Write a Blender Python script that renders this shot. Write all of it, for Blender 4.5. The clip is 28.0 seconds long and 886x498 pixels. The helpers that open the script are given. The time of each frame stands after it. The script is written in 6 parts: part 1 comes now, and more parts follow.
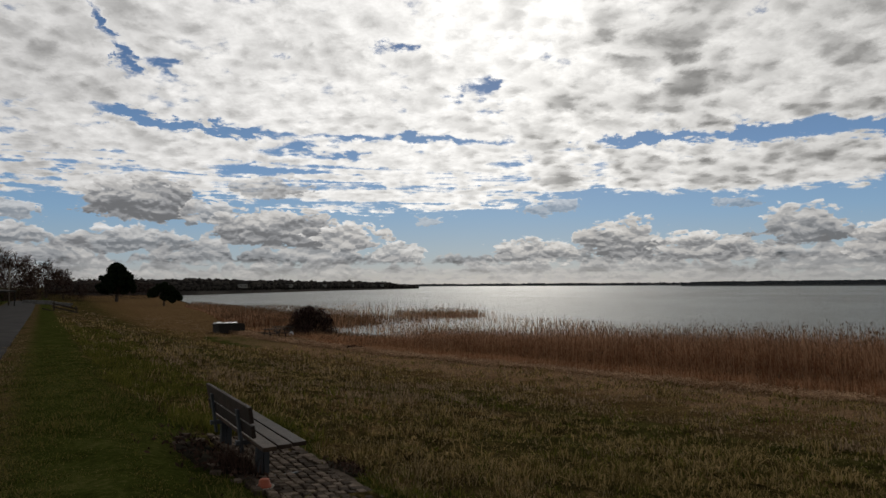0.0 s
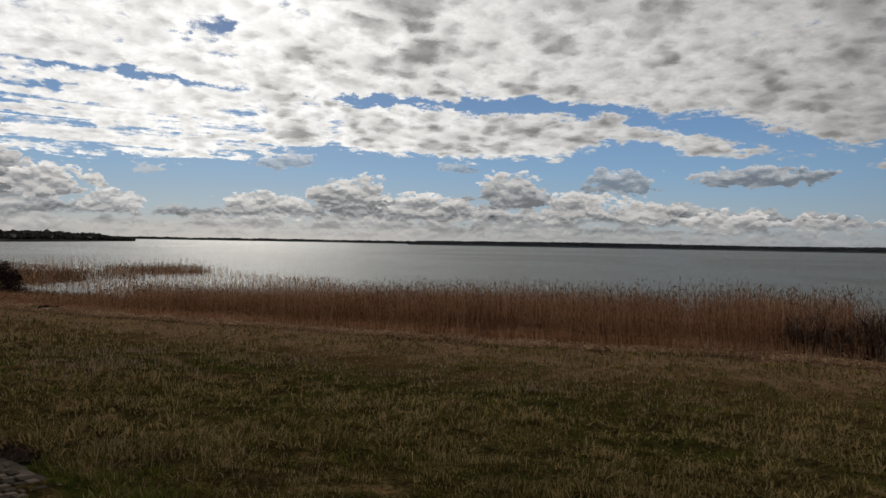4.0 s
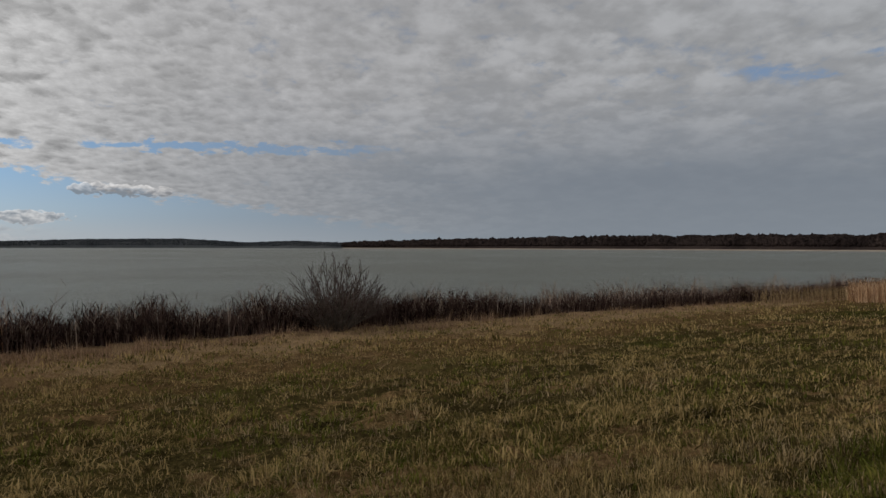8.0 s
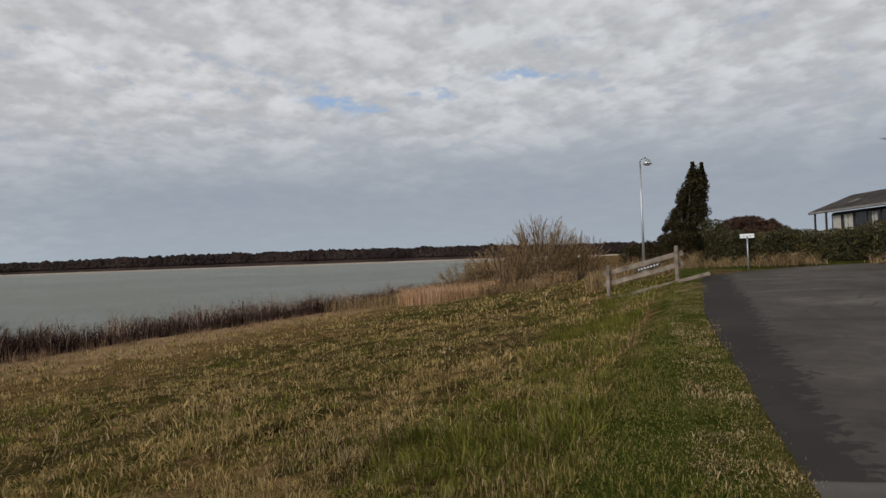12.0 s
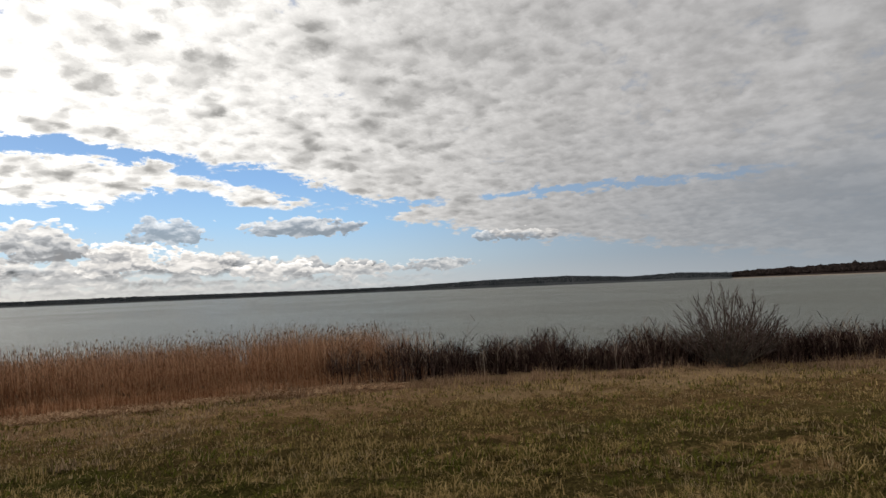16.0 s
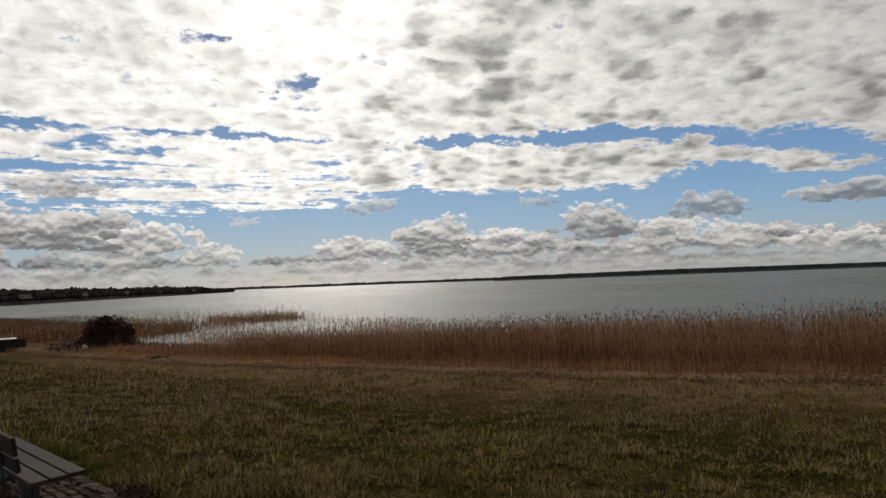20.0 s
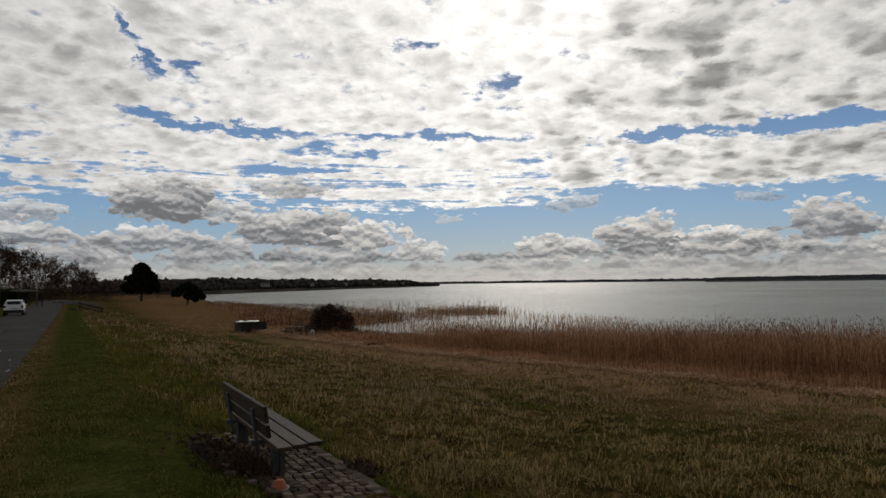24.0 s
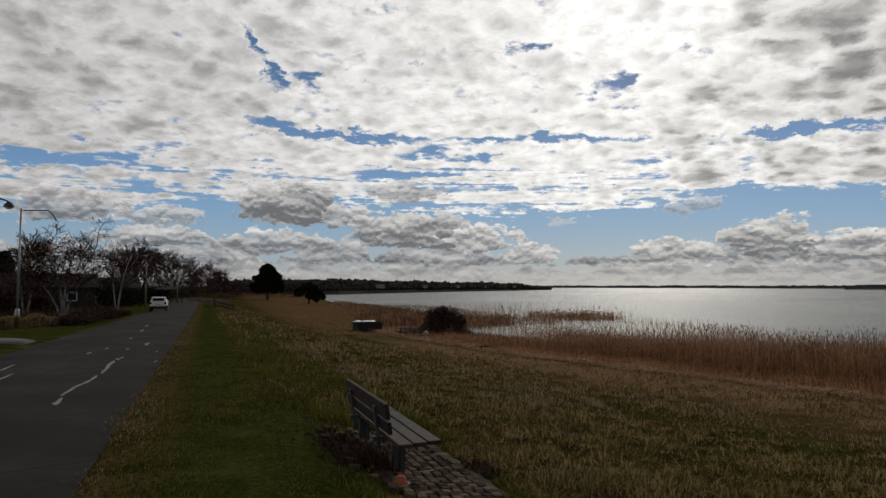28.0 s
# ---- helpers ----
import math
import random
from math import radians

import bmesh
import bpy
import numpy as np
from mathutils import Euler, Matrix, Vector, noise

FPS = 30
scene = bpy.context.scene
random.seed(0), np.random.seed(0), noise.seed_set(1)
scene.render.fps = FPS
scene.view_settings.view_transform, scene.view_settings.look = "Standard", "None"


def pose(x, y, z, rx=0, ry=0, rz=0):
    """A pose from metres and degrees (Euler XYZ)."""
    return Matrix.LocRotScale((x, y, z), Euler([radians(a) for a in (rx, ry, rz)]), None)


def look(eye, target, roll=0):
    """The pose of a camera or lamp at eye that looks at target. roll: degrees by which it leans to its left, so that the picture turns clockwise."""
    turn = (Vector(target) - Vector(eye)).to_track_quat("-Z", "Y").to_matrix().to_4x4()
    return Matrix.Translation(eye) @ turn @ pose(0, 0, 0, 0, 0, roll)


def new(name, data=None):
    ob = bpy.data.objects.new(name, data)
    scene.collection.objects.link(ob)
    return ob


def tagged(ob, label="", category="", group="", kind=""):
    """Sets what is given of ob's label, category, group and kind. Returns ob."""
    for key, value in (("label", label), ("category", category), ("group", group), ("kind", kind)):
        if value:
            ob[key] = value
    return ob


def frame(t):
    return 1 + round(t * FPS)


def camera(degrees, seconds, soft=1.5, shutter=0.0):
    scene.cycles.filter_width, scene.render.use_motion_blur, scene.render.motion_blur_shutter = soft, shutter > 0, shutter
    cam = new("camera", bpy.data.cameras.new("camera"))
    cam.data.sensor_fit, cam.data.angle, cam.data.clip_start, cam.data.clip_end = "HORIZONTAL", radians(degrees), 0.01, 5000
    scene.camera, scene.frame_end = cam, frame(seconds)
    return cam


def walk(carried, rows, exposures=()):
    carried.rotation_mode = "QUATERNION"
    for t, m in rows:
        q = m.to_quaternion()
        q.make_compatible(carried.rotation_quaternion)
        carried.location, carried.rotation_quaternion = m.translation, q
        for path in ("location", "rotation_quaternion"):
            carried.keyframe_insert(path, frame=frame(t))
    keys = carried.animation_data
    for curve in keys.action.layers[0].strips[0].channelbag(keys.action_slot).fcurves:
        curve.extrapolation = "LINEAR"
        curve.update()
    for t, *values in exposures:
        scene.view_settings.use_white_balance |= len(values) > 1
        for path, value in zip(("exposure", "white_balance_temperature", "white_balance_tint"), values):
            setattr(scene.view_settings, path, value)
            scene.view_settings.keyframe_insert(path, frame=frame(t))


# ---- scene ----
# The camera turns on the spot at the edge of a lakeside road. The lake's surface is z = 0.
EYE = 4.45
cam = camera(67.8, 28.0)
ROWS = [
    (0.0, -0, 0, -0, 93.18, 0.24, -0),
    (0.5, 0.02, 0.007, -0.007, 92.81, 0.23, -1.07),
    (1.0, 0.061, -0.003, -0.006, 92.32, 0.23, -2.83),
    (1.5, 0.096, -0.006, -0.004, 91.69, 0.05, -5.36),
    (2.0, 0.127, -0.003, -0.003, 91.06, -0.19, -8.46),
    (2.5, 0.146, 0.002, -0.003, 90.54, -0.53, -12.02),
    (4.5, 0.214, 0.27, 0.064, 89.37, -1.27, -27.57),
    (5.0, 0.244, 0.274, 0.08, 89.5, -1.53, -33.92),
    (5.5, 0.275, 0.263, 0.076, 90.04, -1.64, -43.79),
    (6.0, 0.307, 0.246, 0.076, 90.36, -2.28, -54.13),
    (6.5, 0.348, 0.254, 0.07, 90.39, -2.07, -62.77),
    (7.0, 0.372, 0.245, 0.054, 90.51, -1.33, -71.99),
    (7.5, 0.381, 0.217, 0.056, 90.3, -0.67, -82.67),
    (8.0, 0.405, 0.119, 0.051, 89.79, -0.07, -92.68),
    (8.5, 0.421, 0.058, 0.052, 89.8, 0.17, -101.11),
    (9.0, 0.427, 0.018, 0.062, 90.04, 0.67, -109.2),
    (9.5, 0.429, -0.016, 0.083, 90.32, 1.23, -115.32),
    (10.0, 0.423, -0.05, 0.076, 90.22, 1.37, -120.8),
    (10.5, 0.407, -0.072, 0.091, 90.72, 1.55, -126.12),
    (11.0, 0.403, -0.075, 0.089, 90.76, 1.85, -129.02),
    (11.5, 0.399, -0.081, 0.101, 90.63, 2.09, -129.33),
    (13.5, 0.32, -0.185, 0.069, 91.96, 2.12, -110.3),
    (14.0, 0.324, -0.115, 0.017, 92.27, 2.48, -101.04),
    (14.5, 0.329, -0.091, -0.027, 92.44, 2.46, -92.2),
    (15.0, 0.326, -0.069, -0.046, 93.49, 2.61, -81.35),
    (15.5, 0.32, -0.019, -0.014, 92.83, 2.17, -69.51),
    (16.0, 0.256, 0.02, 0.006, 93.4, 2.33, -60.27),
    (16.5, 0.213, 0.014, 0.005, 93.4, 2.16, -51.49),
    (17.0, 0.183, 0.055, -0.007, 93.54, 1.86, -42.54),
    (17.5, 0.172, 0.085, -0.006, 92.94, 1.78, -37.97),
    (18.0, 0.153, 0.115, -0.008, 93.13, 2.62, -35),
    (18.5, 0.149, 0.122, -0.004, 93.38, 3.47, -27.13),
    (19.0, 0.156, 0.126, -0.005, 93.15, 3.63, -21.04),
    (19.5, 0.179, 0.126, 0.011, 93.06, 3.09, -16.68),
    (20.0, 0.161, 0.145, -0.002, 92.82, 2.11, -15.44),
    (20.5, 0.129, 0.159, -0.007, 92.68, 0.38, -14.14),
    (21.0, 0.109, 0.179, -0.015, 92.7, 0.75, -11.29),
    (21.5, 0.103, 0.17, -0.006, 92.71, 1.07, -8.42),
    (22.0, 0.085, 0.173, -0.01, 92.42, 1.54, -4.89),
    (22.5, 0.068, 0.172, -0.013, 92.85, 1.34, -1.78),
    (24.5, 0.018, 0.217, -0.025, 93.06, 0.51, 2.48),
    (25.0, 0.006, 0.216, -0.027, 93.47, 0.32, 3.47),
    (25.5, -0.007, 0.215, -0.029, 93.17, 0.07, 4.31),
    (26.0, -0.017, 0.209, -0.03, 93.25, -0.21, 5.81),
    (26.5, -0.025, 0.182, -0.022, 93.51, 0.12, 8.14),
    (27.0, -0.034, 0.165, -0.021, 93.22, -0.11, 10.11),
    (27.5, -0.039, 0.164, -0.021, 93.34, 0.29, 11.05),
    (28.0, -0.041, 0.171, -0.023, 93.29, -0.13, 11.43),
]
EXPOSURES = [(0.0, -0.65, 6600, 10), (5.0, -0.55, 6550, 10), (8.0, -0.12, 6500, 10), (9.5, 0.32, 6500, 10), (11.0, 0.55, 6500, 10), (14.0, 0.60, 6550, 10), (17.0, -0.10, 6750, 10), (20.0, -0.50, 6750, 10), (25.0, -0.6, 6650, 10), (28.0, -0.65, 6600, 10)]
walk(cam, [(t, pose(x, y, EYE + z, rx, ry, rz)) for t, x, y, z, rx, ry, rz in ROWS], EXPOSURES)

# ---- world: broken altocumulus sheet over a band of low cumulus ----
SUN_AZ, SUN_EL = 6.0, 27.0


class Graph:
    """Short spelling for node maths in one tree."""

    def __init__(self, tree):
        self.tree = tree

    def node(self, kind):
        return self.tree.nodes.new(kind)

    def vmath(self, op, a, b):
        n = self.node("ShaderNodeVectorMath")
        n.operation = op
        self.plug(a, n.inputs[0])
        n.inputs[1].default_value = b
        return n

    def plug(self, value, socket):
        if isinstance(value, bpy.types.NodeSocket):
            self.tree.links.new(value, socket)
        else:
            socket.default_value = value

    def m(self, op, a, b=0.0, c=0.0, clamp=False):
        n = self.node("ShaderNodeMath")
        n.operation, n.use_clamp = op, clamp
        for s, v in zip(n.inputs, (a, b, c)):
            self.plug(v, s)
        return n.outputs[0]

    def add(self, a, b):
        return self.m("ADD", a, b)

    def sub(self, a, b):
        return self.m("SUBTRACT", a, b)

    def mul(self, a, b):
        return self.m("MULTIPLY", a, b)

    def step(self, v, lo, hi, to_lo=0.0, to_hi=1.0, kind="SMOOTHSTEP"):
        n = self.node("ShaderNodeMapRange")
        n.interpolation_type = kind
        for s, x in zip(n.inputs, (v, lo, hi, to_lo, to_hi)):
            self.plug(x, s)
        return n.outputs[0]

    def vec(self, x, y, z=0.0):
        n = self.node("ShaderNodeCombineXYZ")
        for s, v in zip(n.inputs, (x, y, z)):
            self.plug(v, s)
        return n.outputs[0]

    def noise(self, p, scale, detail=4.0, rough=0.5, distortion=0.0, lac=2.0):
        n = self.node("ShaderNodeTexNoise")
        self.plug(p, n.inputs["Vector"])
        for key, v in (("Scale", scale), ("Detail", detail), ("Roughness", rough), ("Distortion", distortion), ("Lacunarity", lac)):
            n.inputs[key].default_value = v
        return n.outputs[0]

    def ramp(self, v, stops, kind="LINEAR"):
        n = self.node("ShaderNodeValToRGB")
        n.color_ramp.interpolation = kind
        e = n.color_ramp.elements
        while len(e) < len(stops):
            e.new(0.5)
        for el, (p, c) in zip(e, stops):
            el.position = p
            el.color = (c, c, c, 1) if isinstance(c, (int, float)) else (*c, 1)
        self.plug(v, n.inputs[0])
        return n.outputs[0]

    def mix(self, f, a, b, blend="MIX"):
        n = self.node("ShaderNodeMix")
        n.data_type, n.blend_type = "RGBA", blend
        self.plug(f, n.inputs[0])
        self.plug((*a, 1) if isinstance(a, tuple) and len(a) == 3 else a, n.inputs[6])
        self.plug((*b, 1) if isinstance(b, tuple) and len(b) == 3 else b, n.inputs[7])
        return n.outputs[2]

    def mix_value(self, a, f, b):
        return self.add(self.mul(a, self.sub(1.0, f)), self.mul(b, f))

    def grey(self, v):
        return self.vec(v, v, v)


def bump_lobe(g, az, el, a, e, wa, we, k):
    """A soft elliptical lobe of height k round bearing a and elevation e."""
    da, de = g.m("DIVIDE", g.sub(az, a), wa), g.m("DIVIDE", g.sub(el, e), we)
    return g.mul(g.m("POWER", 2.718, g.mul(g.add(g.mul(da, da), g.mul(de, de)), -1.0)), k)


def build_world():
    world = bpy.data.worlds.new("sky")
    scene.world = world
    world.use_nodes = True
    tree = world.node_tree
    tree.nodes.clear()
    g = Graph(tree)
    way = g.node("ShaderNodeTexCoord").outputs["Generated"]
    sep = g.node("ShaderNodeSeparateXYZ")
    g.plug(way, sep.inputs[0])
    x, y, z = sep.outputs
    az = g.mul(g.m("ARCTAN2", x, y), 57.2958)
    el = g.mul(g.m("ARCSINE", z), 57.2958)
    azn = g.step(az, -60.0, 180.0, kind="LINEAR")
    at = lambda a: (a + 60.0) / 240.0
    over = lambda *stops: g.ramp(azn, [(at(a), c) for a, c in stops])
    # the sheet hangs at one height, so that its cells crowd together towards the horizon
    k = g.m("DIVIDE", 1.0, g.add(g.m("MAXIMUM", z, 0.0), 0.24))
    px, py = g.mul(x, k), g.mul(y, k)
    plane = g.vec(px, py, 0.0)
    w1, w2 = g.noise(plane, 6.0, 7.0, 0.68), g.noise(plane, 7.5, 7.0, 0.68, 0.3)
    azw = g.add(az, g.mul(g.sub(w1, 0.5), 12.0))
    elw = g.add(el, g.mul(g.sub(w2, 0.5), 3.4))

    sky = g.node("ShaderNodeTexSky")
    sky.sky_type, sky.sun_disc = "NISHITA", False
    sky.sun_elevation, sky.sun_rotation = radians(SUN_EL), radians(SUN_AZ)
    sky.air_density, sky.dust_density, sky.ozone_density = 1.0, 0.3, 2.0
    blue = g.mix(1.0, sky.outputs[0], (0.075, 0.075, 0.080), "MULTIPLY")
    deep = g.ramp(g.step(el, 0.0, 30.0, kind="LINEAR"), [(0.0, (0.50, 0.57, 0.63)), (0.10, (0.43, 0.60, 0.77)), (0.2, (0.30, 0.55, 0.86)), (0.32, (0.22, 0.44, 0.80)), (0.6, (0.12, 0.25, 0.52)), (1.0, (0.08, 0.18, 0.42))])
    blue = g.mix(g.mul(g.step(az, 42.0, 85.0), 0.60), g.mix(0.75, blue, deep), (0.22, 0.27, 0.34))

    # cells of the sheet: rounded hearts with thin seams, at two sizes, on bent ground
    bent = g.vec(g.add(px, g.mul(g.sub(w1, 0.5), 0.16)), g.add(py, g.mul(g.sub(w2, 0.5), 0.16)), 0.0)

    def cells(scale):
        n = g.node("ShaderNodeTexVoronoi")
        n.feature = "SMOOTH_F1"
        g.plug(bent, n.inputs["Vector"])
        n.inputs["Scale"].default_value, n.inputs["Smoothness"].default_value = scale, 0.7
        return g.step(n.outputs["Distance"], 0.10, 0.62, 1.0, 0.0, "LINEAR")

    smooth = g.step(az, 50.0, 100.0)
    n1 = g.noise(plane, 6.0, 8.0, 0.56, 0.1)
    n2 = g.noise(plane, 2.3, 4.0, 0.55, 0.3)
    n3 = g.noise(plane, 24.0, 6.0, 0.65, 0.2)
    c1, c2 = cells(7.5), cells(17.0)
    lump = g.add(g.mul(c1, 0.62), g.mul(c2, 0.38))

    # how far down the sheet reaches, bearing by bearing
    low = g.mul(over((-60, 0.26), (-38, 0.28), (-27, 0.33), (-18, 0.34), (-9, 0.28), (2, 0.30), (14, 0.36), (22, 0.33), (33, 0.34), (37, 0.40), (40, 0.40), (43, 0.34), (52, 0.33), (58, 0.27), (66, 0.20), (78, 0.14), (90, 0.05), (100, 0.0)), 22.0)
    thick = over((-60, 0.13), (-10, 0.12), (10, 0.11), (30, 0.14), (60, 0.20), (100, 0.26), (180, 0.26))
    dens = g.add(g.add(g.mul(g.sub(n1, 0.5), 0.70), g.mul(g.sub(n3, 0.5), 0.50)), g.add(g.mul(g.sub(lump, 0.45), 0.28), thick))
    dens = g.add(g.add(dens, 0.64), g.step(g.sub(elw, low), -1.1, 0.9, -0.75, 0.0))
    # the long rift in the sheet: its elevation, half depth and strength, bearing by bearing
    rift = g.mul(over((-29, 0.55), (-25, 0.535), (-18, 0.508), (-8, 0.508), (-1, 0.516), (4, 0.49), (9, 0.45), (13, 0.48), (18, 0.488), (26, 0.466), (31, 0.472), (37, 0.448), (41, 0.410), (45, 0.388), (48, 0.356), (51, 0.33), (55, 0.29), (59, 0.30), (69, 0.32), (88, 0.332)), 25.0)
    deepness = g.mul(over((-28, 0.14), (-18, 0.11), (0, 0.11), (14, 0.13), (20, 0.13), (28, 0.22), (37, 0.16), (41, 0.26), (46, 0.30), (50, 0.24), (55, 0.18), (60, 0.14), (70, 0.13), (88, 0.10)), 3.4)
    strong = over((-29.5, 0.0), (-26, 0.85), (-18, 0.72), (-14, 0.25), (-10, 0.25), (-8, 0.62), (-5, 0.25), (-2, 0.72), (2, 0.45), (6, 0.25), (12, 0.15), (15, 0.80), (20, 0.80), (22, 0.45), (25, 0.95), (31, 1.0), (37, 0.70), (41, 0.65), (45, 1.0), (49, 1.0), (53, 0.65), (58, 0.70), (62, 0.25), (66, 0.50), (69, 0.72), (79, 0.72), (85, 0.55), (90, 0.0))
    dr = g.m("DIVIDE", g.sub(elw, rift), deepness)
    dens = g.sub(dens, g.mul(g.m("POWER", 2.718, g.mul(g.mul(dr, dr), -1.0)), g.mul(strong, 0.72)))
    for a, e, wa, we, d in GAPS_EAST + GAPS_WEST:
        dens = g.sub(dens, bump_lobe(g, azw, elw, a, e, wa, we, d * 0.78))
    # thin ribs of cloud along the horizon before the sun
    rib = g.noise(g.vec(g.mul(azw, 0.050), g.mul(el, 0.80), 2.2), 2.0, 5.0, 0.55, 0.5)
    dens = g.add(dens, g.mul(g.sub(rib, 0.52), g.mul(g.mul(g.step(el, 13.5, 9.0), g.step(az, 24.0, 8.0)), 1.7)))
    alpha = g.step(dens, g.step(smooth, 0.0, 1.0, 0.36, 0.28), g.step(smooth, 0.0, 1.0, 0.60, 0.80))
    # thin edges glow, thick hearts are grey, the part before the sun is white
    heap = g.add(g.add(g.mul(lump, 0.62), g.mul(n1, 0.30)), g.add(g.mul(n2, 0.50), g.mul(n3, 0.12)))
    core = g.mul(g.step(heap, 0.48, 1.02), g.step(dens, 0.46, 0.80))
    long = g.noise(plane, 12.0, 4.0, 0.5, 0.1)
    soft = g.add(g.mul(long, 0.50), g.add(g.mul(n2, 0.30), g.mul(c1, 0.20)))
    core = g.mix_value(core, smooth, g.step(soft, 0.62, 0.33))
    sa, se = radians(SUN_AZ), radians(SUN_EL)
    dot = g.vmath("DOT_PRODUCT", way, (math.sin(sa) * math.cos(se), math.cos(sa) * math.cos(se), math.sin(se)))
    off = g.mul(g.m("ARCCOSINE", g.m("MINIMUM", dot.outputs["Value"], 0.9999)), 57.2958)
    bright = over((-60, 0.74), (-42, 0.84), (-26, 1.08), (-15, 1.22), (3, 1.38), (14, 1.28), (25, 1.08), (45, 0.80), (58, 0.57), (70, 0.49), (95, 0.45), (130, 0.44), (180, 0.44))
    heart = over((-60, 0.42), (-40, 0.50), (-24, 0.74), (-8, 1.0), (3, 0.96), (10, 0.50), (25, 0.38), (45, 0.33), (70, 0.32), (95, 0.325), (130, 0.33), (180, 0.33))
    shade = g.add(g.mul(bright, g.sub(1.0, core)), g.mul(heart, core))
    relief = g.mul(g.add(g.sub(n3, 0.5), g.mul(g.sub(c2, 0.45), -0.22)), g.sub(1.0, g.mul(smooth, 0.8)))
    shade = g.mul(shade, g.add(1.0, g.mul(relief, 1.0)))
    glow = g.m("POWER", 2.718, g.mul(g.mul(off, off), -1.0 / 60.0))
    shade = g.add(shade, g.mul(glow, 0.55))
    tint = over((-60, (0.99, 0.99, 1.0)), (10, (1.01, 1.0, 0.975)), (45, (1.005, 1.0, 0.985)), (80, (0.98, 0.98, 1.0)), (130, (0.93, 0.96, 1.0)), (180, (0.93, 0.96, 1.0)))
    sheet = g.mix(1.0, g.grey(shade), tint, "MULTIPLY")
    col = g.mix(alpha, blue, sheet)

    # smooth grey-blue veil under the sheet, away from the sun
    veil = g.mul(g.step(az, 52.0, 108.0), g.step(g.add(el, g.mul(g.sub(n2, 0.5), 7.0)), 15.0, 5.0))
    col = g.mix(g.mul(veil, 0.92), col, g.ramp(g.step(el, 0.0, 14.0, kind="LINEAR"), [(0.0, (0.225, 0.26, 0.30)), (0.4, (0.195, 0.225, 0.265)), (1.0, (0.26, 0.28, 0.315))]))

    # low cumulus: far rows of small heaps, then the nearer clouds one by one, with flat grey bases and bright heads
    q = lambda s, t, i: g.noise(g.vec(g.mul(az, s), g.mul(el, t), i), 1.0, 5.0, 0.6, 0.2)
    f1, f2, f3 = q(0.42, 0.75, 1.3), q(0.55, 1.0, 6.1), q(1.3, 2.4, 9.9)

    def billow(lift):
        """Round swellings with sharp folds between them, at three sizes."""
        total = 0.0
        for i, (s, w) in enumerate(((0.42, 0.46), (1.0, 0.32), (2.3, 0.22))):
            v = g.vec(g.add(g.mul(az, s * 0.75), g.mul(f1, 0.35)), g.add(g.mul(g.add(el, lift), s * 1.35), g.mul(f2, 0.35)), 3.7 * i)
            total = g.add(total, g.mul(g.m("MINIMUM", g.mul(g.m("ABSOLUTE", g.sub(g.noise(v, 1.0, 0.0, 0.5), 0.5)), 5.0), 1.0), w))
        return total

    fold = billow(0.0)
    lit = g.step(g.sub(fold, billow(0.32)), -0.24, 0.26)
    warm = over((-60, (0.985, 0.985, 1.0)), (10, (1.02, 1.0, 0.965)), (60, (1.0, 0.985, 0.975)), (180, (0.97, 0.98, 1.0)))
    sunward = over((-60, 0.78), (-20, 0.92), (5, 1.0), (30, 0.88), (60, 0.74), (180, 0.7))
    azc = g.add(az, g.add(g.mul(g.sub(f1, 0.5), 6.0), g.mul(g.sub(f3, 0.5), 2.4)))
    elc = g.add(el, g.add(g.mul(g.sub(f2, 0.5), 1.7), g.mul(g.sub(f3, 0.5), 0.9)))
    shape = g.mul(g.sub(fold, 0.42), 1.1)
    ends = g.step(az, 64.0, 54.0)
    big = g.noise(g.vec(g.mul(az, 0.34), g.mul(el, 1.35), 2.9), 1.0, 4.0, 0.55, 0.3)

    def vapour(s):
        """Cloud of that brightness, its greys a little blue."""
        c = g.mix(1.0, g.grey(g.mul(s, sunward)), warm, "MULTIPLY")
        return g.mix(g.step(s, 0.85, 0.40), c, g.mix(1.0, c, (0.94, 0.98, 1.05), "MULTIPLY"))

    for base, rise, freq, seed, pale in ((0.5, 1.2, 0.42, 1.1, 0.74), (1.2, 1.7, 0.30, 5.3, 0.70), (2.1, 2.3, 0.22, 8.8, 0.62)):
        n = g.noise(g.vec(g.mul(az, freq), seed, 0.0), 1.0, 3.0, 0.6)
        top = g.add(base, g.mul(g.step(n, 0.34, 0.62, kind="LINEAR"), g.mul(rise, over((-60, 1.0), (-10, 1.0), (-3, 0.45), (3, 0.6), (12, 0.95), (36, 0.95), (50, 0.6), (60, 0.25)))))
        top = g.add(top, g.mul(shape, 0.55))
        a = g.mul(g.mul(g.step(el, top, g.sub(top, 0.30)), g.step(elc, base - 0.40, base + 0.05)), ends)
        up = g.m("DIVIDE", g.sub(el, base), g.add(g.m("MAXIMUM", g.sub(top, base), 0.0), 0.25))
        s = g.add(g.add(pale - 0.30, g.mul(g.step(up, 0.1, 0.95), 0.38)), g.add(g.mul(g.sub(f3, 0.5), 0.35), g.add(g.mul(lit, 0.26), g.mul(g.sub(big, 0.5), 1.3))))
        col = g.mix(g.mul(a, 0.92), col, vapour(s))
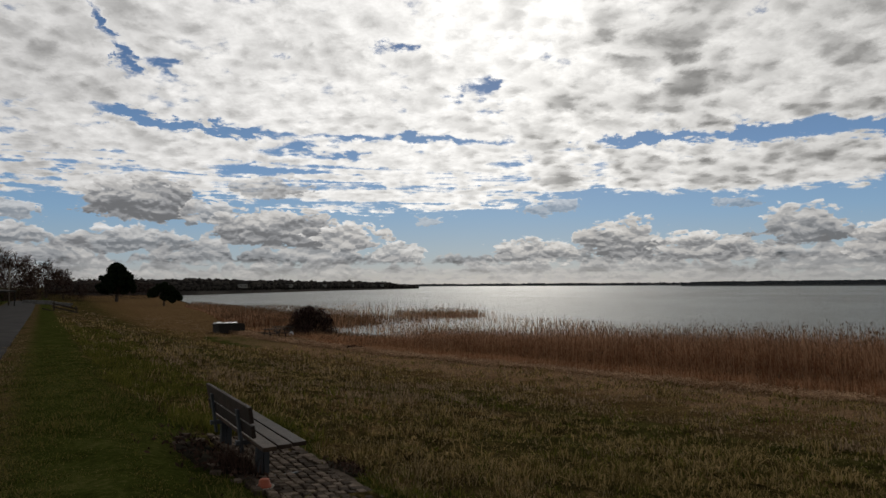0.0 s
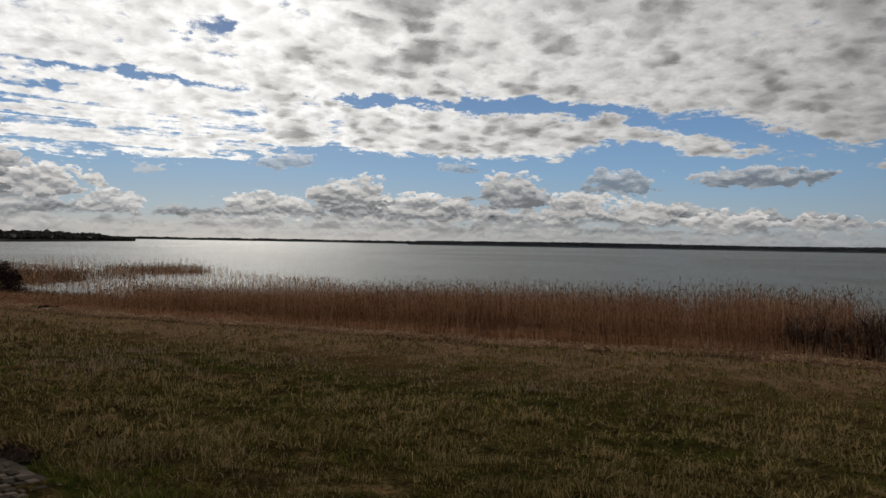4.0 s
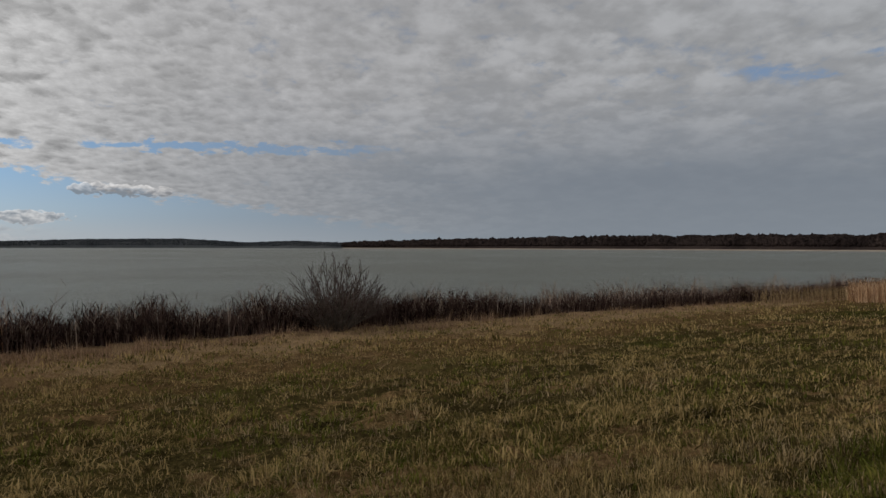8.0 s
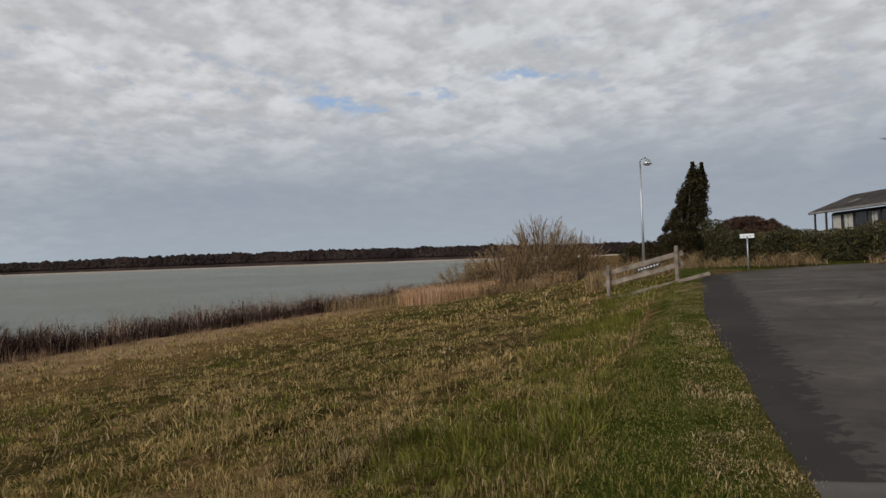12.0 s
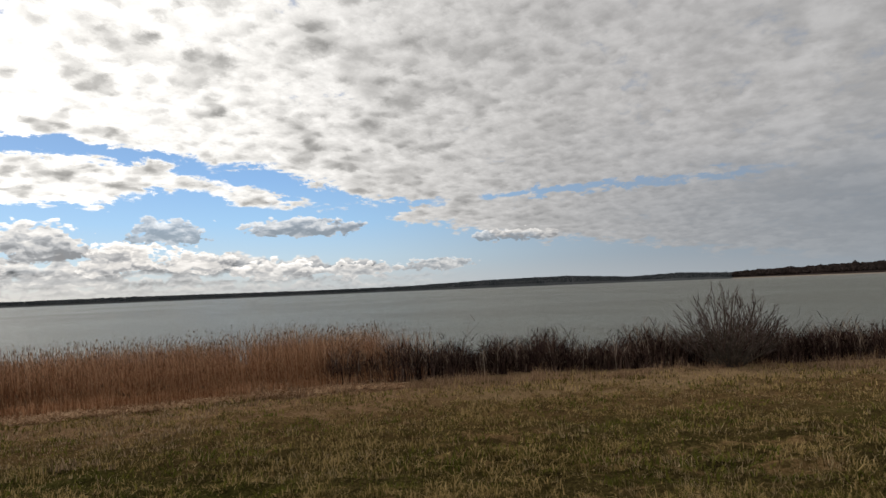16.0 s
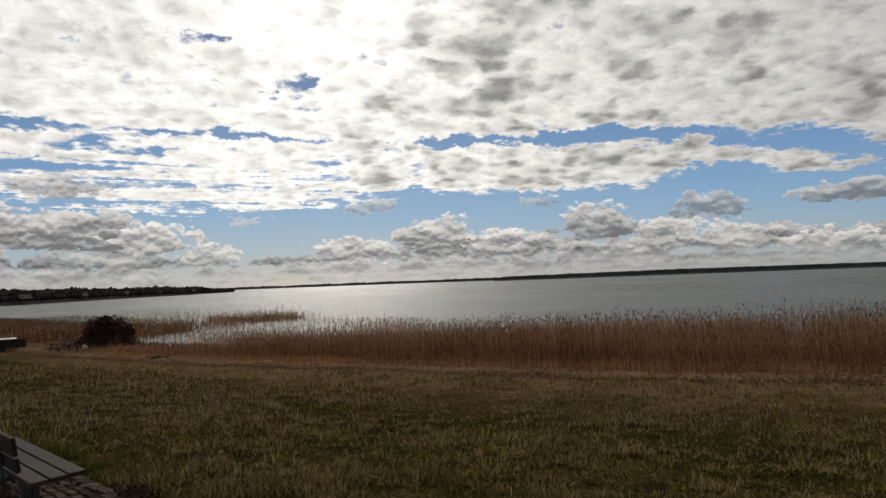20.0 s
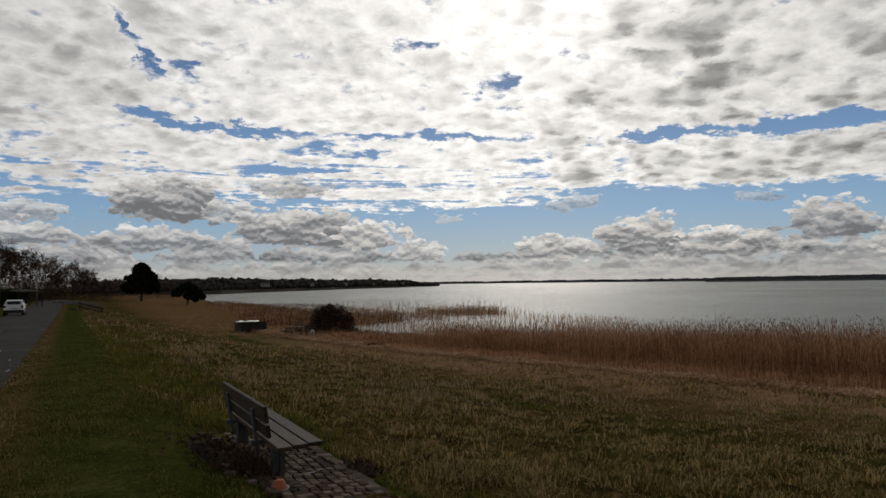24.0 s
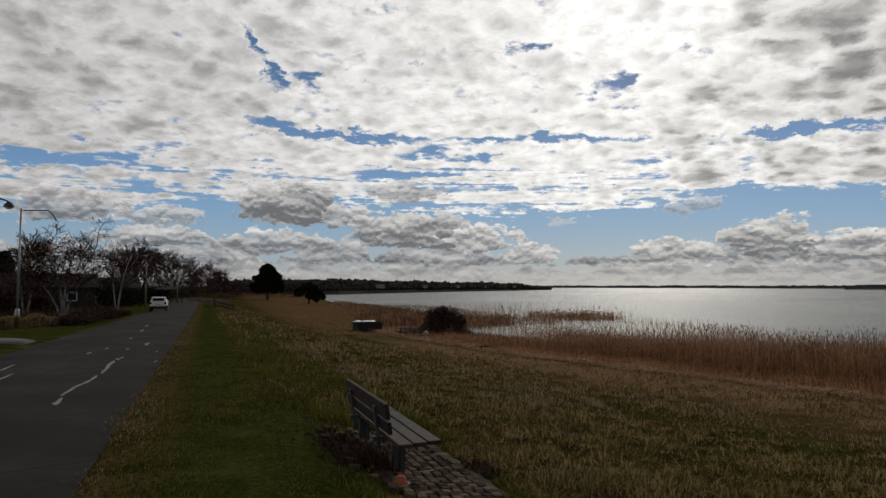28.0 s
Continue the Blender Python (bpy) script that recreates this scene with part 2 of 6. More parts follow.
    for a0, base, half, rise, dark, strength in CLOUDS_FAR + CLOUDS_SUN + CLOUDS_ROAD:
        da = g.m("DIVIDE", g.sub(azc, a0), half * 1.15)
        up = g.m("DIVIDE", g.sub(elc, base), rise * 1.1)
        dd = g.m("MAXIMUM", up, g.mul(up, -2.6))
        f = g.add(g.sub(1.0, g.add(g.mul(da, da), g.mul(dd, dd))), shape)
        a = g.mul(g.step(f, 0.0, 0.30), strength)
        s = g.add(g.step(up, -0.1, 1.0, 0.62 - dark, 0.88 - dark * 0.5), g.add(g.mul(g.step(f, 0.55, 0.05), 0.26), g.add(g.mul(g.sub(f3, 0.5), 0.35), g.add(g.mul(lit, 0.34), g.mul(g.sub(big, 0.5), 1.3)))))
        col = g.mix(a, col, vapour(g.m("SMOOTH_MAX", s, 0.28, 0.2)))
    # unseen dark grey sky overhead, added to lower the light on the land
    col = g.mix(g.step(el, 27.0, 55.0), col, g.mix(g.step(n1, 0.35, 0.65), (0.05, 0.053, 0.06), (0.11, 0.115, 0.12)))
    # haze on the horizon
    hz = g.step(el, 2.6, -0.3)
    col = g.mix(g.mul(hz, 0.8), col, over((-60, (0.52, 0.53, 0.54)), (-8, (0.70, 0.68, 0.64)), (6, (0.86, 0.83, 0.79)), (24, (0.62, 0.61, 0.59)), (45, (0.48, 0.50, 0.51)), (66, (0.42, 0.46, 0.50)), (100, (0.225, 0.26, 0.30)), (180, (0.225, 0.26, 0.30))))
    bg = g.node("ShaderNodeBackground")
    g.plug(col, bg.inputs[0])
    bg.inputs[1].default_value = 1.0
    out = g.node("ShaderNodeOutputWorld")
    tree.links.new(bg.outputs[0], out.inputs[0])


# small blue gaps in the sheet: bearing, elevation, half widths, depth
GAPS_EAST = [(-43.0, 9.4, 5.0, 0.55, 0.60), (-39.8, 11.2, 1.3, 0.4, 0.45), (-31.0, 8.9, 1.6, 0.45, 0.45), (-36.0, 7.6, 4.0, 0.4, 0.45), (-27.3, 20.2, 1.0, 1.4, 0.60), (-26.8, 17.6, 0.8, 0.9, 0.55), (-24.0, 17.4, 1.6, 0.5, 0.35), (-33.4, 13.2, 1.1, 0.5, 0.35), (-14.0, 19.3, 3.0, 0.5, 0.32)]
GAPS_EAST += [(-13.6, 11.4, 1.4, 0.6, 0.50), (-16.5, 9.9, 3.0, 0.5, 0.50), (-8.5, 11.1, 3.0, 0.4, 0.40), (-4.1, 20.4, 1.4, 0.6, 0.50), (3.5, 16.9, 1.3, 0.8, 0.42), (5.0, 15.0, 2.0, 0.5, 0.35), (0.0, 16.2, 1.0, 0.4, 0.35)]
GAPS_WEST = [(97.6, 17.5, 2.0, 0.45, 0.30), (101.6, 15.1, 2.5, 0.4, 0.34), (109.0, 13.9, 3.0, 0.4, 0.30), (118.1, 13.6, 2.3, 0.7, 0.62), (121.4, 12.8, 2.0, 0.35, 0.40), (126.3, 13.9, 1.5, 0.4, 0.40), (135.2, 15.0, 3.6, 0.5, 0.46), (138.0, 17.5, 3.0, 0.4, 0.25)]
# the nearer low clouds: bearing, elevation of the base, half width, height, greyness, strength
CLOUDS_ROAD = [(-41.5, 5.6, 3.4, 1.9, 0.30, 0.9), (-34.5, 5.3, 2.8, 1.2, 0.16, 0.8), (-35.0, 3.6, 4.0, 1.3, 0.28, 0.9), (-25.5, 3.3, 4.4, 1.5, 0.36, 0.9), (-24.6, 6.1, 3.5, 2.5, 0.46, 1.0), (-14.8, 7.9, 3.4, 1.2, 0.30, 0.75), (-19.5, 5.6, 2.6, 1.4, 0.30, 0.9), (-14.0, 4.1, 5.2, 2.3, 0.44, 1.0), (-8.2, 3.7, 2.6, 1.7, 0.16, 1.0)]
CLOUDS_SUN = [(-4.0, 2.6, 2.6, 1.0, 0.12, 0.9), (-1.2, 5.5, 1.4, 0.5, 0.10, 0.5), (9.8, 6.4, 2.0, 1.0, 0.22, 0.55), (24.2, 6.4, 1.3, 0.5, 0.25, 0.5), (8.0, 2.5, 3.6, 1.4, 0.24, 0.95), (15.2, 3.2, 3.4, 2.1, 0.34, 1.0), (21.5, 2.5, 4.0, 1.5, 0.30, 1.0), (29.0, 3.8, 2.8, 2.2, 0.42, 0.95)]
CLOUDS_FAR = [(34.3, 2.8, 2.4, 1.6, 0.18, 1.0), (38.2, 4.9, 2.6, 1.5, 0.46, 0.7), (39.8, 2.7, 2.8, 1.3, 0.14, 1.0), (48.5, 5.3, 4.6, 1.0, 0.46, 0.8), (46.0, 1.7, 3.2, 1.1, 0.12, 0.95), (53.0, 1.6, 3.6, 0.9, 0.14, 0.9), (59.8, 2.0, 2.6, 0.6, 0.34, 0.75), (66.5, 4.2, 3.6, 0.6, 0.44, 0.7)]
build_world()

sun = new("sun", bpy.data.lights.new("sun", "SUN"))
sun.data.energy, sun.data.angle, sun.data.color = 1.2, radians(14.0), (1.0, 0.95, 0.87)
sun.matrix_world = look((60 * math.sin(radians(SUN_AZ)), 60 * math.cos(radians(SUN_AZ)), 60 * math.tan(radians(SUN_EL))), (0, 0, 0))

# ---- materials ----
def material(name, colors, scale=4.0, fine=40.0, rough=0.85, bump=0.3, metal=0.0, translucent=0.0, spread=0.5, per_object=0.0, per_island=0.0, coord="Object", spec=0.3, bump_scale=None, dist=0.02):
    """A surface whose colour wanders between two or three tones at a coarse and a fine scale, with fine relief."""
    mat = bpy.data.materials.new(name)
    mat.use_nodes = True
    tree = mat.node_tree
    g = Graph(tree)
    bsdf = tree.nodes["Principled BSDF"]
    p = g.node("ShaderNodeTexCoord").outputs[coord]
    coarse, small = g.noise(p, scale, 4.0, 0.6, 0.3), g.noise(p, fine, 3.0, 0.6)
    f = g.add(g.mul(coarse, 0.65), g.mul(small, 0.35))
    if per_object:
        f = g.add(f, g.mul(g.sub(g.node("ShaderNodeObjectInfo").outputs["Random"], 0.5), per_object))
    if per_island:
        f = g.add(f, g.mul(g.sub(g.node("ShaderNodeNewGeometry").outputs["Random Per Island"], 0.5), per_island))
    half = 0.5 * spread * 0.6
    f = g.step(f, 0.5 - half, 0.5 + half, kind="LINEAR")
    stops = [(i / (len(colors) - 1), c) for i, c in enumerate(colors)]
    col = g.ramp(f, stops)
    g.plug(col, bsdf.inputs["Base Color"])
    g.plug(g.step(small, 0.2, 0.8, max(0.0, rough - 0.1), min(1.0, rough + 0.1), "LINEAR"), bsdf.inputs["Roughness"])
    bsdf.inputs["Metallic"].default_value = metal
    bsdf.inputs["Specular IOR Level"].default_value = 0.03 if translucent or rough >= 0.84 else spec
    if bump:
        b = g.node("ShaderNodeBump")
        b.inputs["Strength"].default_value, b.inputs["Distance"].default_value = bump, dist
        g.plug(g.noise(p, bump_scale or fine, 4.0, 0.6), b.inputs["Height"])
        g.plug(b.outputs[0], bsdf.inputs["Normal"])
    if translucent:
        tr = g.node("ShaderNodeBsdfTranslucent")
        g.plug(col, tr.inputs[0])
        mx = g.node("ShaderNodeMixShader")
        mx.inputs[0].default_value = translucent
        tree.links.new(bsdf.outputs[0], mx.inputs[1])
        tree.links.new(tr.outputs[0], mx.inputs[2])
        tree.links.new(mx.outputs[0], tree.nodes["Material Output"].inputs[0])
    return mat


def ground_material():
    """Rough meadow, mown verge, straw litter along the reeds, and mud under the water, by the place's own bounds (x across, y along the road)."""
    mat = bpy.data.materials.new("meadow_ground")
    mat.use_nodes = True
    tree = mat.node_tree
    g = Graph(tree)
    bsdf = tree.nodes["Principled BSDF"]
    p = g.node("ShaderNodeTexCoord").outputs["Object"]
    sep = g.node("ShaderNodeSeparateXYZ")
    g.plug(p, sep.inputs[0])
    v, u, z = sep.outputs
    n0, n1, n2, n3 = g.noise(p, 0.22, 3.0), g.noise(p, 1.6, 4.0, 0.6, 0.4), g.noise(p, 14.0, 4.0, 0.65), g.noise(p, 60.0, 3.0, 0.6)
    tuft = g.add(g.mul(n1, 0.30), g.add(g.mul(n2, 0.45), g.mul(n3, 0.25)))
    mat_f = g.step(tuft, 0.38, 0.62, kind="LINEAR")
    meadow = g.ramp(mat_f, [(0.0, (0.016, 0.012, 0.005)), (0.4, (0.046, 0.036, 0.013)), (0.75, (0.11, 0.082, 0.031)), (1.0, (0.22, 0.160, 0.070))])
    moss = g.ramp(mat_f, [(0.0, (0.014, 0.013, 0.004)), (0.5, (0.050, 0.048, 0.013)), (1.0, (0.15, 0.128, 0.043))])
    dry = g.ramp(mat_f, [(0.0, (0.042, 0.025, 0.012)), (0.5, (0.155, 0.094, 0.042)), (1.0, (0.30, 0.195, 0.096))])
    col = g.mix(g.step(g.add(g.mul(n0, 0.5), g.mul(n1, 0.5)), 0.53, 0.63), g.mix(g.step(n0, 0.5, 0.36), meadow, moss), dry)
    col = g.mix(g.mul(g.step(g.add(z, g.mul(g.sub(n1, 0.5), 0.8)), 1.25, 0.65), g.mul(g.step(v, 5.0, 9.0), 0.9)), col, dry)
    wob = g.add(v, g.mul(g.sub(n1, 0.5), 1.0))
    lawn = g.ramp(g.step(g.add(g.mul(n2, 0.5), g.mul(n1, 0.5)), 0.33, 0.67, kind="LINEAR"), [(0.0, (0.020, 0.023, 0.005)), (0.5, (0.048, 0.058, 0.012)), (1.0, (0.110, 0.102, 0.034))])
    verge = g.mul(g.step(wob, 1.35, 0.85), 1.0)
    col = g.mix(verge, col, lawn)
    near_bench = g.mul(g.mul(g.step(u, 2.5, 4.5), g.step(u, 15.0, 12.0)), g.add(g.step(wob, 2.0, 1.6), g.mul(g.step(wob, 2.9, 3.1), g.step(wob, 3.7, 3.3))))
    col = g.mix(near_bench, col, lawn)
    brown = g.ramp(g.step(n2, 0.3, 0.7, kind="LINEAR"), [(0.0, (0.05, 0.032, 0.016)), (1.0, (0.19, 0.125, 0.062))])
    rim = g.mul(g.step(wob, 0.0, -0.6), g.step(wob, -5.6, -4.9))
    col = g.mix(g.mul(rim, g.step(n1, 0.35, 0.55)), col, brown)
    # grass strip between the road's end and the hedges
    col = g.mix(g.mul(g.step(g.add(u, g.mul(g.sub(n1, 0.5), 0.8)), -29.6, -30.2), g.mul(g.step(v, 2.0, 0.5), g.step(u, -36.0, -33.0))), col, lawn)
    # lawn on the far side of the road
    col = g.mix(g.mul(g.mul(g.step(wob, -5.3, -5.7), g.step(wob, -11.0, -9.5)), g.step(u, 4.0, 8.0)), col, lawn)
    # mown lawn by the tables
    dv, du = g.m("DIVIDE", g.sub(v, 12.2), 2.6), g.m("DIVIDE", g.sub(u, 46.5), 6.5)
    spot = g.step(g.add(g.mul(dv, dv), g.mul(du, du)), 1.15, 0.8)
    col = g.mix(spot, col, lawn)
    # height over the lake: straw, then mud
    straw = g.ramp(g.step(n2, 0.3, 0.7, kind="LINEAR"), [(0.0, (0.14, 0.082, 0.044)), (0.5, (0.27, 0.165, 0.092)), (1.0, (0.42, 0.28, 0.17))])
    col = g.mix(g.mul(g.step(g.add(z, g.mul(g.sub(n1, 0.5), 0.22)), 0.72, 0.57), g.mul(g.step(v, 4.0, 8.0), g.mul(g.step(u, -4.0, 2.0), g.step(u, 62.0, 30.0, 0.15, 1.0)))), col, straw)
    tan = g.ramp(g.step(n2, 0.3, 0.7, kind="LINEAR"), [(0.0, (0.17, 0.108, 0.056)), (1.0, (0.42, 0.29, 0.165))])
    col = g.mix(g.mul(g.step(g.add(z, g.mul(g.sub(n1, 0.5), 0.3)), 0.68, 0.52), g.mul(g.step(v, 8.0, 14.0), g.step(u, 2.0, -4.0))), col, tan)
    col = g.mix(g.step(z, 0.14, 0.02), col, (0.045, 0.034, 0.022))
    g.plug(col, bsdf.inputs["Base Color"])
    bsdf.inputs["Roughness"].default_value = 0.95
    bsdf.inputs["Specular IOR Level"].default_value = 0.0
    b = g.node("ShaderNodeBump")
    b.inputs["Strength"].default_value, b.inputs["Distance"].default_value = 0.7, 0.06
    g.plug(g.add(n2, g.mul(n3, 0.5)), b.inputs["Height"])
    g.plug(b.outputs[0], bsdf.inputs["Normal"])
    return mat


def water_material():
    mat = bpy.data.materials.new("lake_water")
    mat.use_nodes = True
    tree = mat.node_tree
    g = Graph(tree)
    bsdf = tree.nodes["Principled BSDF"]
    p = g.node("ShaderNodeTexCoord").outputs["Object"]
    bands = g.noise(p, 0.012, 4.0, 0.6, 1.0)
    g.plug(g.ramp(bands, [(0.3, (0.130, 0.138, 0.106)), (0.7, (0.158, 0.164, 0.130))]), bsdf.inputs["Base Color"])
    g.plug(g.step(bands, 0.35, 0.65, 0.28, 0.36), bsdf.inputs["Roughness"])
    bsdf.inputs["IOR"].default_value = 1.33
    bsdf.inputs["Specular IOR Level"].default_value = 0.18
    chop = g.add(g.mul(g.noise(p, 1.1, 4.0, 0.62, 0.6), 1.0), g.mul(g.noise(p, 0.16, 3.0, 0.5, 0.5), 0.5))
    b = g.node("ShaderNodeBump")
    b.inputs["Strength"].default_value, b.inputs["Distance"].default_value = 1.0, 0.5
    g.plug(chop, b.inputs["Height"])
    g.plug(b.outputs[0], bsdf.inputs["Normal"])
    return mat


def asphalt_material():
    mat = bpy.data.materials.new("worn_asphalt")
    mat.use_nodes = True
    tree = mat.node_tree
    g = Graph(tree)
    bsdf = tree.nodes["Principled BSDF"]
    p = g.node("ShaderNodeTexCoord").outputs["Object"]
    sep = g.node("ShaderNodeSeparateXYZ")
    g.plug(p, sep.inputs[0])
    v, u, z = sep.outputs
    big, mid, grain = g.noise(p, 0.5, 4.0, 0.6, 0.5), g.noise(p, 5.0, 4.0, 0.6), g.noise(p, 130.0, 3.0, 0.7)
    f = g.add(g.add(g.mul(big, 0.5), g.mul(mid, 0.25)), g.mul(grain, 0.25))
    col = g.ramp(g.step(f, 0.34, 0.66, kind="LINEAR"), [(0.0, (0.022, 0.020, 0.019)), (0.5, (0.040, 0.037, 0.035)), (1.0, (0.070, 0.064, 0.060))])
    # a darker, newer strip along the lake side
    strip = g.step(g.add(g.add(v, g.mul(g.sub(big, 0.5), 0.9)), g.mul(g.sub(mid, 0.5), 1.3)), -0.95, -0.78)
    south = g.step(g.add(u, g.mul(g.sub(mid, 0.5), 0.4)), -5.1, -5.3)
    col = g.mix(g.mul(south, 0.9), col, g.ramp(g.step(f, 0.34, 0.66, kind="LINEAR"), [(0.0, (0.046, 0.040, 0.036)), (0.5, (0.088, 0.077, 0.069)), (1.0, (0.155, 0.137, 0.124))]))
    col = g.mix(g.mul(g.mul(strip, south), 0.75), col, (0.030, 0.026, 0.026))
    pale = g.mul(g.mul(g.step(u, -5.35, -5.30), g.step(u, -2.5, -2.9)), g.step(g.add(v, g.mul(g.sub(big, 0.5), 0.5)), -2.4, -2.2))
    col = g.mix(g.mul(pale, 0.8), col, g.ramp(g.step(f, 0.34, 0.66, kind="LINEAR"), [(0.0, (0.085, 0.079, 0.073)), (1.0, (0.17, 0.16, 0.15))]))
    crack = g.node("ShaderNodeTexVoronoi")
    crack.feature = "DISTANCE_TO_EDGE"
    g.plug(p, crack.inputs["Vector"])
    crack.inputs["Scale"].default_value = 0.55
    line = g.mul(g.step(crack.outputs["Distance"], 0.012, 0.004), g.step(big, 0.45, 0.6))
    col = g.mix(g.mul(line, 0.6), col, (0.018, 0.017, 0.016))
    g.plug(col, bsdf.inputs["Base Color"])
    g.plug(g.step(mid, 0.3, 0.7, 0.85, 1.0, "LINEAR"), bsdf.inputs["Roughness"])
    bsdf.inputs["Specular IOR Level"].default_value = 0.05
    b = g.node("ShaderNodeBump")
    b.inputs["Strength"].default_value, b.inputs["Distance"].default_value = 0.5, 0.006
    g.plug(g.add(grain, g.mul(mid, 0.6)), b.inputs["Height"])
    g.plug(b.outputs[0], bsdf.inputs["Normal"])
    return mat


def glass_material():
    mat = bpy.data.materials.new("window_glass")
    mat.use_nodes = True
    b = mat.node_tree.nodes["Principled BSDF"]
    b.inputs["Base Color"].default_value, b.inputs["Roughness"].default_value = (0.02, 0.025, 0.03, 1), 0.04
    return mat


MAT_GROUND, MAT_WATER, MAT_ASPHALT, MAT_GLASS = ground_material(), water_material(), asphalt_material(), glass_material()
MAT_GRASS = material("dry_meadow_grass", [(0.0638, 0.0457, 0.0177), (0.166, 0.118, 0.0525), (0.291, 0.207, 0.101), (0.446, 0.332, 0.183)], 1.0, 5.0, 0.8, 0, translucent=0.18, per_island=0.7, spread=0.45)
MAT_SWARD = material("matted_olive_grass", [(0.0888, 0.071, 0.0212), (0.197, 0.149, 0.051), (0.318, 0.224, 0.0912), (0.468, 0.337, 0.15)], 0.9, 4.5, 0.85, 0, translucent=0.22, per_island=0.55, spread=0.45)
MAT_GREEN = material("green_meadow_grass", [(0.0499, 0.055, 0.0088), (0.114, 0.121, 0.022), (0.228, 0.199, 0.0462)], 1.2, 5.0, 0.85, 0, translucent=0.25, per_island=0.4, spread=0.7)
MAT_VERGE = material("short_green_grass", [(0.0428, 0.0562, 0.00816), (0.103, 0.118, 0.0204), (0.158, 0.152, 0.0367), (0.227, 0.175, 0.0612)], 0.9, 6.0, 0.8, 0, translucent=0.2, per_island=0.6, spread=0.45)
MAT_REED = material("dry_reed", [(0.15, 0.068, 0.036), (0.34, 0.172, 0.094), (0.54, 0.33, 0.20)], 0.12, 1.0, 0.75, 0, translucent=0.32, per_island=0.6)
MAT_RUST = material("rusty_young_reed", [(0.24, 0.112, 0.057), (0.43, 0.222, 0.118), (0.60, 0.36, 0.21)], 0.2, 1.5, 0.8, 0, translucent=0.32, per_island=0.5)
MAT_PLUME = material("reed_plume", [(0.10, 0.058, 0.036), (0.24, 0.15, 0.09)], 0.3, 4.0, 0.9, 0, translucent=0.3, per_island=0.5)
MAT_LITTER = material("pale_straw_litter", [(0.26, 0.146, 0.0754), (0.442, 0.27, 0.156), (0.65, 0.448, 0.28)], 0.4, 5.0, 0.85, 0, translucent=0.2, per_island=0.6)
MAT_PINKTAN = material("pinkish_tan_grass", [(0.17, 0.105, 0.062), (0.29, 0.185, 0.115), (0.40, 0.27, 0.175)], 0.4, 5.0, 0.85, 0, translucent=0.25, per_island=0.5)
MAT_FARGRASS = material("warm_brown_grass", [(0.21, 0.145, 0.088), (0.33, 0.235, 0.145), (0.46, 0.335, 0.215)], 0.3, 3.0, 0.85, 0, translucent=0.2, per_island=0.5)
MAT_STRAW = material("pale_straw", [(0.0886, 0.0626, 0.0231), (0.184, 0.131, 0.0579), (0.339, 0.249, 0.125)], 0.9, 5.0, 0.8, 0, translucent=0.2, per_island=0.8, spread=0.42)
MAT_TWIG = material("dark_scrub_twig", [(0.022, 0.012, 0.010), (0.055, 0.031, 0.026), (0.125, 0.082, 0.066)], 0.3, 6.0, 0.85, 0, per_island=0.6)
MAT_STALK = material("grey_tan_stalk", [(0.15, 0.10, 0.072), (0.30, 0.215, 0.16), (0.46, 0.36, 0.28)], 0.4, 5.0, 0.85, 0, per_island=0.6)
MAT_SHRUB = material("purple_grey_twig", [(0.050, 0.034, 0.030), (0.10, 0.070, 0.062), (0.17, 0.13, 0.115)], 0.5, 6.0, 0.85, 0, per_island=0.6)
MAT_BARK = material("grey_brown_bark", [(0.035, 0.028, 0.022), (0.085, 0.068, 0.055), (0.15, 0.125, 0.10)], 2.0, 24.0, 0.9, 0.5)
MAT_WILLOW = material("tan_willow_twig", [(0.106, 0.0688, 0.035), (0.237, 0.152, 0.0788), (0.388, 0.263, 0.144)], 0.3, 4.0, 0.85, 0, per_island=0.5)
MAT_BIRCH = material("birch_bark", [(0.04, 0.034, 0.03), (0.20, 0.185, 0.17), (0.42, 0.40, 0.37)], 3.0, 18.0, 0.8, 0.3)
MAT_PINE = material("dark_pine_needle", [(0.006, 0.011, 0.006), (0.015, 0.024, 0.011), (0.032, 0.044, 0.018)], 0.5, 5.0, 0.85, 0, per_island=0.5)
MAT_CONIFER = material("brown_green_conifer", [(0.012, 0.0108, 0.006), (0.0312, 0.0276, 0.0132), (0.066, 0.0504, 0.024)], 0.8, 8.0, 0.85, 0, per_island=0.6)
MAT_HEDGE = material("evergreen_hedge_leaf", [(0.0138, 0.015, 0.0051), (0.0345, 0.036, 0.0102), (0.1, 0.078, 0.0281)], 0.5, 6.0, 0.75, 0, per_island=0.6)
MAT_BROWN = material("brown_beech_leaf", [(0.030, 0.018, 0.014), (0.066, 0.037, 0.027), (0.105, 0.063, 0.046)], 0.5, 6.0, 0.85, 0, per_island=0.6)
MAT_DRYTAN = material("dry_tan_grass", [(0.13, 0.085, 0.042), (0.25, 0.17, 0.088), (0.40, 0.29, 0.16)], 0.5, 5.0, 0.85, 0, translucent=0.3, per_island=0.6)
MAT_DARKWOOD = material("dark_wet_timber", [(0.035, 0.028, 0.022), (0.07, 0.056, 0.045), (0.12, 0.10, 0.08)], 3.0, 30.0, 0.85, 0.5)
MAT_WOOD = material("weathered_grey_timber", [(0.10, 0.080, 0.065), (0.19, 0.155, 0.125), (0.29, 0.245, 0.20)], 3.0, 30.0, 0.85, 0.5)
MAT_BENCH = material("brown_stained_plank", [(0.017, 0.0101, 0.0062), (0.0374, 0.0223, 0.0143), (0.0723, 0.0461, 0.0298)], 3.0, 40.0, 0.72, 0.4, per_object=0.25)
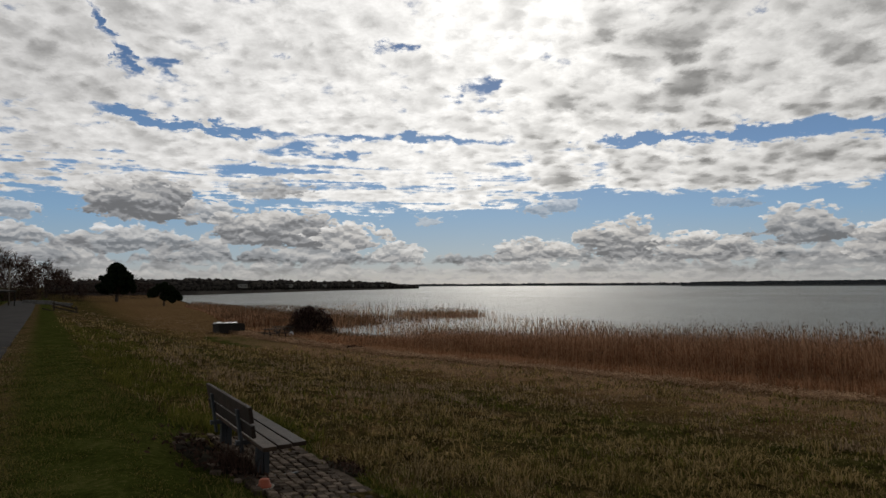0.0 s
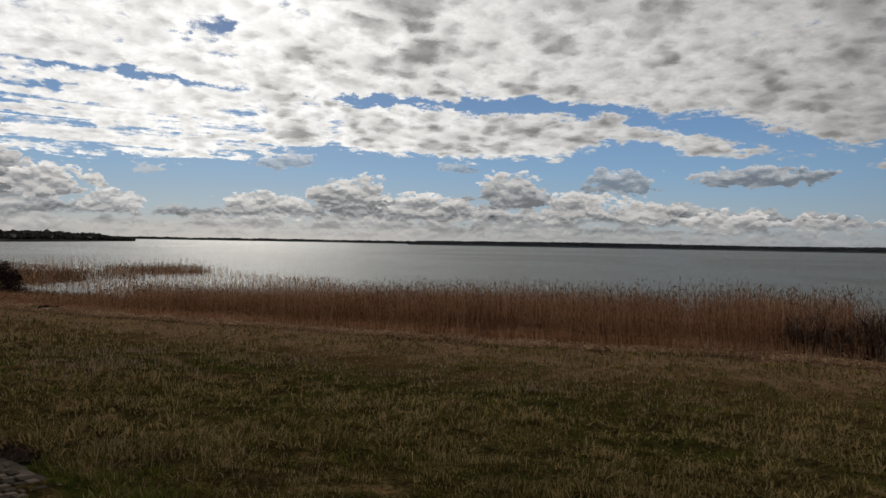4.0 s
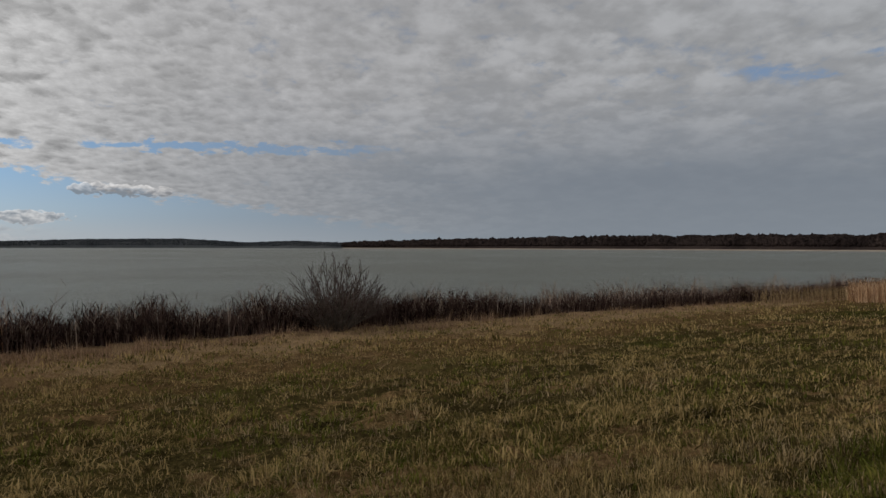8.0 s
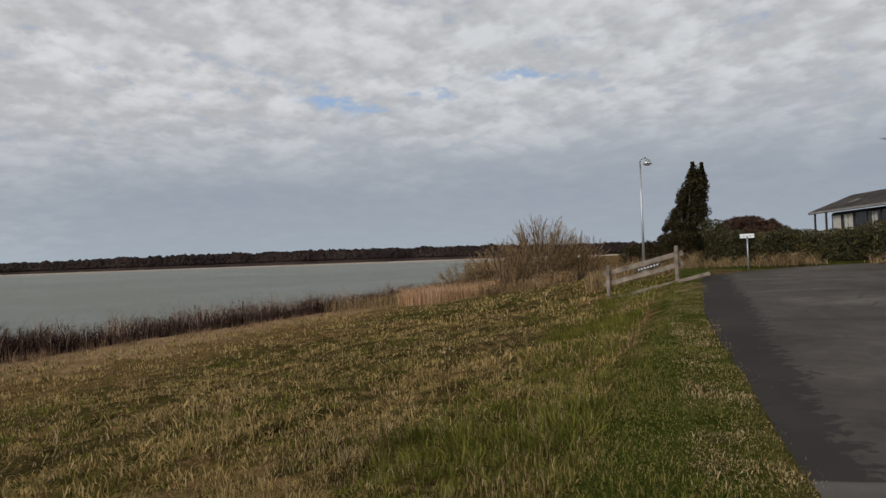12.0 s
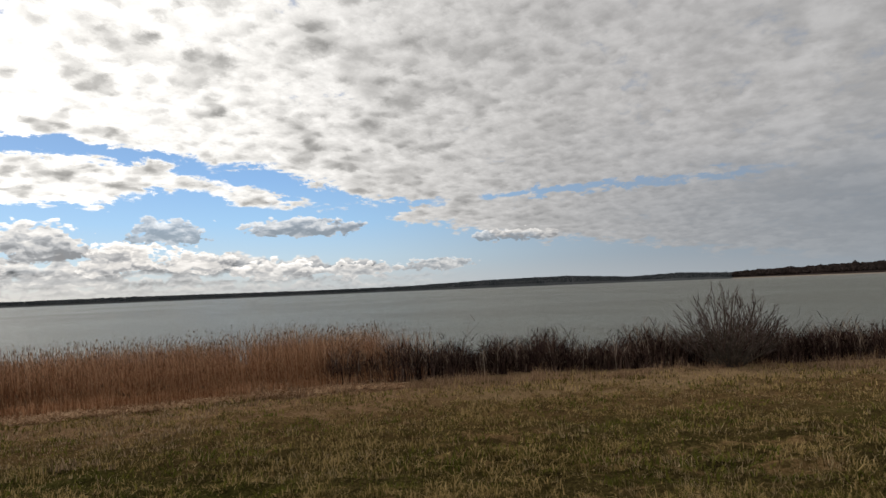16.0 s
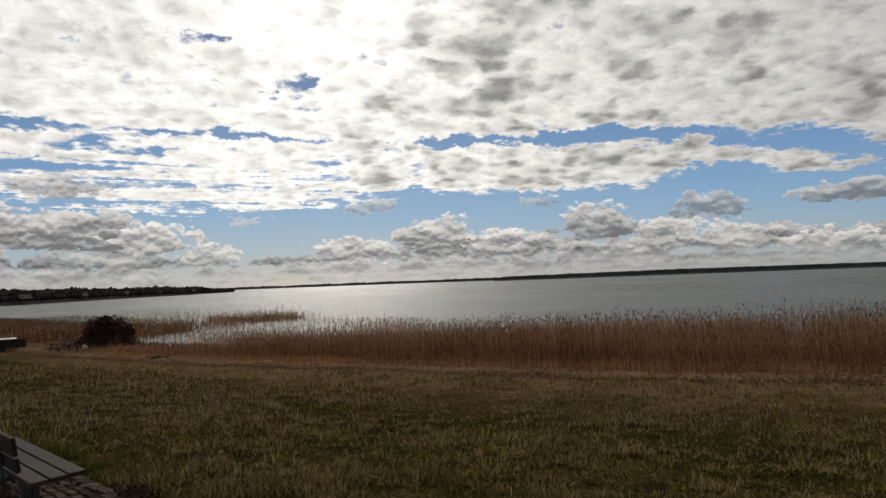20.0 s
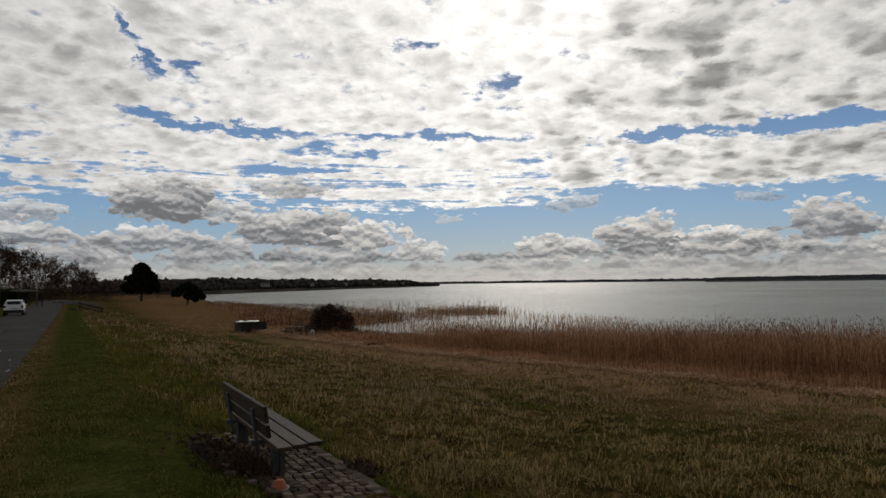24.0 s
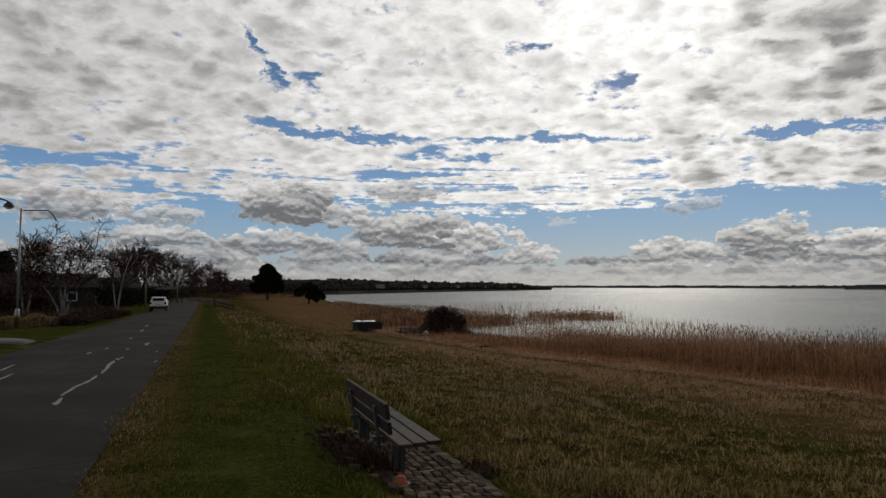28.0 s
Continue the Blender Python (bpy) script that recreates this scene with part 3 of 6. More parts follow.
MAT_STEEL = material("blue_grey_bench_steel", [(0.0468, 0.052, 0.0575), (0.0743, 0.0806, 0.0875)], 5.0, 60.0, 0.5, 0.1)
MAT_GALV = material("galvanised_steel", [(0.30, 0.32, 0.34), (0.45, 0.47, 0.49)], 4.0, 30.0, 0.45, 0.05, metal=0.6)
MAT_DARKMETAL = material("dark_lamp_metal", [(0.05, 0.055, 0.06), (0.09, 0.095, 0.10)], 4.0, 30.0, 0.5, 0.05)
MAT_STONE = material("grey_granite_sett", [(0.0624, 0.0468, 0.0352), (0.12, 0.0914, 0.0698), (0.2, 0.155, 0.119)], 6.0, 60.0, 0.86, 0.6, per_object=0.5)
MAT_SOIL = material("dark_damp_soil", [(0.012, 0.010, 0.006), (0.026, 0.020, 0.012), (0.050, 0.038, 0.022)], 3.0, 30.0, 0.95, 0.8)
MAT_TERRA = material("terracotta", [(0.34, 0.085, 0.045), (0.50, 0.14, 0.075)], 8.0, 60.0, 0.7, 0.2)
MAT_CREAM = material("cream_glazed_dish", [(0.45, 0.38, 0.30), (0.62, 0.55, 0.46)], 8.0, 60.0, 0.5, 0.1)
MAT_WHITE = material("white_paint", [(0.62, 0.63, 0.64), (0.78, 0.79, 0.80)], 3.0, 30.0, 0.45, 0.05)
MAT_MARK = material("worn_white_road_paint", [(0.08, 0.08, 0.08), (0.42, 0.42, 0.41)], 4.0, 30.0, 0.7, 0.2)
MAT_BLACK = material("black_rubber", [(0.012, 0.012, 0.012), (0.03, 0.03, 0.03)], 6.0, 40.0, 0.8, 0.1)
MAT_ROOF = material("dark_felt_roof", [(0.030, 0.026, 0.024), (0.055, 0.049, 0.045), (0.085, 0.076, 0.070)], 1.2, 14.0, 0.9, 0.3)
MAT_WALL = material("pale_rendered_wall", [(0.30, 0.28, 0.25), (0.46, 0.44, 0.40)], 1.0, 12.0, 0.85, 0.2)
MAT_DARKWALL = material("dark_stained_boards", [(0.020, 0.017, 0.014), (0.045, 0.038, 0.032)], 1.0, 14.0, 0.8, 0.3)
MAT_REDLIGHT = material("red_lamp_glass", [(0.20, 0.010, 0.010), (0.32, 0.02, 0.02)], 4.0, 30.0, 0.25, 0.0)
MAT_FARWOOD = material("distant_bare_wood", [(0.018, 0.013, 0.012), (0.030, 0.022, 0.020), (0.045, 0.033, 0.029)], 0.02, 0.2, 0.95, 0, per_island=0.2)
# brown lightened for aerial haze, which is painted into this base colour
MAT_NEARWOOD = material("hazy_brown_wood", [(0.026, 0.023, 0.021), (0.050, 0.044, 0.039), (0.085, 0.074, 0.064)], 0.05, 0.4, 0.95, 0, per_island=0.5)
# blue-grey of the air's haze, put into the far wood's base colour
MAT_HAZEWOOD = material("haze_tinted_far_wood", [(0.042, 0.048, 0.054), (0.062, 0.068, 0.074), (0.082, 0.087, 0.092)], 0.02, 0.2, 0.95, 0, per_island=0.3)
MAT_SAND = material("pale_shore_sand", [(0.38, 0.30, 0.24), (0.55, 0.46, 0.38)], 0.05, 1.0, 0.95, 0)
MAT_CONCRETE = material("pale_concrete", [(0.15, 0.145, 0.135), (0.25, 0.24, 0.225)], 2.0, 30.0, 0.9, 0.3)

# ---- the lie of the land: x across (towards the lake), y along the road ----
TURN = 31.2
ROT = pose(0, 0, 0, 0, 0, TURN)


def along(u):
    """Height of the road's lake-side verge."""
    return np.interp(u, [-400, -60, -33, -28, 0, 75, 130, 400], [4.2, 4.05, 3.72, 3.42, 2.80, 1.60, 1.38, 1.3]) + 0.0034 * np.minimum(np.abs(u), 140.0)


def shore(u):
    """How far from the verge the meadow ends."""
    return np.interp(u, [-400, -150, -95, -60, -30, -5, 5, 20, 40, 60, 80, 110, 135, 200, 400, 900], [140, 46, 28, 27, 30, 30.5, 29, 24, 18.5, 16.5, 18, 22, 24, 32, 50, 90])


def land(u, v):
    """Height of the ground, in metres over the lake."""
    u, v = np.asarray(u, float), np.asarray(v, float)
    a, vs = along(u), shore(u)
    vv = np.where(v > 20, 20 + (v - 20) * 10 / np.maximum(vs - 20, 6.0), v)
    p = np.interp(np.where(vs < 28, v * 30 / np.maximum(vs, 1), vv) * (v > 0), [0, 0.9, 2.2, 3.4, 5, 12, 20, 30], [0, 0.0, 0.155, 0.21, 0.30, 0.62, 0.86, 1.0])
    p = np.where(v < 5, np.interp(v, [0, 0.9, 2.2, 3.4, 5], [0, 0.0, 0.155, 0.21, 0.30]), np.maximum(p, 0.30))
    z = a - (a - 0.30) * p
    z = np.where(v > vs, 0.30 - (v - vs) * 0.09, z)
    z = np.maximum(z, -1.6)
    z = z + np.where(v < -5.2, np.minimum((-5.2 - v) * 0.03, 0.5), 0.0)
    return z + 0.0034 * (np.minimum(np.hypot(u, v), 140.0) - np.minimum(np.abs(u), 140.0))


def bumps(u, v):
    """Tussocks and hollows of the meadow."""
    h = np.array([noise.fractal((x * 0.55, y * 0.55, 0.3), 0.9, 2.1, 4) for x, y in zip(np.ravel(v), np.ravel(u))]).reshape(np.shape(u))
    k = np.array([noise.noise((x * 2.3, y * 2.3, 7.3)) for x, y in zip(np.ravel(v), np.ravel(u))]).reshape(np.shape(u))
    return (h * 0.075 + np.maximum(k, -0.25) * 0.12) * np.clip((v - 1.2) / 2.0, 0.0, 1.0)


def road_edge(u):
    """Where the asphalt ends on the lake side."""
    return np.interp(u, [-22, -15, -11.5, -9, -7, -5, -2], [0.06, 0.10, -0.04, -0.22, -0.30, -0.42, -0.92])


def spot(v, u, dz=0.0):
    """A place in the world over the ground at (v, u)."""
    return ROT @ Vector((v, u, float(land(u, v)) + dz))


def polar(bearing, far):
    """(v, u) of the place at that bearing from the camera and that distance."""
    a = radians(bearing + TURN)
    return far * math.sin(a), far * math.cos(a)


def mesh_np(name, verts, tris, mat, smooth=False):
    me = bpy.data.meshes.new(name)
    n, k = len(verts), len(tris)
    me.vertices.add(n)
    me.vertices.foreach_set("co", np.asarray(verts, np.float32).ravel())
    me.loops.add(3 * k)
    me.loops.foreach_set("vertex_index", np.asarray(tris, np.int32).ravel())
    me.polygons.add(k)
    me.polygons.foreach_set("loop_start", np.arange(0, 3 * k, 3, dtype=np.int32))
    me.polygons.foreach_set("loop_total", np.full(k, 3, np.int32))
    if smooth:
        me.polygons.foreach_set("use_smooth", np.ones(k, bool))
    me.update(calc_edges=True)
    me.materials.append(mat)
    return me


def grid_mesh(name, us, vs, zs, mat):
    """A sheet over the crossing lines us and vs."""
    U, V = np.meshgrid(us, vs, indexing="ij")
    verts = np.stack([V, U, zs], -1).reshape(-1, 3)
    i, j = np.meshgrid(np.arange(len(us) - 1), np.arange(len(vs) - 1), indexing="ij")
    a = (i * len(vs) + j).ravel()
    b, c, d = a + 1, a + len(vs) + 1, a + len(vs)
    tris = np.concatenate([np.stack([a, b, c], -1), np.stack([a, c, d], -1)])
    return mesh_np(name, verts, tris, mat, True)


def lay(ob):
    """Turns an object built in (v, u, z) into the world."""
    ob.matrix_world = ROT @ ob.matrix_world
    return ob


def lines(*spans):
    out = []
    for a, b, n in spans:
        out.append(np.linspace(a, b, n, endpoint=False))
    return np.concatenate(out + [[spans[-1][1]]])


us = lines((-4600, -400, 8), (-400, -70, 20), (-70, -14, 80), (-14, 24, 200), (24, 34, 34), (34, 80, 70), (80, 160, 30), (160, 400, 12), (400, 4600, 8))
vs = lines((-4600, -300, 6), (-300, -40, 14), (-40, -6, 24), (-6, -5.1, 3), (-5.1, -0.8, 5), (-0.8, 1.0, 6), (1.0, 14, 75), (14, 34, 70), (34, 70, 16), (70, 300, 8), (300, 4600, 6))
U, V = np.meshgrid(us, vs, indexing="ij")
Z = land(U, V)
near = (np.abs(U) < 80) & (V > 1.2) & (V < 34)
B = np.zeros_like(Z)
B[near] = bumps(U[near], V[near])
Z += B
# bed of the road lies a little under its asphalt
Z[(V < -0.85) & (V > -5.05)] -= 0.06
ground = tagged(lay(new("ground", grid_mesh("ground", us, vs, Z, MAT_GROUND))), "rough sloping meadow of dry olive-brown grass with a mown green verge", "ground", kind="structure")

water = tagged(new("water", mesh_np("water", [(-4500, -4500, 0), (4500, -4500, 0), (4500, 4500, 0), (-4500, 4500, 0)], [(0, 1, 2), (0, 2, 3)], MAT_WATER)), "wide grey lake with small wind ripples", "water", kind="structure")


# ---- the road ----
def road_mesh():
    ur = lines((-260, -30, 30), (-30, 80, 140), (80, 150, 20))
    rows = []
    for u in ur:
        wob = 0.05 * noise.noise((u * 0.9, 0, 0)) + 0.03 * noise.noise((u * 3.1, 5, 0))
        right, left = float(road_edge(u)) + wob, -5.1 + 0.05 * noise.noise((u * 0.7, 9, 0))
        if -31 < u < -12:  # the mouth of the side road
            left = np.interp(u, [-31, -27, -21, -12], [-30, -30, -12, -5.1])
        if u <= -27.5:
            right = np.interp(u, [-30.0, -28.5, -27.0], [-3.5, -1.4, -0.1])
        rows.append((u, left, right))
    verts, tris = [], []
    for u, left, right in rows:
        for f in np.linspace(0, 1, 7):
            v = left + (right - left) * f
            verts.append((v, u, float(along(u)) + 0.035 + 0.05 * math.sin(math.pi * f) - (0.02 if f in (0, 1) else 0) + min(max(0.0, -5.2 - v) * 0.03, 0.5)))
    for i in range(len(rows) - 1):
        if rows[i][0] < -30.2:
            continue
        for j in range(6):
            a = i * 7 + j
            tris += [(a, a + 1, a + 8), (a, a + 8, a + 7)]
    return mesh_np("road", verts, tris, MAT_ASPHALT, True)


road = tagged(lay(new("road", road_mesh())), "narrow worn grey asphalt road with ragged edges and faded marks", "road", kind="structure")


# ---- far shores ----
def far_shore(name, label, line, height, trees, size, mat_low, seed, sand=False, uneven=1.0):
    """A low wooded shore. line: bearing, distance of the water's edge, height of the land behind it."""
    r = np.random.default_rng(seed)
    bs = [p[0] for p in line]
    n = max(24, int((bs[-1] - bs[0]) * 6))
    b = np.linspace(bs[0], bs[-1], n)
    d = np.interp(b, bs, [p[1] for p in line])
    h = np.interp(b, bs, [p[2] for p in line]) + 0.8 * np.sin(b * 2.1) * height * 0.1
    prof = [(0.0, -1.0), (0.008, 0.25), (0.03, 0.7), (0.08, 1.0), (0.5, 1.0)]
    ang = np.radians(b)
    verts, tris = [], []
    for i in range(n):
        for off, k in prof:
            rr = d[i] * (1 + off)
            verts.append((rr * math.sin(ang[i]), rr * math.cos(ang[i]), h[i] * k if k > 0 else -1.0))
    m = len(prof)
    for i in range(n - 1):
        for j in range(m - 1):
            a = i * m + j
            tris += [(a, a + m, a + m + 1), (a, a + m + 1, a + 1)]
    top = tagged(new(name, mesh_np(name, verts, tris, mat_low, True)), label, "shore", kind="structure")
    # crowns: small ragged clumps, nearest row at the foot, tallest behind
    base = np.array([(0, 0, 0.85), (1, 0, 0.45), (0.3, 0.95, 0.5), (-0.8, 0.6, 0.4), (-0.8, -0.6, 0.45), (0.3, -0.95, 0.4), (0, 0, -1.2)], float)
    face = np.array([(0, 1, 2), (0, 2, 3), (0, 3, 4), (0, 4, 5), (0, 5, 1), (6, 2, 1), (6, 3, 2), (6, 4, 3), (6, 5, 4), (6, 1, 5)])
    bb = r.uniform(bs[0], bs[-1], trees)
    dd = np.interp(bb, bs, [p[1] for p in line]) * (1.012 + 0.10 * r.random(trees) ** 1.3)
    hh = np.interp(bb, bs, [p[2] for p in line])
    clump = np.clip(1.0 + 0.55 * np.array([noise.noise((x * 0.7, seed, 0)) + 0.7 * noise.noise((x * 3.1, seed, 4)) for x in bb]), 0.35, 1.7)
    s = size * (0.50 + uneven * (0.55 * r.random(trees) ** 1.6 + 0.35 * r.random(trees) ** 8)) * (1 + uneven * (clump - 1)) * np.interp(bb, [bs[0], bs[0] + 0.02 * (bs[-1] - bs[0]), bs[-1] - 0.03 * (bs[-1] - bs[0]), bs[-1]], [0.8, 1, 1, 0.4])
    s = s * np.sqrt(dd / 1000.0)
    jit = base[None] * np.array([0.85, 0.85, 1.0]) * (1 + 0.32 * r.standard_normal((trees, 7, 1)))
    vv = jit * np.stack([s * 0.5, s * 0.5, s * 0.5], -1)[:, None]
    c = np.stack([dd * np.sin(np.radians(bb)), dd * np.cos(np.radians(bb)), hh * np.interp(dd / np.interp(bb, bs, [p[1] for p in line]), [1.008, 1.03, 1.08], [0.25, 0.7, 1.0]) + s * 0.4], -1)
    vv = (vv + c[:, None]).reshape(-1, 3)
    ff = (face[None] + (np.arange(trees) * 7)[:, None, None]).reshape(-1, 3)
    tagged(new("far_wood", mesh_np("far_wood", vv, ff, mat_low)), "distant leafless wood along the far shore", "trees", kind="stuff")
    if sand:
        verts, tris = [], []
        for i in range(n):
            for rr, zz in ((d[i] * 0.985, -0.2), (d[i] * 0.997, 0.7), (d[i] * 1.006, 1.6)):
                verts.append((rr * math.sin(ang[i]), rr * math.cos(ang[i]), zz))
        for i in range(n - 1):
            for j in range(2):
                a = i * 3 + j
                tris += [(a, a + 3, a + 4), (a, a + 4, a + 1)]
        tagged(new("far_beach", mesh_np("far_beach", verts, tris, MAT_SAND)), "thin pale strip of sand and reeds at the water's edge", "shore", kind="structure")
    return top


far_shore("peninsula", "low wooded peninsula with houses across the bay", [(-31, 330, 5.0), (-20.3, 380, 6.4), (-15, 480, 6.2), (-12, 560, 6.0), (-6, 760, 6), (-2.1, 1000, 1.5)], 5, 9000, 5.2, MAT_NEARWOOD, 3, False, 0.8)
far_shore("far_coast", "faint low coast on the horizon", [(-4, 3600, 6), (8, 3900, 9), (21, 3300, 8)], 6, 2500, 5, MAT_HAZEWOOD, 4)
far_shore("wooded_island", "long wooded shore across the lake", [(19.9, 1750, 1), (20.6, 1760, 9), (35, 1800, 12), (50, 1850, 10), (57, 1900, 12), (64, 1900, 21), (71, 1900, 24), (76, 1800, 13), (80, 1650, 17), (86, 1500, 8)], 8, 12000, 4.6, MAT_HAZEWOOD, 5, False, 0.35)
far_shore("wooded_shore", "leafless wood on the near side of the bay", [(84, 1450, 10), (92, 1250, 14), (104, 1050, 17), (116, 900, 16.5), (128, 800, 14), (140, 620, 9), (152, 560, 6)], 5, 28000, 5.6, MAT_FARWOOD, 6, True, 0.95)

# ---- plants ----
def blade_mesh(name, pts, h, w, lean, mat, seed, mid=0.55, taper=0.7):
    """One mesh of many narrow bent blades that rise from pts."""
    r = np.random.default_rng(seed)
    n = len(pts)
    h, w = np.broadcast_to(h, n), np.broadcast_to(w, n)
    a, b = r.uniform(0, 2 * np.pi, n), r.uniform(0, 2 * np.pi, n)
    side = np.stack([np.cos(a), np.sin(a), np.zeros(n)], -1) * w[:, None] * 0.5
    if np.ndim(lean) == 2:
        bend = lean
    else:
        bend = np.stack([np.cos(b), np.sin(b), np.zeros(n)], -1) * (np.broadcast_to(lean, n) * h)[:, None]
    up = np.zeros((n, 3))
    up[:, 2] = h
    m = pts + up * mid + bend * mid * mid
    t = pts + up * (1 - 0.25 * np.linalg.norm(bend, axis=1, keepdims=True) / np.maximum(h[:, None], 1e-6)) + bend
    verts = np.stack([pts - side, pts + side, m - side * taper, m + side * taper, t], 1).reshape(-1, 3)
    f = np.array([(0, 1, 3), (0, 3, 2), (2, 3, 4)])
    tris = (f[None] + (np.arange(n) * 5)[:, None, None]).reshape(-1, 3)
    return mesh_np(name, verts, tris, mat)


def on_land(v, u, dz=0.0):
    z = land(u, v)
    m = (v > 1.2) & (v < 34) & (np.abs(u) < 60)
    z = np.array(z, float)
    if m.any():
        z[m] += bumps(u[m], v[m])
    return np.stack([v, u, z + dz], -1)


def field(v, u, scale, seed):
    return np.array([noise.noise((x * scale, y * scale, seed)) for x, y in zip(v, u)])


def tufts(name, label, count, near, far, blades, height, width, mat, seed, keep, spread=0.10, lean=0.5, fall=1.0, band=None, patchy=0.0):
    """Tussocks between two distances from the camera's stand: blades that lean outwards from each tussock's middle.
    patchy: share of the ground left bare between patches."""
    r = np.random.default_rng(seed)
    rad = near * (far / near) ** (r.random(count) ** fall)
    a = r.uniform(0.0, np.pi, count)
    v, u = rad * np.sin(a), rad * np.cos(a)
    if band:
        v, u = r.uniform(band[0], band[1], count), rad * np.where(r.random(count) < 0.5, 1, -1)
    ok = keep(v, u)
    v, u = v[ok], u[ok]
    patch = field(v, u, 0.35, seed) + 0.9 * field(v, u, 1.5, seed + 3)
    if patchy:
        ok = patch + r.normal(0, 0.25, len(v)) > np.quantile(patch, patchy)
        v, u, patch = v[ok], u[ok], patch[ok]
    n = len(v)
    size = np.clip(0.85 + 1.15 * patch, 0.25, 1.8) * r.uniform(0.6, 1.35, n)
    wide = spread * r.uniform(0.6, 1.3, n)
    ov, ou = r.normal(0, 1, (2, n * blades)) * np.repeat(wide, blades)
    pts = on_land(np.repeat(v, blades) + ov, np.repeat(u, blades) + ou, -0.01)
    h = height * np.repeat(size, blades) * r.uniform(0.5, 1.2, n * blades)
    out = np.stack([ov, ou, 0 * ov], -1) / np.maximum(np.hypot(ov, ou), 1e-4)[:, None]
    out = 0.7 * out + 0.7 * np.stack([r.normal(0, 1, n * blades), r.normal(0, 1, n * blades), 0 * ov], -1)
    bend = out * (h * r.uniform(0.05, lean * 1.6, n * blades))[:, None]
    ob = lay(new(name, blade_mesh(name, pts, h, width * r.uniform(0.6, 1.3, n * blades), bend, mat, seed + 1)))
    return tagged(ob, label, "grass", kind="stuff")


def paved(v, u):
    return (v > 1.5) & (v < 3.2) & (u > 5.8) & (u < 10.0)


def meadow(v, u):
    return (v > np.interp(u, [-17, -11, -7.4, -5.5, -2, 2.5, 4.5, 12, 15], [1.4, 1.45, 1.3, 1.15, 1.3, 1.2, 1.75, 1.75, 1.2])) & (v < shore(u) - np.where(u > 0, 2.9 + 0.4 * np.sin(u * 0.6), 1.2)) & ~paved(v, u) & ~(((v - 12.2) / 2.6) ** 2 + ((u - 46.5) / 6.5) ** 2 < 1)


SWARD = "matted olive-green and brown meadow turf in low tussocks"
STRAW = "dry pale straw blades standing in the meadow"
GREEN = "low green grass in patches between the straw tussocks"
tufts("meadow_turf", SWARD, 15000, 2.4, 10.0, 14, 0.105, 0.010, MAT_SWARD, 10, meadow, 0.055, 0.8, patchy=0.38)
tufts("meadow_turf", SWARD, 15000, 8.0, 26.0, 11, 0.12, 0.022, MAT_SWARD, 16, meadow, 0.10, 1.0, 0.8, patchy=0.40)
tufts("meadow_turf", SWARD, 12000, 24.0, 62.0, 7, 0.17, 0.050, MAT_SWARD, 17, meadow, 0.20, 0.8, 0.8, patchy=0.35)
tufts("meadow_green", GREEN, 9500, 2.4, 12.0, 9, 0.095, 0.012, MAT_GREEN, 41, meadow, 0.07, 1.0, patchy=0.45)
tufts("meadow_green", GREEN, 10000, 10.0, 60.0, 8, 0.11, 0.034, MAT_GREEN, 43, meadow, 0.16, 1.0, 0.8, patchy=0.55)
tufts("meadow_green", "soft olive-green grass growing along the mown verge", 6000, 4.0, 45.0, 11, 0.15, 0.016, MAT_GREEN, 47, meadow, 0.08, 0.8, 0.8, (1.2, 3.5))
tufts("meadow_grass", STRAW, 9500, 2.5, 13.0, 13, 0.105, 0.008, MAT_GRASS, 11, meadow, 0.060, 0.85, patchy=0.40)
tufts("meadow_grass", STRAW, 10000, 11.0, 48.0, 9, 0.12, 0.018, MAT_GRASS, 12, meadow, 0.10, 0.85, 0.75, patchy=0.40)
tufts("meadow_grass", "warm brown dry grass of the far meadow", 15000, 14.0, 95.0, 8, 0.15, 0.035, MAT_FARGRASS, 45, lambda v, u: meadow(v, u) & (u > 6) & (v > 3.4 - 0.03 * np.minimum(u, 60)) & (np.hypot(v, u) > 15 + 4 * np.sin(v * 0.7)), 0.16, 0.6, 0.75, patchy=0.12)
SOUTH = lambda v, u: (u < -2) & (v < 10) & meadow(v, u)
tufts("tall_grass", "pale straw stalks standing thick beside the mown verge", 3400, 2.6, 24.0, 14, 0.125, 0.009, MAT_STRAW, 18, SOUTH, 0.06, 0.4, 0.9, patchy=0.2)
tufts("tall_grass", "taller pale straw grass along the edge of the verge", 700, 2.2, 30.0, 11, 0.15, 0.011, MAT_STRAW, 13, lambda v, u: u < -1.0, 0.07, 0.4, 1.0, (1.3, 2.2))
tufts("verge_grass", "short mown green grass of the verge", 15000, 2.2, 26.0, 9, 0.05, 0.009, MAT_VERGE, 14, lambda v, u: ~paved(v, u) & (v > road_edge(u) + 0.05), 0.11, 0.8, 0.9, (-0.75, 1.45))
tufts("meadow_turf", SWARD, 1500, 0.7, 2.7, 20, 0.08, 0.010, MAT_SWARD, 22, meadow, 0.12, 0.9)
tufts("verge_grass", "short mown green grass of the verge", 2500, 0.4, 2.4, 9, 0.05, 0.008, MAT_VERGE, 23, lambda v, u: v > road_edge(u) + 0.05, 0.10, 0.8, 0.9, (-0.75, 1.45))
tufts("verge_grass", "short green grass growing round the paving", 4200, 4.5, 13.0, 9, 0.055, 0.009, MAT_VERGE, 24, lambda v, u: (u > 4) & ((v < 1.72) | (v > 3.08)) & ~((v > 1.4) & (v < 2.0) & (u > 7.0) & (u < 9.2)), 0.07, 0.8, 0.9, (1.3, 3.45))
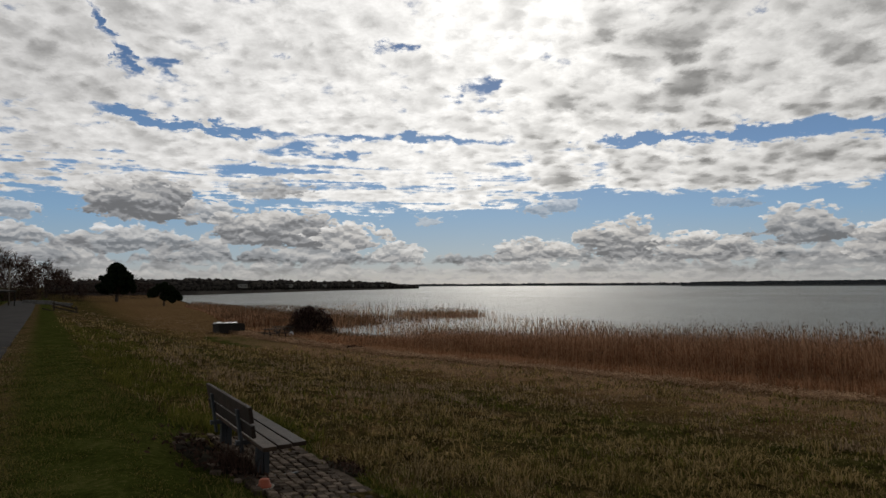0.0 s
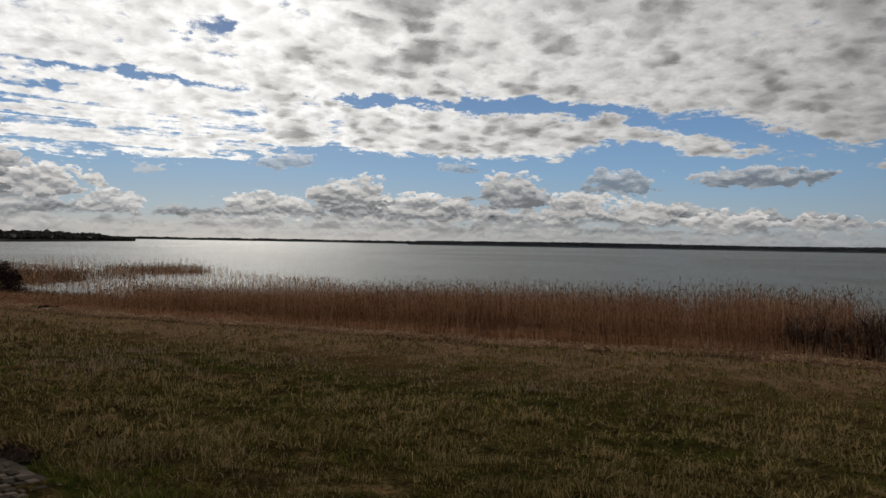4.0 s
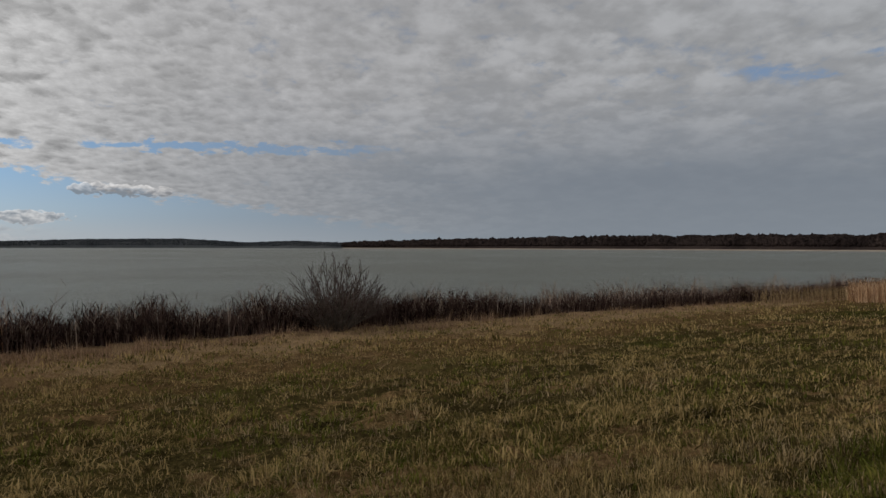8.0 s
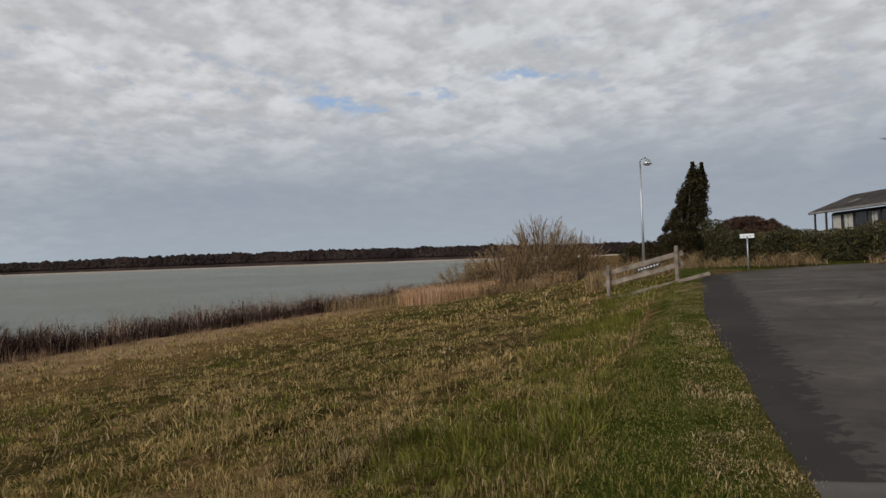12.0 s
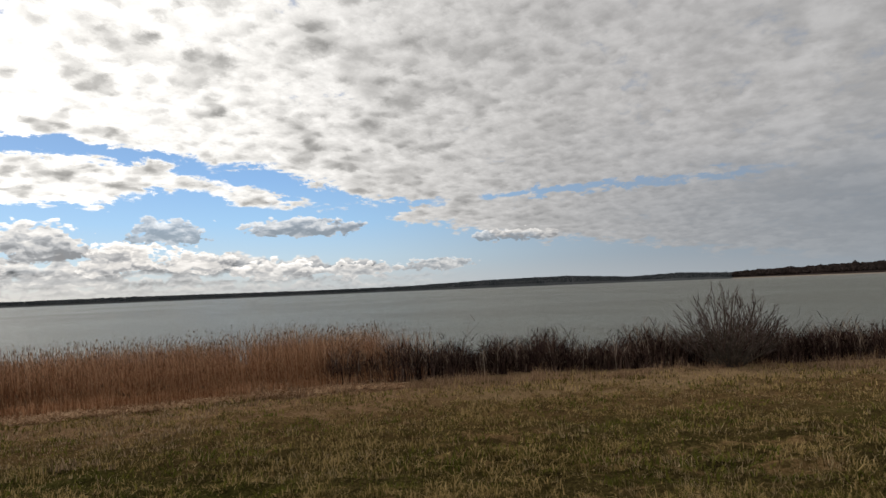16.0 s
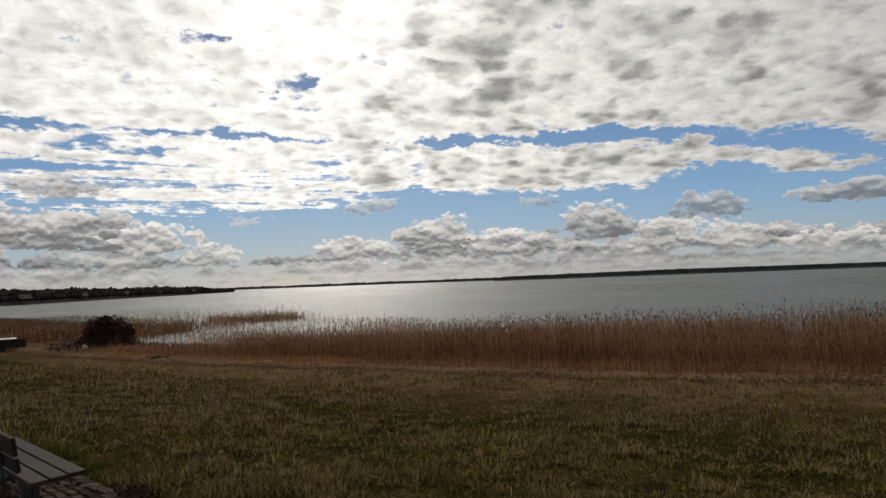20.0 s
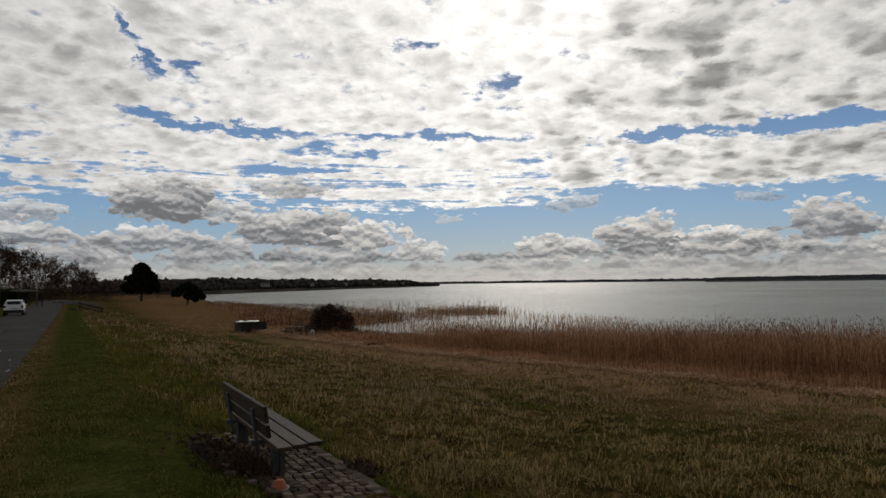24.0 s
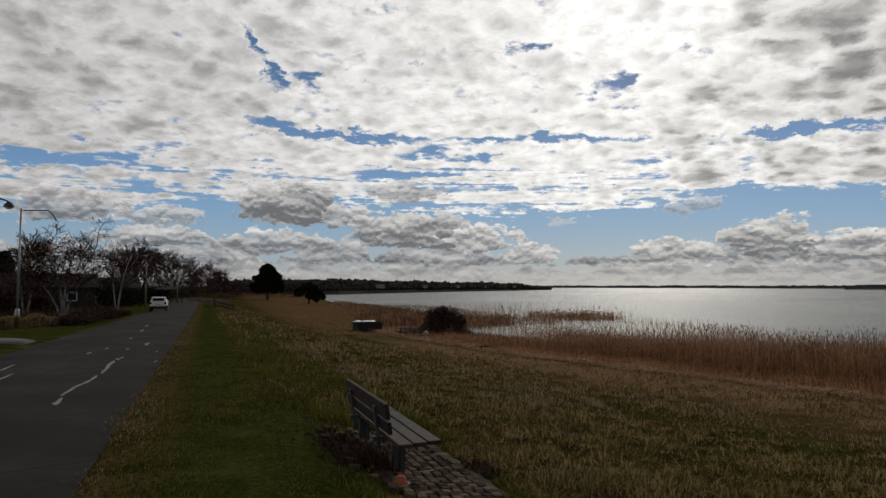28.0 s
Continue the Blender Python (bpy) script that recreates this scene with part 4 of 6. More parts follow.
tufts("green_clumps", "small bright green leaf clumps scattered in the meadow", 420, 3.5, 22.0, 26, 0.07, 0.022, MAT_VERGE, 20, meadow, 0.14, 0.9, 0.9)
tufts("verge_edge", "ragged brown grass creeping over the road's edge", 16000, 2.0, 34.0, 9, 0.05, 0.009, MAT_GRASS, 19, lambda v, u: (u > -26) & (v > road_edge(u) - 0.10) & (v < road_edge(u) + np.where(u < -2, 0.68, 0.42)), 0.06, 0.9, 1.0, (-1.05, 0.75))
tufts("shore_grass", "pale tan grass in a strip before the reeds", 26000, 16.0, 75.0, 9, 0.34, 0.022, MAT_PINKTAN, 15, lambda v, u: (v > shore(u) - 3.6 + 0.5 * np.sin(u * 0.4)) & (v < shore(u) + 1.2) & (v > 5) & (u < 8), 0.16, 0.4, 0.8)


# flattened straw washed up along the reeds
q = np.random.default_rng(88)
n = 30000
u_ = q.uniform(1.0, 62.0, n)
v_ = shore(u_) + np.where(q.random(n) < 0.85, q.normal(-2.3, 0.42, n), q.uniform(-3.2, 0.4, n)) + 0.3 * np.sin(u_ * 0.35)
b_ = q.uniform(0, 2 * np.pi, n)
ln = q.uniform(0.15, 0.5, n)
lay(tagged(new("straw_litter", blade_mesh("straw_litter", on_land(v_, u_, q.uniform(0.02, 0.17, n)), q.uniform(0.02, 0.12, n), 0.05, np.stack([np.cos(b_) * ln, np.sin(b_) * ln, 0 * b_], -1), MAT_LITTER, 89)), "pale orange-tan straw washed up along the reeds", "straw", kind="stuff"))


def reed_bed(name, label, count, place, height, width, seed, plume=0.75, mat=None):
    """Standing dead reeds: a stem, a bent leaf or two and a drooping plume each."""
    r = np.random.default_rng(seed)
    v, u = place(r, count)
    n = len(v)
    z = np.maximum(land(u, v), -0.9)
    patch = np.array([noise.noise((x * 0.16, y * 0.16, seed)) + 0.5 * noise.noise((x * 0.6, y * 0.6, seed)) for x, y in zip(v, u)])
    h = height * np.interp(u, [0, 12, 24, 40, 66, 72], [1.2, 1.18, 1.05, 0.66, 0.5, 1]) * np.clip(1 + 0.22 * patch, 0.6, 1.3) * r.uniform(0.72, 1.12, n)
    h = h * np.where(u > -6, np.clip(0.38 + (v - shore(u) + 0.3) / 3.6, 0.38, 1.0), 1.0)
    tops = h
    pts = np.stack([v, u, z], -1)
    b = r.normal(0.9, 0.9, n)
    bend = np.stack([np.cos(b), np.sin(b), np.zeros(n)], -1) * (tops * r.uniform(0.02, 0.26, n))[:, None]
    lay(tagged(new(name, blade_mesh(name, pts, tops, width * r.uniform(0.7, 1.3, n), bend, mat or MAT_REED, seed + 1, 0.6, 0.8)), label, "reeds", kind="stuff"))
    # leaves
    k = r.random(n) < 0.9
    f = r.uniform(0.25, 0.8, k.sum())
    lp = pts[k] + bend[k] * (f * f)[:, None]
    lp[:, 2] += tops[k] * f
    lay(tagged(new(name, blade_mesh(name, lp, tops[k] * r.uniform(0.10, 0.22, k.sum()), width * 1.6, 0.9, mat or MAT_REED, seed + 2)), label, "reeds", kind="stuff"))
    k = r.random(n) < plume
    lp = pts[k] + bend[k] * 0.9
    lp[:, 2] += tops[k] * 0.95
    lay(tagged(new("reed_plumes", blade_mesh("reed_plumes", lp, 0.16 * r.uniform(0.7, 1.3, k.sum()), width * 1.7, 0.5, MAT_PLUME, seed + 3, 0.5, 1.0)), "dark feathery seed heads of the reeds", "reeds", kind="stuff"))


def box_place(u0, u1, d0, d1, power=1.0, thin=None):
    """Places along the shore between u0 and u1, d0 to d1 metres beyond the meadow's end."""
    def place(r, count):
        u = r.uniform(u0, u1, count)
        v = shore(u) + d0 + (d1 - d0) * r.random(count) ** power
        if thin:
            ok = r.random(count) < thin(v, u)
            return v[ok], u[ok]
        return v, u
    return place


def oval_place(v0, u0, rv, ru):
    def place(r, count):
        a, q = r.uniform(0, 2 * np.pi, count), np.sqrt(r.random(count))
        return v0 + rv * q * np.cos(a), u0 + ru * q * np.sin(a)
    return place


REEDS = "tall dead golden-brown reeds standing along the lake"
notch = lambda v, u: 1 - 0.93 * np.exp(-((np.degrees(np.arctan2(v, u)) - 31.2 - 43.7) / 0.9) ** 2) * (v > shore(u) + 2.0)
reed_bed("reed_bed", REEDS, 30000, box_place(-1.0, 42.0, 0.6, 11.0, 1.0, lambda v, u: notch(v, u) * np.clip((u + 1.5 * np.sin(v * 1.3)) / 5, 0, 1)), 2.15, 0.013, 21, 0.3)
reed_bed("reed_bed", "low rusty-brown young reeds at the edge of the bed", 26000, box_place(-5.0, 46.0, -1.3, 5.5, 1.2, lambda v, u: np.clip((u - 1.0 + 1.5 * np.sin(v * 1.3)) / 5, 0, 1)), 1.25, 0.020, 25, 0.1, MAT_RUST)
reed_bed("reed_fringe", "thin outer fringe of reeds in the water", 6500, box_place(3.0, 50.0, 10.0, 17.0, 1.4), 2.5, 0.020, 29, 0.3)
reed_bed("reed_bed", "low rusty-brown reeds beside the inlet", 6000, box_place(42.0, 66.0, 0.0, 8.0), 0.9, 0.03, 33, 0.3, MAT_RUST)
reed_bed("reed_fringe", "scattered reeds standing in the shallow inlet", 3600, oval_place(38.0, 62.0, 15.0, 20.0), 3.3, 0.024, 37, 0.05)
reed_bed("reed_island", "dense clump of reeds out in the water", 2000, oval_place(49.0, 82.0, 6.5, 7.0), 1.7, 0.045, 41)
reed_bed("reed_bed", "broad brown reed bed behind the picnic place", 10000, box_place(68.0, 150.0, 0.0, 24.0), 1.1, 0.06, 45)
reed_bed("reed_bed", "brown reeds round the bush", 5000, oval_place(26.0, 74.0, 9.0, 9.0), 1.7, 0.05, 49)
reed_bed("reed_bed", "golden reeds at the far end of the scrub", 7500, box_place(-86.0, -44.0, -3.5, 2.0, 1.0, lambda v, u: np.clip((-44.0 - u + 3.0 * np.sin(v * 1.7) + 2.0 * np.sin(u * 0.9)) / 14.0, 0, 1)), 0.9, 0.026, 53, 0.2, MAT_DRYTAN)

reed_bed("reed_bed", "tan reeds on the flat beyond the barrier", 7000, box_place(-190.0, -78.0, -9.0, 3.0), 1.0, 0.05, 57, 0.2, MAT_DRYTAN)


# scrub along the shore
def scrub(name, label, count, place, height, width, mat, seed, split=4, lean=0.5):
    """Stiff upright twigs, each forking near its top."""
    r = np.random.default_rng(seed)
    v, u = place(r, count)
    n = len(v)
    z = np.maximum(land(u, v), -0.4)
    patch = np.array([noise.noise((x * 0.3, y * 0.3, seed)) + 0.8 * noise.noise((x * 1.3, y * 1.3, seed)) for x, y in zip(v, u)])
    h = height * np.clip(1 + 0.55 * patch, 0.4, 1.6) * r.uniform(0.5, 1.1, n)
    pts = np.stack([v, u, z], -1)
    b = r.uniform(0, 2 * np.pi, n)
    h = h * np.clip(1 + 0.28 * np.sin(u * 1.9 + np.sin(v * 2.3)) * np.sin(u * 0.7), 0.5, 1.3)
    bend = np.stack([np.cos(b), np.sin(b), np.zeros(n)], -1) * (h * r.uniform(0.0, lean, n))[:, None]
    lay(tagged(new(name, blade_mesh(name, pts, h, width * r.uniform(0.7, 1.4, n), bend, mat, seed + 1, 0.6, 0.7)), label, "bushes", kind="stuff"))
    f = r.uniform(0.3, 0.85, n * split)
    p = np.repeat(pts, split, 0) + np.repeat(bend, split, 0) * (f * f)[:, None]
    p[:, 2] += np.repeat(h, split) * f
    lay(tagged(new(name, blade_mesh(name, p, np.repeat(h, split) * r.uniform(0.12, 0.34, n * split), width * 0.8, 1.25, mat, seed + 2, 0.5, 0.7)), label, "bushes", kind="stuff"))


SCRUB = "dense dark leafless scrub of upright twigs along the shore"
scrub("shore_scrub", SCRUB, 6000, box_place(-24.0, 4.5, 0.6, 4.2), 1.6, 0.034, MAT_TWIG, 61, 5, 0.95)
scrub("shore_scrub", SCRUB, 6000, box_place(-70.0, -22.0, 0.6, 4.4), 1.25, 0.028, MAT_TWIG, 65, 4, 0.8)
scrub("shore_scrub", "pale bent dead stalks rising from the scrub", 2600, box_place(-66.0, 4.5, 0.6, 4.0), 1.65, 0.034, MAT_STALK, 67, 3, 0.5)
scrub("shore_scrub", "low brushwood among the stems of the scrub", 9000, box_place(-62.0, 4.0, 0.3, 4.0), 0.95, 0.05, MAT_TWIG, 69, 2, 0.6)


def tube(path, radii, sides=4):
    """Verts and triangles of a tapering stem along a path."""
    path = np.asarray(path, float)
    n = len(path)
    d = np.gradient(path, axis=0)
    d /= np.linalg.norm(d, axis=1, keepdims=True) + 1e-9
    ref = np.where(np.abs(d[:, 2:3]) > 0.9, [[1.0, 0, 0]], [[0, 0, 1.0]])
    a = np.cross(d, ref)
    a /= np.linalg.norm(a, axis=1, keepdims=True) + 1e-9
    b = np.cross(d, a)
    t = np.arange(sides) * 2 * np.pi / sides
    ring = np.cos(t)[None, :, None] * a[:, None] + np.sin(t)[None, :, None] * b[:, None]
    verts = (path[:, None] + ring * np.asarray(radii)[:, None, None]).reshape(-1, 3)
    i, j = np.meshgrid(np.arange(n - 1), np.arange(sides), indexing="ij")
    p, q = (i * sides + j).ravel(), (i * sides + (j + 1) % sides).ravel()
    tris = np.concatenate([np.stack([p, q, q + sides], -1), np.stack([p, q + sides, p + sides], -1)])
    return verts, tris


def limbs(r, start, way, length, radius, depth, kids, droop=0.0, wander=0.18, shrink=0.62, out=None, spread=0.75, from_f=0.3):
    """Grows a limb with its twigs; fills out with (depth, path, radii)."""
    steps = 5 if depth > 1 else 3
    p, d = np.array(start, float), np.array(way, float)
    d /= np.linalg.norm(d)
    path = [p.copy()]
    for _ in range(steps):
        d = d + r.normal(0, wander, 3) + np.array([0, 0, -droop])
        d /= np.linalg.norm(d)
        p = p + d * length / steps
        path.append(p.copy())
    path = np.array(path)
    out.append((depth, path, np.linspace(radius, radius * (0.45 if depth > 0 else 0.3), steps + 1)))
    if depth > 0:
        k = kids[-depth] if isinstance(kids, (list, tuple)) else kids
        for i in range(k):
            f = from_f + (1 - from_f) * (i + r.random()) / k
            j = min(int(f * steps), steps - 1)
            q = path[j] + (path[j + 1] - path[j]) * (f * steps - j)
            dd = path[j + 1] - path[j]
            dd /= np.linalg.norm(dd)
            side = r.normal(0, 1, 3)
            side -= dd * side.dot(dd)
            side /= np.linalg.norm(side)
            limbs(r, q, dd * (1 - spread * 0.5) + side * spread + np.array([0, 0, 0.12]), length * shrink * r.uniform(0.7, 1.15) * (1.15 - 0.5 * f), radius * 0.5 * (1.1 - 0.4 * f), depth - 1, kids, droop, wander, shrink, out, spread, 0.2)
    return out


def stem_mesh(name, stems, mat, sides):
    verts, tris, n = [], [], 0
    for _, path, radii in stems:
        v, t = tube(path, radii, sides)
        verts.append(v)
        tris.append(t + n)
        n += len(v)
    return mesh_np(name, np.concatenate(verts), np.concatenate(tris), mat, True)


def bare_tree(name, label, at, r, stems, height, kids, bark, twig, droop=0.0, spread=0.75, lean=0.2, radius=0.14, shrink=0.62, category="tree", twig_min=0.006, levels=3, group=""):
    """A leafless tree: trunk part and crown part of many tapering branches."""
    thing = tagged(new(name), label, category, group)
    thing.matrix_world = Matrix.Translation(at) @ pose(0, 0, 0, 0, 0, TURN)
    grown = []
    for i in range(stems):
        a = 2 * math.pi * (i + r.random() * 0.6) / stems
        k = lean if stems > 1 else lean * 0.3
        limbs(r, (0.12 * math.cos(a) * (stems > 1), 0.12 * math.sin(a) * (stems > 1), -0.1), (k * math.cos(a), k * math.sin(a), 1.0), height * r.uniform(0.8, 1.0) * 0.72, radius * r.uniform(0.8, 1.1), levels, kids, droop, 0.10, shrink, grown, spread)
    grown = [(d, p, np.maximum(q, twig_min)) for d, p, q in grown]
    trunks = [s for s in grown if s[0] == levels]
    for s in trunks:
        t = new("trunk", stem_mesh("trunk", [s], bark, 7))
        t.parent = thing
    c = new("crown", stem_mesh("crown", [s for s in grown if s[0] < levels], twig, 3))
    c.parent = thing
    c["label"] = "bare twiggy crown"
    return thing


r = np.random.default_rng(5)


def fan_bush(name, label, at, radius, height, stems, mat, r, stem_r=0.018, kids=(7, 4), twig=0.30, thin=0.006, trunks=9):
    """A dome-shaped leafless bush: stems that fan out from one foot, with fine twigs towards their ends."""
    thing = tagged(new(name), label, "bush")
    thing.matrix_world = Matrix.Translation(at) @ pose(0, 0, 0, 0, 0, TURN)
    grown = []
    for i in range(stems):
        a, f = 2.39996 * i, math.sqrt((i + 0.5) / stems)
        th = 1.42 * f
        tip = np.array([radius * math.sin(th) * math.cos(a), radius * math.sin(th) * math.sin(a), height * (0.24 + 0.76 * math.cos(th)) * r.uniform(0.95, 1.01)])
        foot = np.array([0.12 * radius * f * math.cos(a), 0.12 * radius * f * math.sin(a), -0.1])
        way = tip - foot
        length = float(np.linalg.norm(way)) * 0.95
        way[:2] *= 1.22
        limbs(r, foot, way, length, stem_r, 2, list(kids), -0.03, 0.05, twig, grown, 0.42, 0.42)
    grown = [(d, p, np.maximum(q_, thin)) for d, p, q_ in grown]
    main = [s_ for s_ in grown if s_[0] == 2]
    for i in range(trunks):
        st = new("stem", stem_mesh("stem", [main[j] for j in range(i, len(main), trunks)], MAT_BARK, 4))
        st.parent, st["kind"] = thing, "stuff"
    tw = new("crown", stem_mesh("crown", [s_ for s_ in grown if s_[0] < 2], mat, 3))
    tw.parent, tw["kind"], tw["label"] = thing, "stuff", "fine leafless twigs"
    return thing


fan_bush("bare_shrub", "round leafless many-stemmed shrub above the shore scrub", spot(*polar(83.4, 32.8)), 2.6, 3.6, 72, MAT_SHRUB, r, 0.026, (8, 4), 0.26, 0.009)
WILLOW = "broad rounded tan leafless willow in dry grass"
for b, d, rad, h, n in ((136.3, 66, 4.3, 6.7, 120), (133.0, 63, 4.2, 4.7, 84), (129.9, 61, 3.4, 3.3, 54), (139.6, 67, 2.8, 4.6, 48)):
    fan_bush("willow", WILLOW, spot(*polar(b, d)), rad, h, n, MAT_WILLOW, r, 0.035, (9, 5), 0.30, 0.012)
scrub("willow_thicket", "tan dry undergrowth below the willows", 2600, oval_place(polar(133.0, 59)[0], polar(133.0, 59)[1], 6.5, 5.0), 1.2, 0.04, MAT_WILLOW, 73, 3, 0.5)
reed_bed("tall_grass", "orange-tan dry grass thicket beside the willows", 3500, oval_place(polar(128.5, 58)[0], polar(128.5, 58)[1], 4.0, 7.0), 1.25, 0.03, 77, 0.1, MAT_LITTER)


def leaf_cloud(name, centres, radii, per, size, mat, seed, flat=1.0):
    """Many small tilted leaf sprays scattered through the given blobs."""
    r = np.random.default_rng(seed)
    centres, radii = np.asarray(centres, float), np.asarray(radii, float)
    if radii.ndim == 1:
        radii = np.repeat(radii[:, None], 3, 1)
    n = len(centres) * per
    d = r.normal(0, 1, (n, 3))
    d /= np.linalg.norm(d, axis=1, keepdims=True)
    q = r.random(n) ** 0.4
    p = np.repeat(centres, per, 0) + d * np.repeat(radii, per, 0) * q[:, None]
    a = r.normal(0, 1, (n, 3))
    a /= np.linalg.norm(a, axis=1, keepdims=True)
    b = np.cross(a, r.normal(0, 1, (n, 3)))
    b /= np.linalg.norm(b, axis=1, keepdims=True)
    s = size * r.uniform(0.5, 1.3, n)[:, None]
    verts = np.stack([p - a * s, p + b * s * 0.45, p + a * s, p - b * s * 0.45], 1).reshape(-1, 3)
    f = np.array([(0, 1, 2), (0, 2, 3)])
    tris = (f[None] + (np.arange(n) * 4)[:, None, None]).reshape(-1, 3)
    return mesh_np(name, verts, tris, mat)


def evergreen(name, label, at, trunk_h, radius, blobs, per, size, mat, seed, category="tree"):
    """A trunk with a few limbs and a crown of leaf sprays. blobs: x, y, z, radius."""
    r = np.random.default_rng(seed)
    thing = tagged(new(name), label, category)
    thing.matrix_world = Matrix.Translation(at) @ pose(0, 0, 0, 0, 0, TURN)
    stems = [(0, np.array([(0, 0, -0.2), (0.05, 0, trunk_h * 0.5), (0, 0.05, trunk_h), (0, 0, trunk_h * 1.6)]), [radius * 1.25, radius, radius * 0.85, radius * 0.4])]
    for x, y, z, q in blobs[::2]:
        stems.append((1, np.array([(0, 0, trunk_h * 0.8), (x * 0.5, y * 0.5, trunk_h * 0.6 + z * 0.4), (x, y, z)]), [radius * 0.5, radius * 0.3, radius * 0.12]))
    t = new("trunk", stem_mesh("trunk", stems, MAT_BARK, 7))
    t.parent = thing
    c = new("crown", leaf_cloud("crown", [b[:3] for b in blobs], [b[3] for b in blobs], per, size, mat, seed))
    c.parent = thing
    return thing


def crown_blobs(r, n, rx, rz, z0, size, shape=lambda f: 1.0):
    """Blobs inside an upright egg from z0 up."""
    out = []
    for i in range(n):
        f = (i + r.random()) / n
        a, q = r.uniform(0, 2 * math.pi), rx * shape(f) * r.random() ** 0.5
        out.append((q * math.cos(a), q * math.sin(a), z0 + rz * f, size * r.uniform(0.7, 1.25)))
    return out


r = np.random.default_rng(17)
# lone dome-crowned tree and low pine on the shore ahead
v0, u0 = polar(-26.3, 190)
evergreen("dome_tree", "dark evergreen tree with a dense domed crown", spot(v0, u0, -0.1), 2.6, 0.34,
          crown_blobs(r, 190, 5.7, 6.9, 2.6, 0.78, lambda f: max(0.12, (1 - f) ** 0.62 * min(1.0, 0.72 + 1.6 * f))), 260, 0.27, MAT_PINE, 101)
v0, u0 = polar(-22.9, 155)
evergreen("leaning_pine", "low dark pine with flat irregular branches", spot(v0, u0, -0.2), 1.9, 0.2,
          [(1.33 * x_, 1.33 * y_, 1.33 * z_, 1.25 * q_) for x_, y_, z_, q_ in [(-1.5, 0.3, 2.3, 0.9), (-0.7, 0, 3.0, 0.8), (0.1, 0.2, 3.3, 0.75), (0.9, 0, 2.6, 0.95), (1.7, -0.2, 1.9, 0.8), (2.4, 0, 1.4, 0.55), (0.2, 0.1, 1.7, 0.9), (1.3, 0, 1.1, 0.6), (-2.1, 0, 1.9, 0.45)]], 900, 0.24, MAT_PINE, 102)
# bush by the inlet
v0, u0 = polar(-11.4, 60)
evergreen("dark_bush", "dense dark rounded bush by the reeds", spot(v0, u0, -0.1), 0.4, 0.08,
          [(x, y, z, q) for x, y, z, q in crown_blobs(r, 60, 2.3, 2.1, 0.3, 0.55, lambda f: math.sqrt(max(0.05, 1 - f ** 2)))], 260, 0.08, MAT_TWIG, 103, "bush")
# upright conifer beyond the rail: steep on the road side, tapering towards the lake, two ragged tips
v0, u0 = polar(147.6, 34)
spire = []
for i in range(190):
    f_ = (i + r.random()) / 190
    half = 1.3 * (1 - 0.80 * f_)
    x_ = -0.62 + (1.25 - half) * -0.25 + half * (0.75 + r.uniform(-1, 1))
    spire.append((x_ - 0.1, half * r.uniform(-0.7, 0.7), 0.3 + 4.25 * f_ + r.normal(0, 0.1), 0.27 * r.uniform(0.6, 1.2)))
spire += [(-0.55, 0, 4.6 + 0.14 * i, 0.15 - 0.025 * i) for i in range(4)] + [(-0.95, 0, 4.35 + 0.15 * i, 0.16 - 0.02 * i) for i in range(5)] + [(1.5, 0, 0.7, 0.35), (1.8, 0, 0.5, 0.3), (1.6, 0.2, 1.2, 0.22)]
evergreen("columnar_conifer", "tall dark columnar conifer at a garden's corner", spot(v0, u0, -0.25), 0.8, 0.14, spire, 300, 0.05, MAT_CONIFER, 104)

# ---- making of things ----
def part(name, bm, mat, parent, label="", m=None):
    """Links a bmesh as one mesh object under a thing or a part."""
    me = bpy.data.meshes.new(name)
    bmesh.ops.recalc_face_normals(bm, faces=bm.faces)
    bm.to_mesh(me)
    bm.free()
    me.materials.append(mat)
    ob = new(name, me)
    ob.parent = parent
    if m is not None:
        ob.matrix_local = m
    if label:
        ob["label"] = label
    return ob


def block(sx, sy, sz, at=(0, 0, 0), bevel=0.006, turn=None, jitter=0.0):
    """A bevelled block with its middle at that place."""
    bm = bmesh.new()
    bmesh.ops.create_cube(bm, size=1.0)
    bmesh.ops.scale(bm, vec=(sx, sy, sz), verts=bm.verts)
    if bevel:
        bmesh.ops.bevel(bm, geom=list(bm.edges), offset=min(bevel, 0.4 * min(sx, sy, sz)), segments=2, profile=0.6, affect="EDGES")
    if jitter:
        for w in bm.verts:
            w.co += Vector([random.uniform(-jitter, jitter) for _ in range(3)])
    m = Matrix.Translation(at)
    if turn is not None:
        m = m @ turn
    bmesh.ops.transform(bm, matrix=m, verts=bm.verts)
    return bm


def lathe(profile, sides=20, at=(0, 0, 0)):
    """A body of revolution from (radius, height) pairs."""
    bm = bmesh.new()
    rings = []
    for q, z in profile:
        rings.append([bm.verts.new((at[0] + q * math.cos(2 * math.pi * i / sides), at[1] + q * math.sin(2 * math.pi * i / sides), at[2] + z)) for i in range(sides)])
    for a, b in zip(rings, rings[1:]):
        for i in range(sides):
            bm.faces.new((a[i], a[(i + 1) % sides], b[(i + 1) % sides], b[i]))
    bm.faces.new(rings[0][::-1])
    bm.faces.new(rings[-1])
    for f in bm.faces:
        f.smooth = True
    return bm


